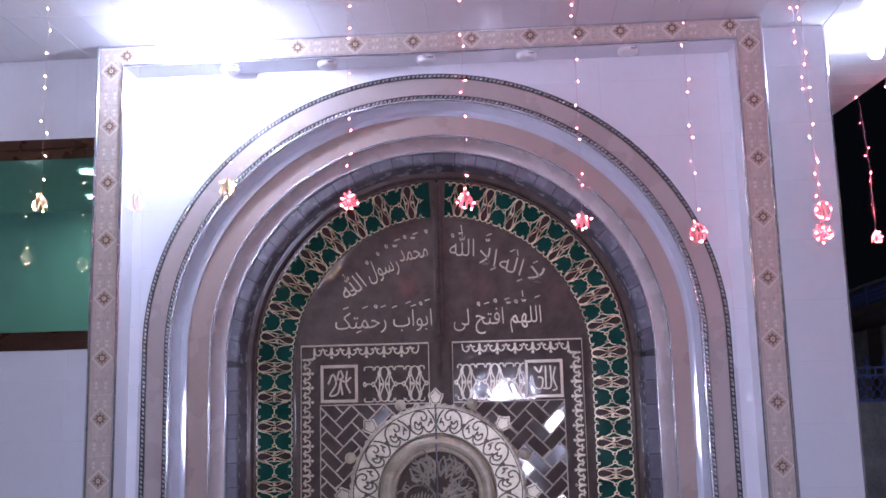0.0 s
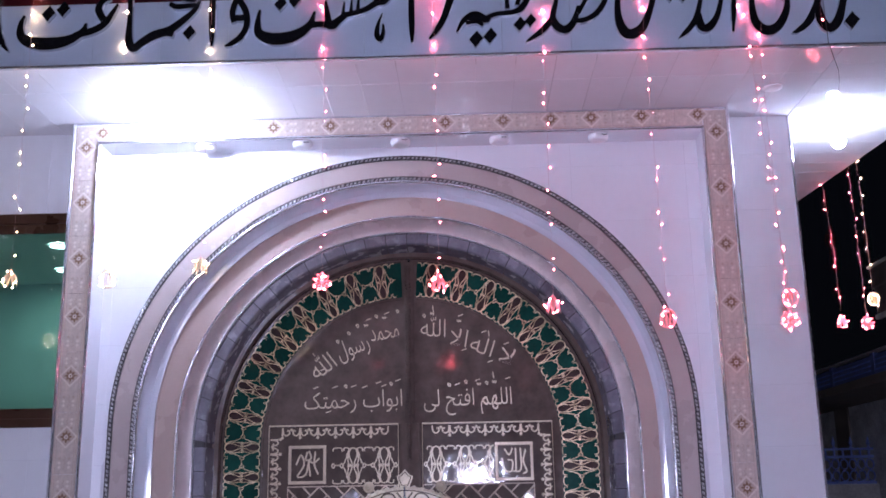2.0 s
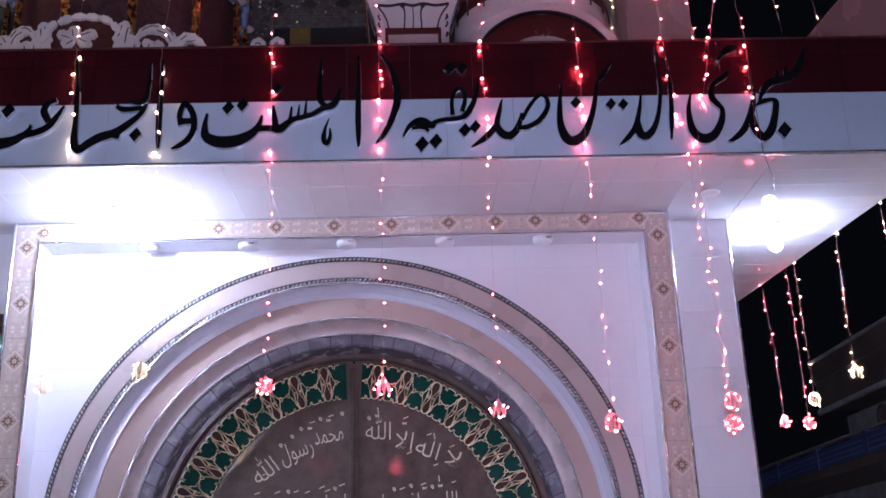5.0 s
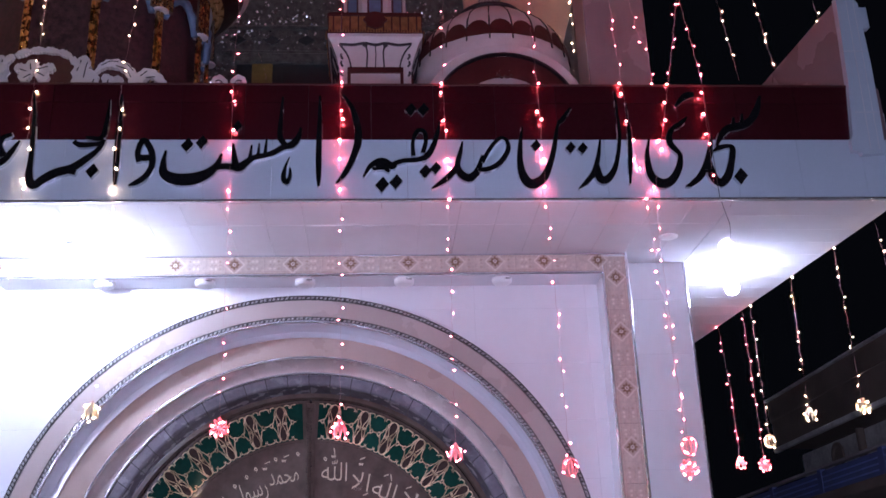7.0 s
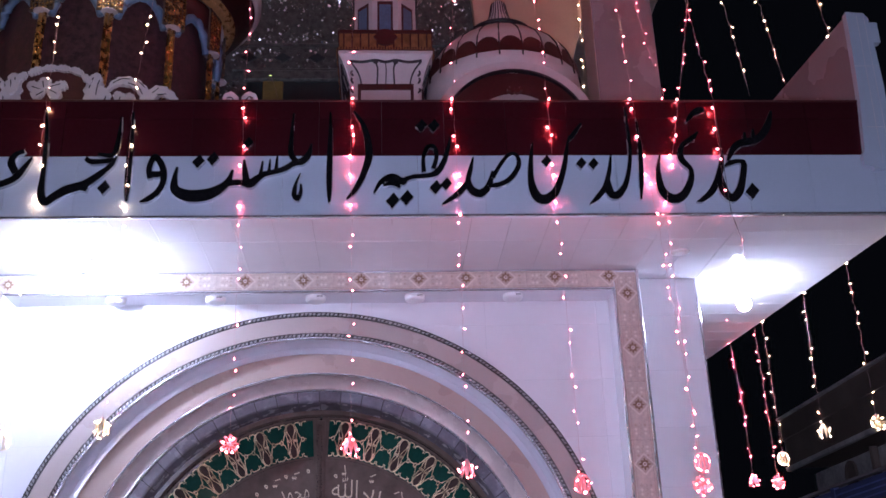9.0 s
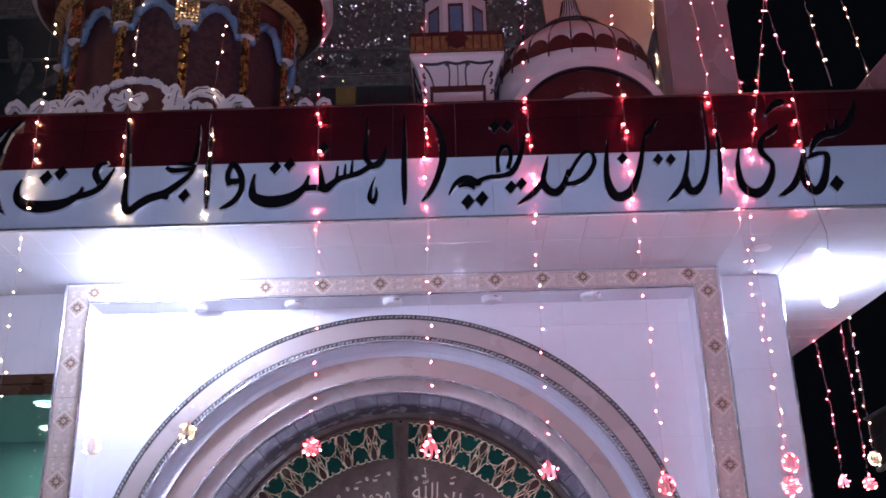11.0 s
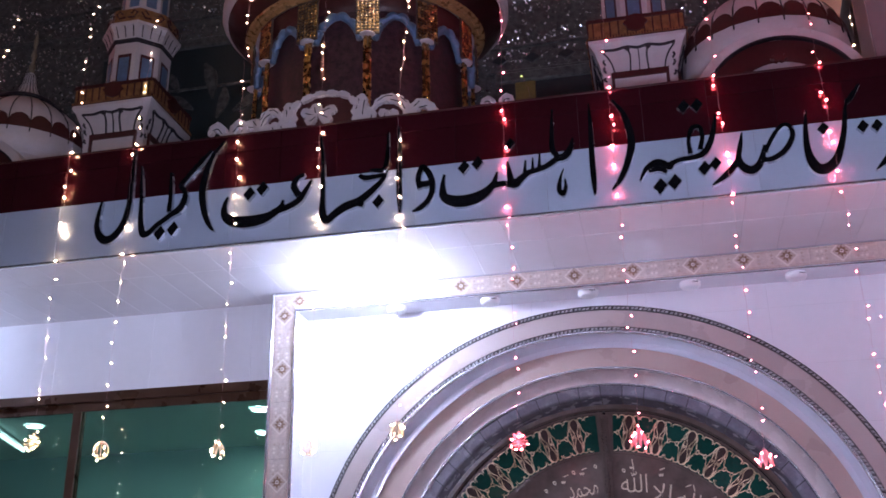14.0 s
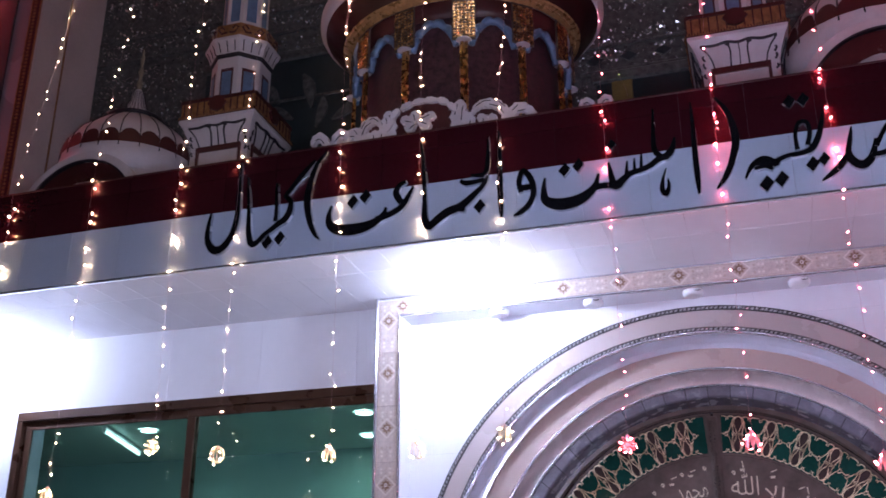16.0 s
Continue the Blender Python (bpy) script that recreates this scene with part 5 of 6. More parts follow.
def fairy_string(pts, kind, seed, style=0, drop=True, size=1.0):
    """A hanging string through pts, top first: wire, bulbs and the ball at its foot."""
    rng = random.Random(seed)
    colour = {"red": "pink-red", "warm": "warm white", "lime": "yellow-green"}[kind]
    ob = thing("fairy_light_string", pts[-1], f"{colour} fairy light string hanging before the tiled facade", "fairy lights", "fairy light strings")
    foot = Vector(pts[-1])
    line = [Vector(p) - foot for p in pts]
    dense = []
    for a, b in zip(line, line[1:]):
        n = max(2, int((b - a).length / 0.05))
        dense += [a.lerp(b, k / n) for k in range(n)]
    dense.append(line[-1])
    wob = [d + Vector((0.003 * math.sin(5 * i * 0.7 + seed), 0.003 * math.sin(3.1 * i + seed), 0)) for i, d in enumerate(dense)]
    bm = bmesh.new()
    tube(bm, wob, 0.0005, 4)
    part("wire", bm, wire_clear, ob)
    s, total = rng.uniform(0.0, 0.1), sum((b - a).length for a, b in zip(wob, wob[1:]))
    lengths = np.cumsum([0] + [(b - a).length for a, b in zip(wob, wob[1:])])
    pair = False
    while s < total - 0.06:
        i = min(int(np.searchsorted(lengths, s)), len(wob) - 1)
        p = wob[i] + Vector((rng.choice((-1, 1)) * 0.008, rng.uniform(-0.008, 0.012), 0))
        if CEIL < p.z + foot.z < 4.34 and abs(p.y + foot.y - EDGE) < 0.06 and rng.random() < 0.8:
            p.y = EDGE - rng.uniform(0.010, 0.024) - foot.y      # resting against the tiles
        b = twin("bulb", BULBS[kind], ob, p)
        b.rotation_euler = (rng.uniform(-0.5, 0.5), rng.choice((-1, 1)) * rng.uniform(0.3, 1.2), 0)
        high = p.z + foot.z
        b.scale = (rng.uniform(*(((0.36, 0.52) if kind == "red" else (0.42, 0.58)) if high > 4.345 else (0.72, 0.95) if high > CEIL else (0.42, 0.60))) * size,) * 3
        s += rng.uniform(0.05, 0.08) if pair else rng.uniform(0.11, 0.15)
        pair = not pair
    if drop:
        bm = bmesh.new()
        lathe(bm, [(0.0, 0.045), (0.006, 0.040), (0.006, 0.030), (0.0, 0.026)], 8)
        hub = part("ornament", bm, wire_clear, ob)
        count = (9, 6, 8)[style]
        for k in range(count):
            q = twin("petal", PETALS[kind, style], hub)
            q.rotation_euler = (0, 2 * math.pi * k / count, 0) if style == 0 else (0, 0, (math.pi if style == 1 else 2 * math.pi) * k / count)
        for k in range(7):
            a = 2 * math.pi * k / 7 + rng.uniform(-0.4, 0.4)
            r = rng.uniform(0.026, 0.040)
            b = twin("bulb", BULBS[kind], ob, (r * math.cos(a), -0.012, r * math.sin(a) - 0.008))
            b.rotation_euler = (0, rng.uniform(-1.5, 1.5), 0)
            b.scale = (0.62, 0.62, 0.62)
    return ob


HANG = EDGE - 0.028
TOPZ = 7.4
for n, (x, lean, foot_x, foot_z, kind, style) in enumerate((
        (-3.610, 0.17, -3.600, 2.66, "warm", 1), (-3.086, 0.09, -3.100, 2.637, "warm", 2), (-2.545, 0.04, -2.534, 2.836, "warm", 0), (-2.185, 0.075, -2.181, 2.780, "warm", 1),
        (-1.615, 0.01, -1.610, 2.755, "warm", 2), (-1.190, 0.015, -1.189, 2.742, "warm", 1), (-0.795, 0.09, -0.793, 2.791, "warm", 2), (-0.283, 0.02, -0.272, 2.711, "red", 0),
        (0.215, 0.015, 0.223, 2.697, "red", 2), (0.700, 0.03, 0.700, 2.590, "red", 2), (1.150, -0.04, 1.174, 2.521, "red", 1), (1.560, -0.04, 1.685, 2.598, "red", 1), (1.790, 0.20, 1.672, 2.505, "red", 0))):
    z0 = 4.34
    fairy_string([(x + lean * (TOPZ - z0), HANG + 0.02, TOPZ), (x, HANG, z0), (x + 0.008 + {11: 0.045, 12: -0.14}.get(n, 0), HANG - 0.004, CEIL), (foot_x, HANG, foot_z)], kind, 11 + n, style)
# strings that end on the fascia or run on past it
fairy_string([(1.60, HANG + 0.03, TOPZ), (1.955, HANG, 4.34), (1.945, HANG, 3.80)], "red", 41, 0, drop=False)
fairy_string([(1.80, HANG + 0.03, TOPZ), (2.150, HANG + 0.02, 4.36)], "warm", 42, 0, drop=False)
fairy_string([(1.36, HANG + 0.4, TOPZ), (1.80, HANG + 0.2, 4.36)], "red", 43, 0, drop=False)
# unseen red strings with enlarged bulbs, added to redden the west pier
for n, x in enumerate((-4.98, -5.2, -5.5, -5.8)):
    fairy_string([(x, 4.12, TOPZ), (x, 4.12, 5.6), (x + 0.02, 4.10, 4.40)], "red", 91 + n, 0, drop=False, size=2.0)
fairy_string([(1.70, 4.72, TOPZ), (1.625, 4.72, 5.2), (1.62, 4.72, 4.6)], "warm", 97, 0, drop=False)
fairy_string([(-0.36, 4.945, 5.40), (-0.335, 4.94, 5.33), (-0.30, 4.94, 5.20)], "lime", 98, 0, drop=False)
# strings from the side of the canopy
for n, (x, y, z, kind, style) in enumerate(((2.675, 5.62, 2.844, "red", 2), (2.690, 5.26, 2.774, "red", 0), (2.700, 5.15, 2.895, "warm", 1), (2.735, 4.62, 2.949, "warm", 2), (2.805, 4.15, 2.892, "warm", 0), (2.870, 3.76, 2.93, "warm", 1))):
    fairy_string([(2.864 - (y - 3.5) * 0.102, y, CEIL + 0.08), (2.864 - (y - 3.5) * 0.102, y, CEIL), (x, y, 3.3), (x, y, z)], kind, 61 + n, style)
for n, (x, y) in enumerate(((2.75, 3.75), (2.75, 4.35))):
    fairy_string([(x - 0.33, y, TOPZ), (x, y, 4.83)], "warm", 81 + n, 0, drop=False)

# loose cable down to the lamp at the corner
bm = bmesh.new()
tube(bm, [(1.955, HANG, 4.33), (1.965, HANG, 3.74), (1.99, 3.46, 3.60), (2.10, 3.75, 3.66), (2.30, 4.35, 3.735)], 0.0016, 6)
tagged(part("cable", bm, wire_black), "thin black cable drooping from the fascia to the lamp", "cable")

# ---- roof ornaments above the fascia ----
ROOF = CEIL + 0.4625
MID = -1.20        # axis of the roof ornaments

# back wall with mirror work between two tall piers
bm = bmesh.new()
box(bm, -4.41, 1.25, 5.0, 5.3, ROOF, 9.0)
wall_m = tagged(part("wall_upper", bm, mosaic_ground), "dark upper wall covered with glittering mirror mosaic", "wall", kind="structure")
bm = bmesh.new()
rng = random.Random(8)
for k in range(30000):
    x, z = rng.uniform(-4.38, 1.22), rng.uniform(4.5, 7.6)
    if math.sin(z * 17.0) < rng.uniform(-1.6, 0.8):
        continue
    if (-3.45 < x < -2.0 and z < 6.0) or (-0.55 < x < 0.65 and z < 5.43) or 5.60 < z < 5.64:
        continue
    s = rng.choice((0.002, 0.003, 0.004, 0.005, 0.008))
    a = rng.uniform(0, 6.28)
    tx, tz = rng.uniform(-0.45, 0.45), rng.uniform(-1.0, 0.15)
    v = []
    for q in range(4):
        c, d = s * math.cos(a + q * 1.571), s * math.sin(a + q * 1.571)
        v.append(bm.verts.new((x + c, 4.992 + c * tx + d * tz, z + d)))
    bm.faces.new(v)
tagged(part("mirror_chip", bm, mirror_bits, wall_m, "small tilted mirror chips"), kind="stuff")
bm = bmesh.new()
for x0, x1, z in ((-4.40, 1.24, 5.61), (-0.60, 1.24, 5.42), (-4.40, 1.24, 6.40), (-4.40, -1.9, 6.20)):
    box(bm, x0, x1, 4.975, 5.0, z, z + 0.022, 0.006)
part("moulding", bm, mosaic_ground, wall_m)
for k in range(9):
    bm = bmesh.new()
    x = -0.50 + 0.22 * k
    prism(bm, [(x - 0.055, 5.525), (x, 5.56), (x + 0.055, 5.525), (x, 5.49)], 4.985, 5.0)
    part("lozenge", bm, deep_green, wall_m)
# flat dark plates with stucco leaves low in that wall; recess shade is in their colour
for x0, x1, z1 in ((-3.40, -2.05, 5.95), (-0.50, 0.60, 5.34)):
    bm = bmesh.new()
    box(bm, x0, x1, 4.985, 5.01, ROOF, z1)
    part("niche", bm, deep_green, wall_m, "flat dark plate with a niche's shade in its colour")
    bm = bmesh.new()
    box(bm, x0 - 0.03, x1 + 0.03, 4.955, 5.0, z1, z1 + 0.075, 0.01)
    part("cornice", bm, mosaic_ground, wall_m)
for x, z, lean, size in ((-2.52, 5.52, 0.25, 1.0), (-2.66, 5.45, 1.1, 0.8), (-2.36, 5.40, -0.9, 0.9), (-2.78, 5.60, 0.6, 0.7), (-2.48, 5.36, -0.2, 0.8)):
    bm = bmesh.new()
    c, s_ = math.cos(lean), math.sin(lean)
    pen(bm, [(x + size * (u * c - v * s_), z + size * (u * s_ + v * c), w * size) for u, v, w in ((0, 0, 0.015), (0.015, 0.10, 0.075), (0.02, 0.20, 0.09), (0.0, 0.30, 0.02))], 4.970, 4.985, None, 5)
    part("stucco_leaf", bm, mosaic_ground, wall_m)
# the lime bulbs' yellow light is put into the colour of this block
bm = bmesh.new()
box(bm, -0.40, -0.27, 4.960, 4.984, 5.15, 5.335, 0.006)
part("plaster_block", bm, lit_olive, wall_m, "small block with yellow-green lamplight in its olive colour")

for name, x0, x1, yb in (("pier_east", 1.612, 1.975, 4.56), ("pier_west", -5.4, -4.41, 5.3)):
    bm = bmesh.new()
    box(bm, x0, x1, 4.31, yb, ROOF, 9.0)
    pier = tagged(part(name, bm, cream_plaster), "tall square pier faced with pinkish white tile", "pier", kind="structure")
    bm = bmesh.new()
    box(bm, x0 + 0.003, x1 - 0.003, 4.298, 4.309, ROOF, 9.0, 0.002)
    part("facing", bm, pink_tile, pier)
bm = bmesh.new()
for x in (-4.415, -4.49):
    box(bm, x, x + 0.010, 4.288, 4.298, ROOF, 9.0)
for k in range(150):
    box(bm, -4.466, -4.444, 4.288, 4.298, ROOF + 0.02 + 0.03 * k, ROOF + 0.038 + 0.03 * k)
box(bm, -4.408, -4.40, 4.60, 4.612, ROOF, 9.0)
part("gold_stripe", bm, orange_gold, pier, "gilt and red vertical stripe")
bm = bmesh.new()
box(bm, -4.479, -4.417, 4.292, 4.2985, ROOF, 9.0)
part("red_stripe", bm, maroon_paint, pier)
bm = bmesh.new()
box(bm, -5.3, -4.62, 4.285, 4.297, 5.10, 6.6)
part("dark_panel", bm, deep_green, pier)
bm = bmesh.new()
box(bm, -6.0, 2.9, 3.35, 9.0, 7.4, 7.65, 0.02)
tagged(part("roof", bm, cream_plaster), "plain overhanging roof slab high above the entrance", "roof", kind="structure")
# peach painted haunch beside the east pier
bm = bmesh.new()
prism(bm, [(1.05, 4.6), (1.36, 4.6), (1.50, 5.1), (1.57, 5.32), (1.666, 5.67), (1.76, 6.05), (1.95, 6.9), (0.9, 6.9)], 4.90, 4.97)
tagged(part("arch_haunch", bm, peach_paint), "peach painted haunch of an upper arch", "arch", kind="structure")


def kiosk():
    """Drum with columns and lobed arches under a wide flaring eave."""
    ob = thing("domed_kiosk", (MID - 0.03, 4.35, ROOF), "maroon and gold painted drum with columns under a round eave", "roof ornament")
    q = 0.85       # depth against width
    r = 0.655
    top = 5.33 - ROOF
    cap = 5.048 - ROOF
    bm = bmesh.new()
    lathe(bm, [(r * 0.93, 0.0), (r * 0.93, top)], 48, squash=q, caps=False)
    part("drum", bm, maroon_marble, ob, "dark maroon marbled drum", smooth=True)
    bm = bmesh.new()
    lathe(bm, [(r * 0.94, top - 0.10), (r * 0.99, top - 0.075), (r * 0.99, top)], 48, squash=q, caps=False)
    part("frieze", bm, maroon_paint, ob, smooth=True)
    bm = bmesh.new()
    lathe(bm, [(r * 1.02, top - 0.012), (r * 1.06, top - 0.006), (r * 1.08, top + 0.006), (r * 1.10, top + 0.008), (r * 1.12, top + 0.020)], 64, squash=q, caps=False)
    ring = part("gold_ring", bm, gilt_ring, ob, "gold mosaic ring", smooth=True)
    for ratio, h in ((1.035, top - 0.004), (1.105, top + 0.016)):
        bm = bmesh.new()
        tube(bm, [(r * ratio * math.cos(2 * math.pi * k / 64), r * ratio * math.sin(2 * math.pi * k / 64) * q, h) for k in range(65)], 0.006, 5, caps=False)
        part("gold_fillet", bm, gilt_ring, ring)
    bm = bmesh.new()
    for k in range(150):
        a = 2 * math.pi * k / 150
        if math.sin(a) < 0.3:
            box(bm, r * 1.07 * math.cos(a) - 0.005, r * 1.07 * math.cos(a) + 0.005, r * 1.07 * math.sin(a) * q - 0.005, r * 1.07 * math.sin(a) * q + 0.005, top - 0.004, top + 0.006)
    tagged(part("mosaic_bead", bm, gilt_ring, ring), kind="stuff")
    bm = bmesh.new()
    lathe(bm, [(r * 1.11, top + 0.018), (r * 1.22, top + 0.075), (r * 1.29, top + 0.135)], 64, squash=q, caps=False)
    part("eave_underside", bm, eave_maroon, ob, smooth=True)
    bm = bmesh.new()
    lathe(bm, [(r * 1.275, top + 0.130), (r * 1.315, top + 0.140), (r * 1.345, top + 0.175), (r * 1.345, top + 0.22), (r * 1.2, top + 0.28), (r * 1.1, top + 0.6), (r * 0.7, top + 0.9), (0.0, top + 1.15)], 64, squash=q, caps=False)
    part("eave_rim", bm, white_paint, ob, "white rim and dome", smooth=True)
    n = 12
    for k in range(n):
        a = -math.pi / 2 + radians(15.5) + 2 * math.pi * k / n
        if math.sin(a) > 0.4:
            continue
        c, s = math.cos(a), math.sin(a) * q
        bm = bmesh.new()
        for m in (-1, 1):
            px, py = r * c - m * 0.0115 * math.sin(a), r * s + m * 0.0115 * math.cos(a)
            tube(bm, [(px + 0.0015 * math.sin(5 * e + a), py, cap * e / 12) for e in range(13)], 0.0120, 8)
        col = part("column", bm, gold_mosaic, ob, "slim gold column", smooth=True)
        nx, ny = c, s / q / q
        m = math.hypot(nx, ny)
        nx, ny = nx / m, ny / m
        rows = int((top - 0.03 - cap) / 0.020)
        bm = bmesh.new()
        for i in range(6):
            for j in range(rows):
                u, z = (i - 2.5) * 0.021, cap + 0.02 + j * 0.020
                p = Vector((r * 1.035 * c - ny * u, r * 1.035 * s + nx * u, z))
                w = [bm.verts.new(p + Vector((-ny * du + nx * dn, nx * du + ny * dn, dz))) for du, dz, dn in ((-0.009, -0.0085, 0), (0.009, -0.0085, 0), (0.009, 0.0085, 0), (-0.009, 0.0085, 0), (0, 0, 0.006))]
                for e in range(4):
                    bm.faces.new((w[e], w[(e + 1) % 4], w[4]))
        tagged(part("mosaic_bead", bm, gold_mosaic, col), kind="stuff")
        bm = bmesh.new()
        back = [Vector((r * 1.015 * c - ny * u, r * 1.015 * s + nx * u, z)) for u in (-0.066, 0.066) for z in (cap, top - 0.02)]
        front = [p + Vector((nx, ny, 0)) * 0.012 for p in back]
        vs = [bm.verts.new(p) for p in (*back, *front)]
        for f in ((4, 5, 7, 6), (0, 1, 5, 4), (2, 3, 7, 6), (0, 2, 6, 4), (1, 3, 7, 5)):
            bm.faces.new([vs[i] for i in f])
        part("capital", bm, bronze_dark, col)
        bm = bmesh.new()
        lathe(bm, [(0.024, -0.005), (0.036, -0.004), (0.044, -0.001), (0.044, 0.003), (0.0, 0.005)], 12, (r * 1.01 * c, r * 1.01 * s, cap - 0.004))
        part("bracket", bm, white_paint, col, "white bracket", smooth=True)
        b = a + 2 * math.pi / n
        bm = bmesh.new()
        pts = []
        for t in range(25):
            u = t / 24
            ang = a + (b - a) * (0.13 + 0.74 * u)
            z = cap - 0.02 + 0.15 * math.sin(math.pi * u) ** 0.6 + 0.012 * abs(math.sin(4 * math.pi * u))
            pts.append((r * 0.985 * math.cos(ang), r * 0.985 * math.sin(ang) * q, z))
        tube(bm, pts, [0.018 + 0.008 * abs(math.sin(4 * math.pi * t / 24)) for t in range(25)], 7)
        part("lobed_arch", bm, blue_paint, ob, "light blue lobed trim", smooth=True)
    return ob


kiosk()


def leaf_on(ob, n, spine, veins=()):
    """A plump plaster leaf along a spine of (x, z, width), with thin dark veins."""
    bm = bmesh.new()
    dense = spline([np.array(q, float) for q in spine], 4)
    line = [(q[0], q[1], max(0.006, q[2] * 0.86 * (1 + 0.20 * math.sin(2.3 * k)))) for k, q in enumerate(dense)]
    y = -0.018 - 0.0022 * n
    pen(bm, line, y, 0.012, None, 1)
    leaf = part("leaf", bm, white_paint, ob)
    for v in veins:
        bm = bmesh.new()
        pen(bm, v, y - 0.0012, y + 0.002, 0.0052, 4)
        part("vein", bm, black_paint, leaf)


CREST = 4.345


def crest_panel():
    """Rounded maroon panel with a four-petalled flower and a fringe of petals."""
    ob = thing("floral_ornament", (-1.235, 3.655, CREST), "maroon plaster panel with a white flower and petal fringe", "roof ornament", "floral cresting")
    ob.scale = (1, 1, 0.93)
    bm = bmesh.new()
    prism(bm, [(-0.175, 0), (-0.182, 0.12), (-0.165, 0.19), (-0.12, 0.245), (-0.03, 0.268), (0.06, 0.265), (0.14, 0.24), (0.172, 0.19), (0.182, 0.12), (0.175, 0)], 0.0, 0.04)
    part("ground_panel", bm, maroon_paint, ob)
    fringe = ((-0.178, 0.165, -1.2), (-0.150, 0.225, -0.9), (-0.085, 0.262, -0.4), (-0.020, 0.280, 0.0), (0.045, 0.276, 0.2), (0.110, 0.258, 0.5), (0.160, 0.215, 0.9))
    for k, (x, z, a) in enumerate(fringe):
        c, s_ = math.cos(a), math.sin(a)
        leaf_on(ob, k % 3, [(x - 0.036 * c, z + 0.036 * s_ - 0.008, 0.018), (x - 0.012 * c, z + 0.012 * s_, 0.040), (x + 0.016 * c, z - 0.016 * s_, 0.038), (x + 0.036 * c, z - 0.036 * s_ - 0.006, 0.014)])
    for k, (a, reach) in enumerate(((2.75, 0.095), (0.35, 0.105), (-0.55, 0.085), (-2.5, 0.075), (1.75, 0.075))):
        c, s_ = math.cos(a), math.sin(a)
        bx, bz = -0.028, 0.145
        leaf_on(ob, 1 + k % 4, [(bx + reach * q * c, bz + reach * q * s_, w) for q, w in ((0.08, 0.012), (0.40, 0.048), (0.72, 0.062), (0.95, 0.042), (1.0, 0.016))],
                [[(bx + reach * q * c - 0.008 * s_, bz + reach * q * s_ + 0.008 * c) for q in (0.2, 0.5, 0.72)]])


def crest_wing(hand, x, size):
    """Acanthus leaves that fall away from the panel: an upright lobe, a scroll over a dark ground, a drooping leaf."""
    ob = thing("floral_cresting", (x, 3.665, CREST), "white plaster acanthus leaves with black veins above the fascia", "roof ornament", "floral cresting")
    ob.scale = (1, 1, 0.93)
    at = lambda u, v: (hand * u * size, v)
    p = lambda *pts: [(*at(u, v), w) for u, v, w in pts]
    q = lambda *pts: [at(u, v) for u, v in pts]
    bm = bmesh.new()
    out = q((0.0, 0), (0.0, 0.16), (0.12, 0.19), (0.22, 0.17), (0.32, 0.12), (0.44, 0.03), (0.45, 0))
    prism(bm, out, 0.0, 0.03)
    part("ground_panel", bm, maroon_paint, ob)
    leaf_on(ob, 1, p((0.035, 0.0, 0.07), (0.03, 0.10, 0.085), (0.035, 0.185, 0.09), (0.045, 0.235, 0.055), (0.05, 0.252, 0.015)), (q((0.015, 0.16), (0.025, 0.20), (0.03, 0.225)), q((0.05, 0.12), (0.055, 0.18), (0.062, 0.21))))
    leaf_on(ob, 2, p((0.085, 0.0, 0.05), (0.095, 0.09, 0.065), (0.085, 0.14, 0.055), (0.07, 0.165, 0.02)), (q((0.09, 0.06), (0.10, 0.11)),))
    leaf_on(ob, 3, p((0.105, 0.150, 0.012), (0.135, 0.190, 0.040), (0.185, 0.205, 0.055), (0.245, 0.180, 0.060), (0.285, 0.120, 0.055), (0.295, 0.03, 0.05)),
            (q((0.13, 0.19), (0.17, 0.215), (0.21, 0.212)), q((0.20, 0.19), (0.25, 0.165), (0.275, 0.12)), q((0.25, 0.20), (0.285, 0.16))))
    leaf_on(ob, 4, p((0.165, 0.0, 0.05), (0.175, 0.085, 0.060), (0.155, 0.120, 0.05), (0.145, 0.135, 0.015)), (q((0.165, 0.07), (0.17, 0.105)),))
    leaf_on(ob, 5, p((0.215, 0.0, 0.05), (0.225, 0.08, 0.055), (0.205, 0.125, 0.03)))
    leaf_on(ob, 2, p((0.305, 0.06, 0.05), (0.325, 0.135, 0.060), (0.365, 0.150, 0.055), (0.410, 0.115, 0.050), (0.445, 0.06, 0.030), (0.455, 0.02, 0.012)),
            (q((0.32, 0.13), (0.35, 0.16)), q((0.345, 0.12), (0.39, 0.125)), q((0.37, 0.09), (0.415, 0.085))))
    return ob


def crest_sprig(x, size):
    """A pair of small curled leaves."""
    ob = thing("floral_sprig", (x, 3.66, CREST), "small pair of curled white plaster leaves on the parapet", "roof ornament", "floral cresting")
    for hand in (-1, 1):
        leaf_on(ob, 1 + (hand > 0), [(hand * u * size, v * size, w * size) for u, v, w in ((0.01, 0.0, 0.03), (0.02, 0.08, 0.045), (0.05, 0.135, 0.05), (0.085, 0.125, 0.04), (0.10, 0.09, 0.015))],
                [[(hand * u * size, v * size) for u, v in ((0.03, 0.09), (0.055, 0.12), (0.08, 0.115))]])


crest_panel()
crest_wing(1, -1.075, 1.0)
crest_wing(-1, -1.400, 0.62)
crest_sprig(-0.330, 0.8)
crest_sprig(-1.755, 1.05)


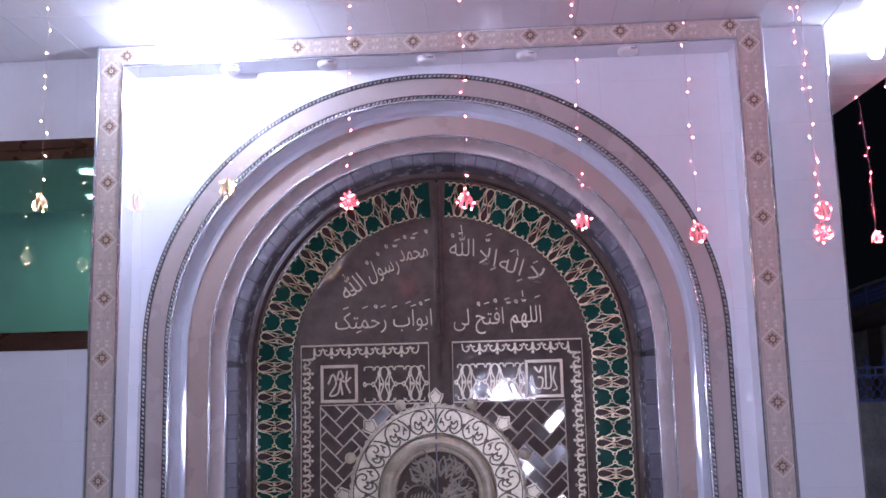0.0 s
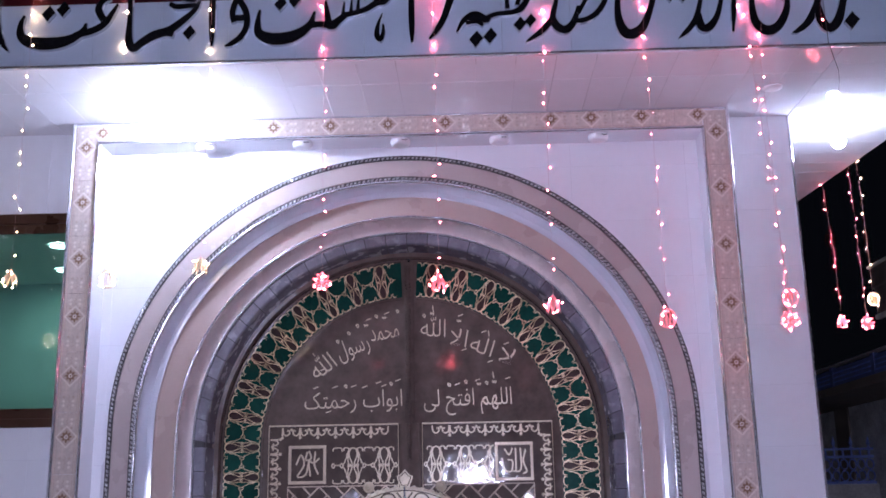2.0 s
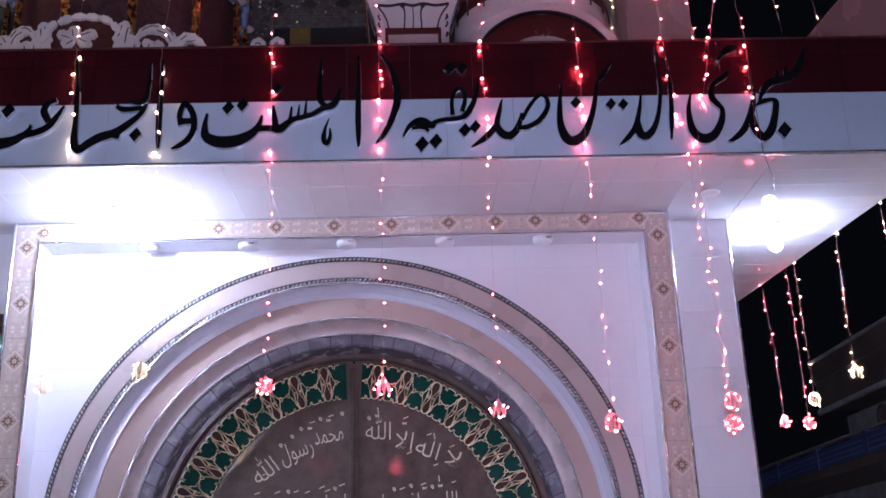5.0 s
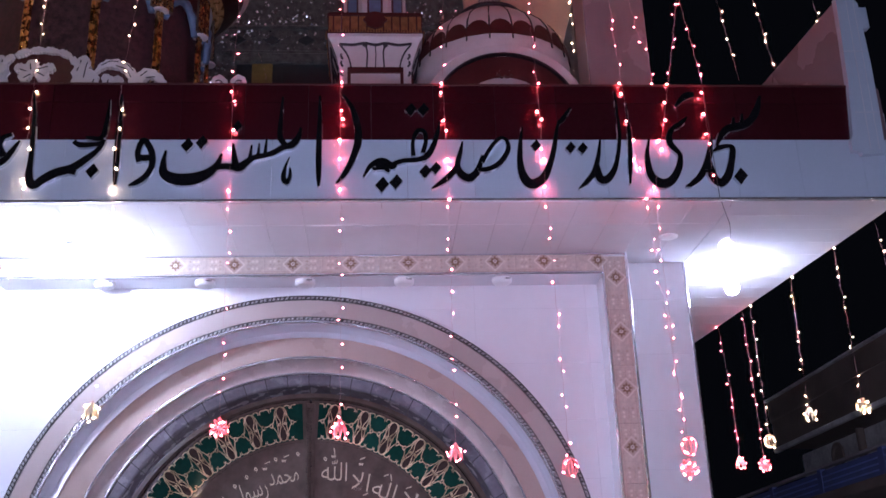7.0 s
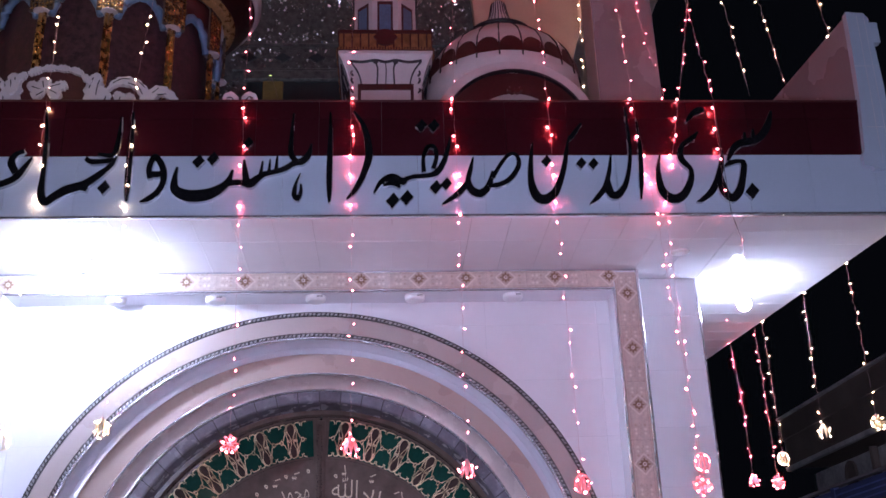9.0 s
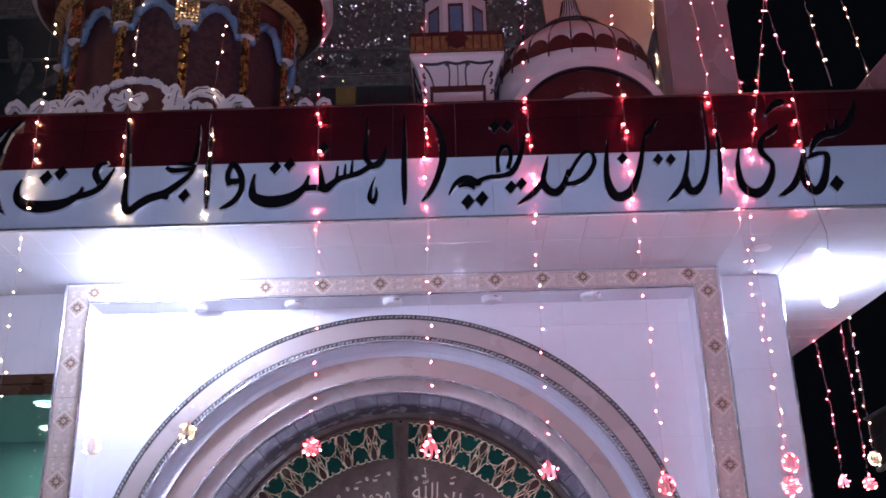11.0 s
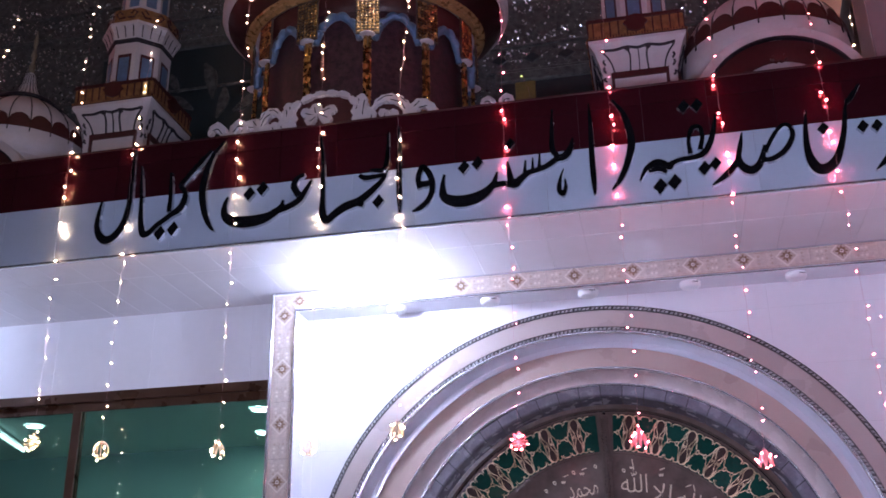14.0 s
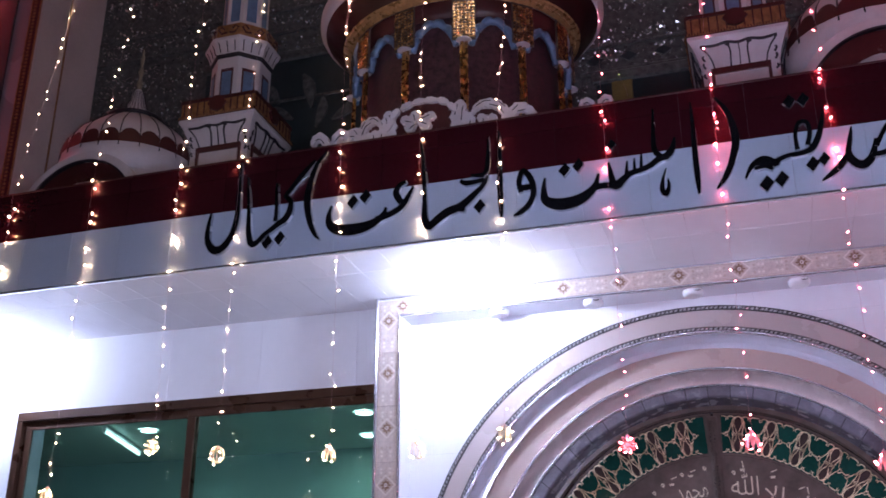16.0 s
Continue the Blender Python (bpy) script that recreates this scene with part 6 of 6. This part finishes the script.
def minaret():
    """Square foot with a painted coved cornice, gilt gallery and an eight-sided shaft with windows."""
    ob = thing("minaret", (0, 0, 0), "white painted model minaret with gilt gallery and maroon trim", "roof ornament", "model minarets")
    q = math.pi / 4
    k = math.sqrt(2)
    z5 = 5.13 - ROOF
    bm = bmesh.new()
    lathe(bm, [(0.205 * k, 0), (0.205 * k, z5 - 0.20), (0.222 * k, z5 - 0.13), (0.252 * k, z5 - 0.05), (0.272 * k, z5 - 0.02), (0.272 * k, z5)], 4, turn=q)
    part("foot", bm, white_paint, ob)
    for side in range(4):
        a = side * math.pi / 2
        c, s = math.cos(a), math.sin(a)
        def put(bm_, pts, d0, d1, slot=0):
            lo = [bm_.verts.new((u * c + d0(z) * s, u * s - d0(z) * c, z)) for u, z in pts]
            hi = [bm_.verts.new((u * c + (d0(z) + d1) * s, u * s - (d0(z) + d1) * c, z)) for u, z in pts]
            bm_.faces.new(hi)
            for i in range(len(pts)):
                j = (i + 1) % len(pts)
                bm_.faces.new((lo[i], lo[j], hi[j], hi[i])).material_index = slot
        flat = lambda z: 0.205
        slope = lambda z: 0.205 + max(0.0, (z - (z5 - 0.20)) / 0.18) * 0.060
        bm = bmesh.new()
        put(bm, [(-0.160, z5 - 0.190), (0.160, z5 - 0.190), (0.160, z5 - 0.225), (-0.160, z5 - 0.225)], flat, 0.014)
        put(bm, [(-0.160, z5 - 0.225), (-0.142, z5 - 0.225), (-0.142, 0.05), (-0.160, 0.05)], flat, 0.012)
        put(bm, [(0.142, z5 - 0.225), (0.160, z5 - 0.225), (0.160, 0.05), (0.142, 0.05)], flat, 0.012)
        part("panel_trim", bm, maroon_paint, ob)
        bm = bmesh.new()
        def stroke(pts, w, lift):
            fine = spline(pts, 4)
            for n, (p, q) in enumerate(zip(fine, fine[1:])):
                d = np.array(q) - np.array(p)
                d = d / (np.hypot(*d) or 1.0) * w / 2
                put(bm, [(p[0] - d[1], p[1] + d[0]), (p[0] + d[1], p[1] - d[0]), (q[0] + d[1] + d[0] * 0.6, q[1] - d[0] + d[1] * 0.6), (q[0] - d[1] + d[0] * 0.6, q[1] + d[0] + d[1] * 0.6)], slope, lift + 0.0003 * (n % 2))
        stroke([(-0.205, z5 - 0.062), (-0.13, z5 - 0.066), (-0.060, z5 - 0.056), (0.0, z5 - 0.066), (0.060, z5 - 0.056), (0.13, z5 - 0.066), (0.205, z5 - 0.058)], 0.011, 0.009)
        for u in (-1, 1):
            stroke([(u * 0.205, z5 - 0.062), (u * 0.170, z5 - 0.105), (u * 0.150, z5 - 0.145), (u * 0.140, z5 - 0.186)], 0.008, 0.007)
            stroke([(u * 0.058, z5 - 0.066), (u * 0.046, z5 - 0.105), (u * 0.050, z5 - 0.186)], 0.009, 0.0076)
            put(bm, [(u * 0.058 + 0.016 * math.cos(e), z5 - 0.064 + 0.013 * math.sin(e)) for e in (0.4, 1.4, 2.5, 3.6, 4.7, 5.7)], slope, 0.0105)
            for h in (0.115, 0.155, 0.215):
                stroke([(u * 0.192, z5 - h), (u * 0.198, z5 - h - 0.012), (u * 0.188, z5 - h - 0.026)], 0.010, 0.0082)
        stroke([(0.0, z5 - 0.070), (0.003, z5 - 0.12), (0.0, z5 - 0.186)], 0.006, 0.0068)
        tagged(part("painted_line", bm, black_paint, ob), kind="stuff")
        bm = bmesh.new()
        gal = lambda z: 0.258
        put(bm, [(-0.262, z5 + 0.012), (0.262, z5 + 0.012), (0.262, z5 + 0.125), (-0.262, z5 + 0.125)], gal, 0.008)
        part("gallery_panel", bm, orange_gold, ob, "gilt gallery rail")
        bm = bmesh.new()
        gal2 = lambda z: 0.266
        for i in range(11):
            u = -0.24 + 0.048 * i
            put(bm, [(u - 0.004, z5 + 0.02), (u + 0.004, z5 + 0.02), (u + 0.004, z5 + 0.12), (u - 0.004, z5 + 0.12)], gal2, 0.004)
        put(bm, [(-0.266, z5 + 0.118), (0.266, z5 + 0.118), (0.266, z5 + 0.138), (-0.266, z5 + 0.138)], gal2, 0.010)
        put(bm, [(-0.272, z5), (0.272, z5), (0.272, z5 + 0.020), (-0.272, z5 + 0.020)], gal2, 0.012)
        ro = [(0.062 * math.cos(2 * math.pi * e / 16) * (1 + 0.12 * math.cos(8 * 2 * math.pi * e / 16)), z5 + 0.088 + 0.055 * math.sin(2 * math.pi * e / 16)) for e in range(16)]
        put(bm, ro, gal2, 0.016)
        part("gallery_trim", bm, maroon_paint, ob)
        bm = bmesh.new()
        for i in range(34):
            u = -0.264 + 0.016 * i
            put(bm, [(u - 0.006, z5 + 0.003), (u + 0.006, z5 + 0.003), (u + 0.005, z5 + 0.017), (u - 0.005, z5 + 0.017)], gal2, 0.017 + 0.003 * math.sin(5.3 * i))
        tagged(part("gallery_bead", bm, orange_gold, ob), kind="stuff")
    bm = bmesh.new()
    box(bm, -0.258, 0.258, -0.258, 0.258, z5, z5 + 0.06)
    part("gallery_floor", bm, maroon_paint, ob)
    z6 = z5 + 0.06
    bm = bmesh.new()
    lathe(bm, [(0.200, z6), (0.200, z6 + 0.44), (0.212, z6 + 0.45), (0.232, z6 + 0.51), (0.255, z6 + 0.54), (0.255, z6 + 0.56), (0.155, z6 + 0.565), (0.155, z6 + 1.2), (0.0, z6 + 1.5)], 8, turn=math.pi / 8)
    part("shaft", bm, white_paint, ob)
    for k8 in range(8):
        a = 2 * math.pi * k8 / 8
        c, s = math.cos(a), math.sin(a)
        bm = bmesh.new()
        for (u0, u1, za, zb, d, slot) in ((-0.046, 0.046, z6 + 0.06, z6 + 0.34, 0.188, 0), (-0.034, 0.034, z6 + 0.06, z6 + 0.315, 0.191, 1)):
            lo = [bm.verts.new((d * c - u * s, d * s + u * c, z)) for u, z in ((u0, za), (u1, za), (u1, zb), (u0, zb))]
            hi = [bm.verts.new(v.co - Vector((0.02 * c, 0.02 * s, 0))) for v in lo]
            bm.faces.new(lo).material_index = slot
            for i in range(4):
                bm.faces.new((lo[i], lo[(i + 1) % 4], hi[(i + 1) % 4], hi[i])).material_index = slot
        part("shaft_window", bm, [maroon_paint, blue_paint], ob, "blue painted window with a maroon head")
    bm = bmesh.new()
    lathe(bm, [(0.204, z6 + 0.425), (0.214, z6 + 0.435), (0.216, z6 + 0.450), (0.206, z6 + 0.452)], 8, turn=math.pi / 8)
    for k8 in range(24):
        a = 2 * math.pi * k8 / 24
        p0, p1 = 0.216, 0.248
        f = math.cos(math.pi / 8) / math.cos(((a + math.pi / 8) % (math.pi / 4)) - math.pi / 8)
        tube(bm, [(p0 * f * math.cos(a), p0 * f * math.sin(a), z6 + 0.462), (0.234 * f * math.cos(a), 0.234 * f * math.sin(a), z6 + 0.508), (p1 * f * math.cos(a), p1 * f * math.sin(a), z6 + 0.532)], 0.004, 4)
    tagged(part("painted_line", bm, black_paint, ob), kind="stuff")
    bm = bmesh.new()
    lathe(bm, [(0.222, z6 + 0.562), (0.230, z6 + 0.58), (0.230, z6 + 0.67), (0.215, z6 + 0.68), (0.15, z6 + 0.68)], 8, turn=math.pi / 8)
    part("upper_gallery", bm, orange_gold, ob, "gilt upper gallery")
    bm = bmesh.new()
    for k8 in range(8):
        a = 2 * math.pi * k8 / 8
        c, s = math.cos(a), math.sin(a)
        for j in (-1, 1):
            pts = [Vector((0.217 * c - u * s, 0.217 * s + u * c, z6 + 0.625 + z)) for u, z in ((j * 0.01, -0.02), (j * 0.05, -0.025), (j * 0.075, 0.01), (j * 0.05, 0.03), (j * 0.03, 0.005))]
            tube(bm, pts, 0.006, 5)
        lo = [bm.verts.new((0.1445 * c - u * s, 0.1445 * s + u * c, z)) for u, z in ((-0.035, z6 + 0.74), (0.035, z6 + 0.74), (0.035, z6 + 1.08), (-0.035, z6 + 1.08))]
        bm.faces.new(lo).material_index = 1
    part("gallery_trim", bm, [maroon_paint, blue_paint], ob)
    return ob


mn = minaret()
mn.location = (0.385, 4.56, ROOF)
copy_thing(mn, pose(-2.86, 4.56, ROOF + 0.02))


def chhatri():
    """Small ribbed dome over a round-headed niche."""
    ob = thing("small_dome", (0, 0, 0), "white ribbed model dome with maroon scallops above an arched niche", "roof ornament", "model domes")
    q = 0.96
    z0 = 4.86 - ROOF
    prof = [(0.455, z0 - 0.1), (0.462, z0 + 0.04), (0.452, z0 + 0.13), (0.430, z0 + 0.20), (0.385, z0 + 0.27), (0.320, z0 + 0.33), (0.250, z0 + 0.385), (0.185, z0 + 0.430)]
    bm = bmesh.new()
    lathe(bm, prof, 56, squash=q)
    part("dome", bm, white_paint, ob, smooth=True)
    bm = bmesh.new()
    lathe(bm, [(0.178, z0 + 0.425), (0.200, z0 + 0.430), (0.206, z0 + 0.442), (0.198, z0 + 0.454), (0.14, z0 + 0.458)], 40, squash=q)
    part("neck_ring", bm, black_paint, ob, smooth=True)
    bm = bmesh.new()
    lathe(bm, [(0.165, z0 + 0.450), (0.115, z0 + 0.49), (0.078, z0 + 0.54), (0.056, z0 + 0.60), (0.042, z0 + 0.68), (0.0, z0 + 0.72)], 32, squash=q)
    part("spire", bm, white_paint, ob, smooth=True)
    bm = bmesh.new()
    lathe(bm, [(0.014, z0 + 0.70), (0.022, z0 + 0.76), (0.010, z0 + 0.80), (0.020, z0 + 0.85), (0.008, z0 + 0.90), (0.015, z0 + 0.96), (0.0, z0 + 1.06)], 12)
    part("finial", bm, bronze_mid, ob, "tarnished gilt finial", smooth=True)
    bm = bmesh.new()
    for k in range(22):
        a = 2 * math.pi * k / 22
        if math.sin(a) > 0.35:
            continue
        tube(bm, [(1.006 * r * math.cos(a), 1.006 * r * math.sin(a) * q, z) for r, z in prof[1:]], 0.0048, 4)
        tube(bm, [(1.02 * r * math.cos(a), 1.02 * r * math.sin(a) * q, z) for r, z in ((0.160, z0 + 0.455), (0.115, z0 + 0.49), (0.078, z0 + 0.54), (0.056, z0 + 0.60), (0.042, z0 + 0.68))], 0.0035, 4)
    part("rib_line", bm, black_paint, ob)
    bm = bmesh.new()
    lathe(bm, [(0.44, -0.10), (0.44, z0 - 0.09)], 40, squash=q)
    part("drum", bm, white_paint, ob, smooth=False)
    # maroon scallops
    for k in range(22):
        a0 = 2 * math.pi * (k + 0.5) / 22
        if math.sin(a0) > 0.35:
            continue
        bm = bmesh.new()
        pts = [(u, v - 0.085) for u, v in ((-0.142, 0.150), (0.142, 0.150), (0.142, 0.178), (0.136, 0.205), (0.112, 0.231), (0.06, 0.252), (0.0, 0.259), (-0.06, 0.252), (-0.112, 0.231), (-0.136, 0.205), (-0.142, 0.178))]
        vs = []
        for da, dz in pts:
            r = np.interp(z0 + dz, [p[1] for p in prof], [p[0] for p in prof]) * 1.022
            vs.append(bm.verts.new((r * math.cos(a0 + da), r * math.sin(a0 + da) * q, z0 + dz)))
        bm.faces.new(vs)
        part("scallop", bm, maroon_paint, ob)
    # arched niche in front
    ring = lambda r: [(-r * math.cos(math.pi * k / 28), r * math.sin(math.pi * k / 28)) for k in range(29)]
    zc = 4.37 - ROOF
    for name, r0, r1, d, m in (("niche_arch", 0.462, 0.405, 0.0, white_paint), ("niche_line", 0.411, 0.400, -0.006, black_paint), ("tympanum", 0.405, 0.272, 0.03, maroon_paint), ("niche_panel", 0.277, 0.0, 0.04, white_paint)):
        bm = bmesh.new()
        a = [(x, zc + z) for x, z in ring(r0)]
        b = [(x, zc + z) for x, z in ring(max(r1, 0.001))]
        fa = [bm.verts.new((x, -0.475 + d, z)) for x, z in a]
        fb = [bm.verts.new((x, -0.475 + d, z)) for x, z in b]
        fc = [bm.verts.new((x, -0.375, z)) for x, z in a]
        for i in range(28):
            bm.faces.new((fa[i], fa[i + 1], fb[i + 1], fb[i]))
            bm.faces.new((fa[i], fc[i], fc[i + 1], fa[i + 1]))
        part(name, bm, m, ob)
    bm = bmesh.new()
    for e in range(6):
        t = 2 * math.pi * e / 6
        c, s = math.cos(t), math.sin(t)
        prism(bm, [(u * c - v * s, zc + 0.280 + 0.6 * (u * s + v * c)) for u, v in ((0.0, 0), (0.02, 0.014), (0.042, 0.010), (0.042, -0.010), (0.02, -0.014))], -0.483 - 0.0006 * e, -0.46)
    part("rosette", bm, maroon_paint, ob)
    return ob


dm = chhatri()
dm.location = (1.09, 4.56, ROOF + 0.10)
copy_thing(dm, pose(-3.67, 4.56, ROOF + 0.07))

# side parapet with its tiled end
bm = bmesh.new()
prism(bm, [(EDGE + 0.012, CEIL + 0.25), (6.0, CEIL + 0.25), (6.0, 4.78), (EDGE + 0.012, 4.825)], 2.705, 2.805)
for v in bm.verts:
    v.co.x, v.co.y = v.co.y - (v.co.x - EDGE) * 0.102, v.co.x
side = tagged(part("parapet_side", bm, pink_tile), "pinkish white side parapet of the canopy with a pale tiled end", "parapet", kind="structure")
bm = bmesh.new()
prism(bm, [(2.640, 3.975), (2.680, 3.970), (2.685, 3.955), (2.802, 3.965), (2.812, 4.20), (2.818, 4.45), (2.812, 4.80), (2.790, 4.832), (2.702, 4.838), (2.695, 4.60), (2.683, 4.345), (2.655, 4.06), (2.640, 4.03)], EDGE - 0.03, EDGE + 0.011)
facing = part("end_facing", bm, fascia_white, side, "pale bluish tile end")
bm = bmesh.new()
box(bm, 2.808, 2.858, EDGE - 0.022, EDGE + 0.02, 4.665, 4.785, 0.004)
part("end_block", bm, fascia_white, facing)
bm = bmesh.new()
for x0, x1, lift in ((2.752, 2.730, 0), (2.788, 2.772, 0)):
    prism(bm, [(x1, 3.985), (x1 + 0.003, 3.985), (x0 + 0.003, 4.815), (x0, 4.815)], EDGE - 0.0315, EDGE - 0.029)
for z in (4.18, 4.52):
    box(bm, 2.690, 2.812, EDGE - 0.0318, EDGE - 0.029, z, z + 0.003)
part("joint", bm, grout, facing)


# ---- neighbouring houses in the dark ----
def neighbour():
    ob = thing("neighbour_house", (6.4, 7.5, 0), "dim rendered house with a dark overhanging eave and blue balcony rail", "house")
    bm = bmesh.new()
    box(bm, 0, 4.0, 0, 14, 0, 3.13, 0.02)
    box(bm, 0, 4.0, 0, 5.9, 3.134, 4.098, 0.02)
    part("wall", bm, far_wall, ob)
    bm = bmesh.new()
    box(bm, -0.55, 4.2, -0.3, 5.45, 4.1, 4.50, 0.02)
    box(bm, -0.50, 4.2, -0.25, 5.65, 4.504, 4.80, 0.02)
    part("eave", bm, far_dark, ob)
    bm = bmesh.new()
    lathe(bm, [(0.17, 0), (0.17, 0.03), (0.12, 0.03), (0.10, 0.01), (0, 0.01)], 20, axis="y")
    bmesh.ops.rotate(bm, verts=bm.verts, matrix=Matrix.Rotation(-math.pi / 2, 3, "Z"))
    bmesh.ops.translate(bm, verts=bm.verts, vec=(-0.02, 4.69, 3.89))
    part("vent", bm, far_dark, ob, "round wall vent")
    bm = bmesh.new()
    tube(bm, [(-0.05, 3.95, 0.1), (-0.05, 3.95, 4.1)], 0.055, 8)
    part("drain_pipe", bm, far_dark, ob)
    bm = bmesh.new()
    box(bm, -0.03, 0.05, 8.4, 9.0, 0, 3.115)
    part("pilaster", bm, far_dark, ob)
    bm = bmesh.new()
    box(bm, -0.57, -0.50, -0.32, 5.47, 4.06, 4.12, 0.01)
    part("eave_edge", bm, far_wall, ob, "pale drip edge")
    bm = bmesh.new()
    box(bm, -0.53, -0.45, -0.27, 5.67, 4.80, 4.825, 0.005)
    part("coping", bm, far_wall, ob)
    rail = part("balcony_slab", _slab(), far_dark, ob)
    for k in range(9):
        bm = bmesh.new()
        box(bm, -0.99, -0.97, 0.24 + 1.5 * k, 1.62 + 1.5 * k, 3.24, 3.47)
        part("rail_panel", bm, blue_rail, rail, "blue sheet panel")
        bm = bmesh.new()
        box(bm, -1.0, -0.94, 0.12 + 1.5 * k, 0.22 + 1.5 * k, 3.23, 3.50)
        part("post", bm, blue_rail, rail)
        bm = bmesh.new()
        for q in range(3):
            box(bm, -1.0, -0.99, 0.26 + 1.5 * k, 1.60 + 1.5 * k, 3.28 + 0.06 * q, 3.295 + 0.06 * q)
        part("rib", bm, fence_blue, rail)
    bm = bmesh.new()
    box(bm, -1.01, -0.93, 0.1, 13.7, 3.50, 3.525)
    part("handrail", bm, white_paint, rail)


def _slab():
    bm = bmesh.new()
    box(bm, -1.02, 0, 0, 13.8, 3.12, 3.23, 0.01)
    return bm


neighbour()


def lattice_fence():
    ob = thing("lattice_fence", (5.2, 15.0, 0), "blue painted lattice fence with pointed finials on a low wall", "fence")
    bm = bmesh.new()
    box(bm, -1.0, 5.0, 0, 0.25, 0, 1.92, 0.01)
    part("plinth", bm, far_wall, ob)
    bm = bmesh.new()
    box(bm, -1.0, 5.0, 0.08, 0.13, 2.30, 2.34)
    box(bm, -1.0, 5.0, 0.08, 0.13, 2.42, 2.45)
    box(bm, -1.0, 5.0, 0.08, 0.13, 1.92, 1.96)
    part("rail", bm, fence_blue, ob)
    bm = bmesh.new()
    tube(bm, [(0.055 * math.cos(t), 0.1, 0.075 * math.sin(t)) for t in [2 * math.pi * e / 14 for e in range(15)]], 0.012, 5, caps=False)
    hoop = part("hoop", bm, fence_blue, ob)
    bm = bmesh.new()
    lathe(bm, [(0.03, 2.45), (0.012, 2.48), (0.03, 2.52), (0.0, 2.64)], 6, (0, 0.1, 0))
    spike = part("finial", bm, fence_blue, ob)
    bm = bmesh.new()
    box(bm, -0.012, 0.012, 0.09, 0.12, 2.34, 2.42)
    bar = part("bar", bm, fence_blue, ob)
    hoop.location, spike.location, bar.location = (-0.94, 0, 2.04), (-0.94, 0, 0), (-0.94, 0, 0)
    for k in range(1, 45):
        x = -0.94 + 0.13 * k
        for z in (2.04, 2.21):
            twin("hoop", hoop.data, ob, (x, 0, z))
        twin("bar", bar.data, ob, (x, 0, 0))
        if k % 2 == 0:
            twin("finial", spike.data, ob, (x, 0, 0))


lattice_fence()

# ---- tiles on the walls and the fascia ----
tile_field(wall_w, "tile", -6.0, WX0, 0.0, CEIL, BACK, 0.60, 0.30, 0.23, white_tile, xoff=-1.86)
tile_field(wall_w, "tile", WX0, -1.677, WZ1, CEIL, BACK, 0.60, 0.44, WZ1, white_tile, xoff=-1.86)
tile_field(wall_w, "tile", WX0, -1.677, 0.0, WZ0, BACK, 0.60, 0.30, 0.23, white_tile, xoff=-1.86)
tile_field(wall_e, "tile", JR1 + 0.001, 2.042, 0.0, CEIL, BACK, 0.60, 0.30, 0.23, white_tile, xoff=1.60)
tile_field(wall_p, "tile", -1.55, 1.57, 0.0, HEAD, PANEL, 0.60, 0.30, 0.20, white_tile, xoff=-0.30, radius=1.44)
tile_field(fascia, "maroon_tile", -6.0, 2.70, 4.242, 4.336, EDGE, 0.293, 0.094, 4.242, red_tile, xoff=0.067, gap=0.0012)
tile_field(fascia, "maroon_tile", -6.0, 2.70, 4.048, 4.242, EDGE, 0.293, 0.194, 4.048, red_tile, xoff=0.067, gap=0.0012)
tile_field(fascia, "white_tile", -6.0, 2.85, CEIL + 0.006, 4.048, EDGE, 0.31, 0.302, CEIL + 0.006, fascia_white, xoff=0.215)
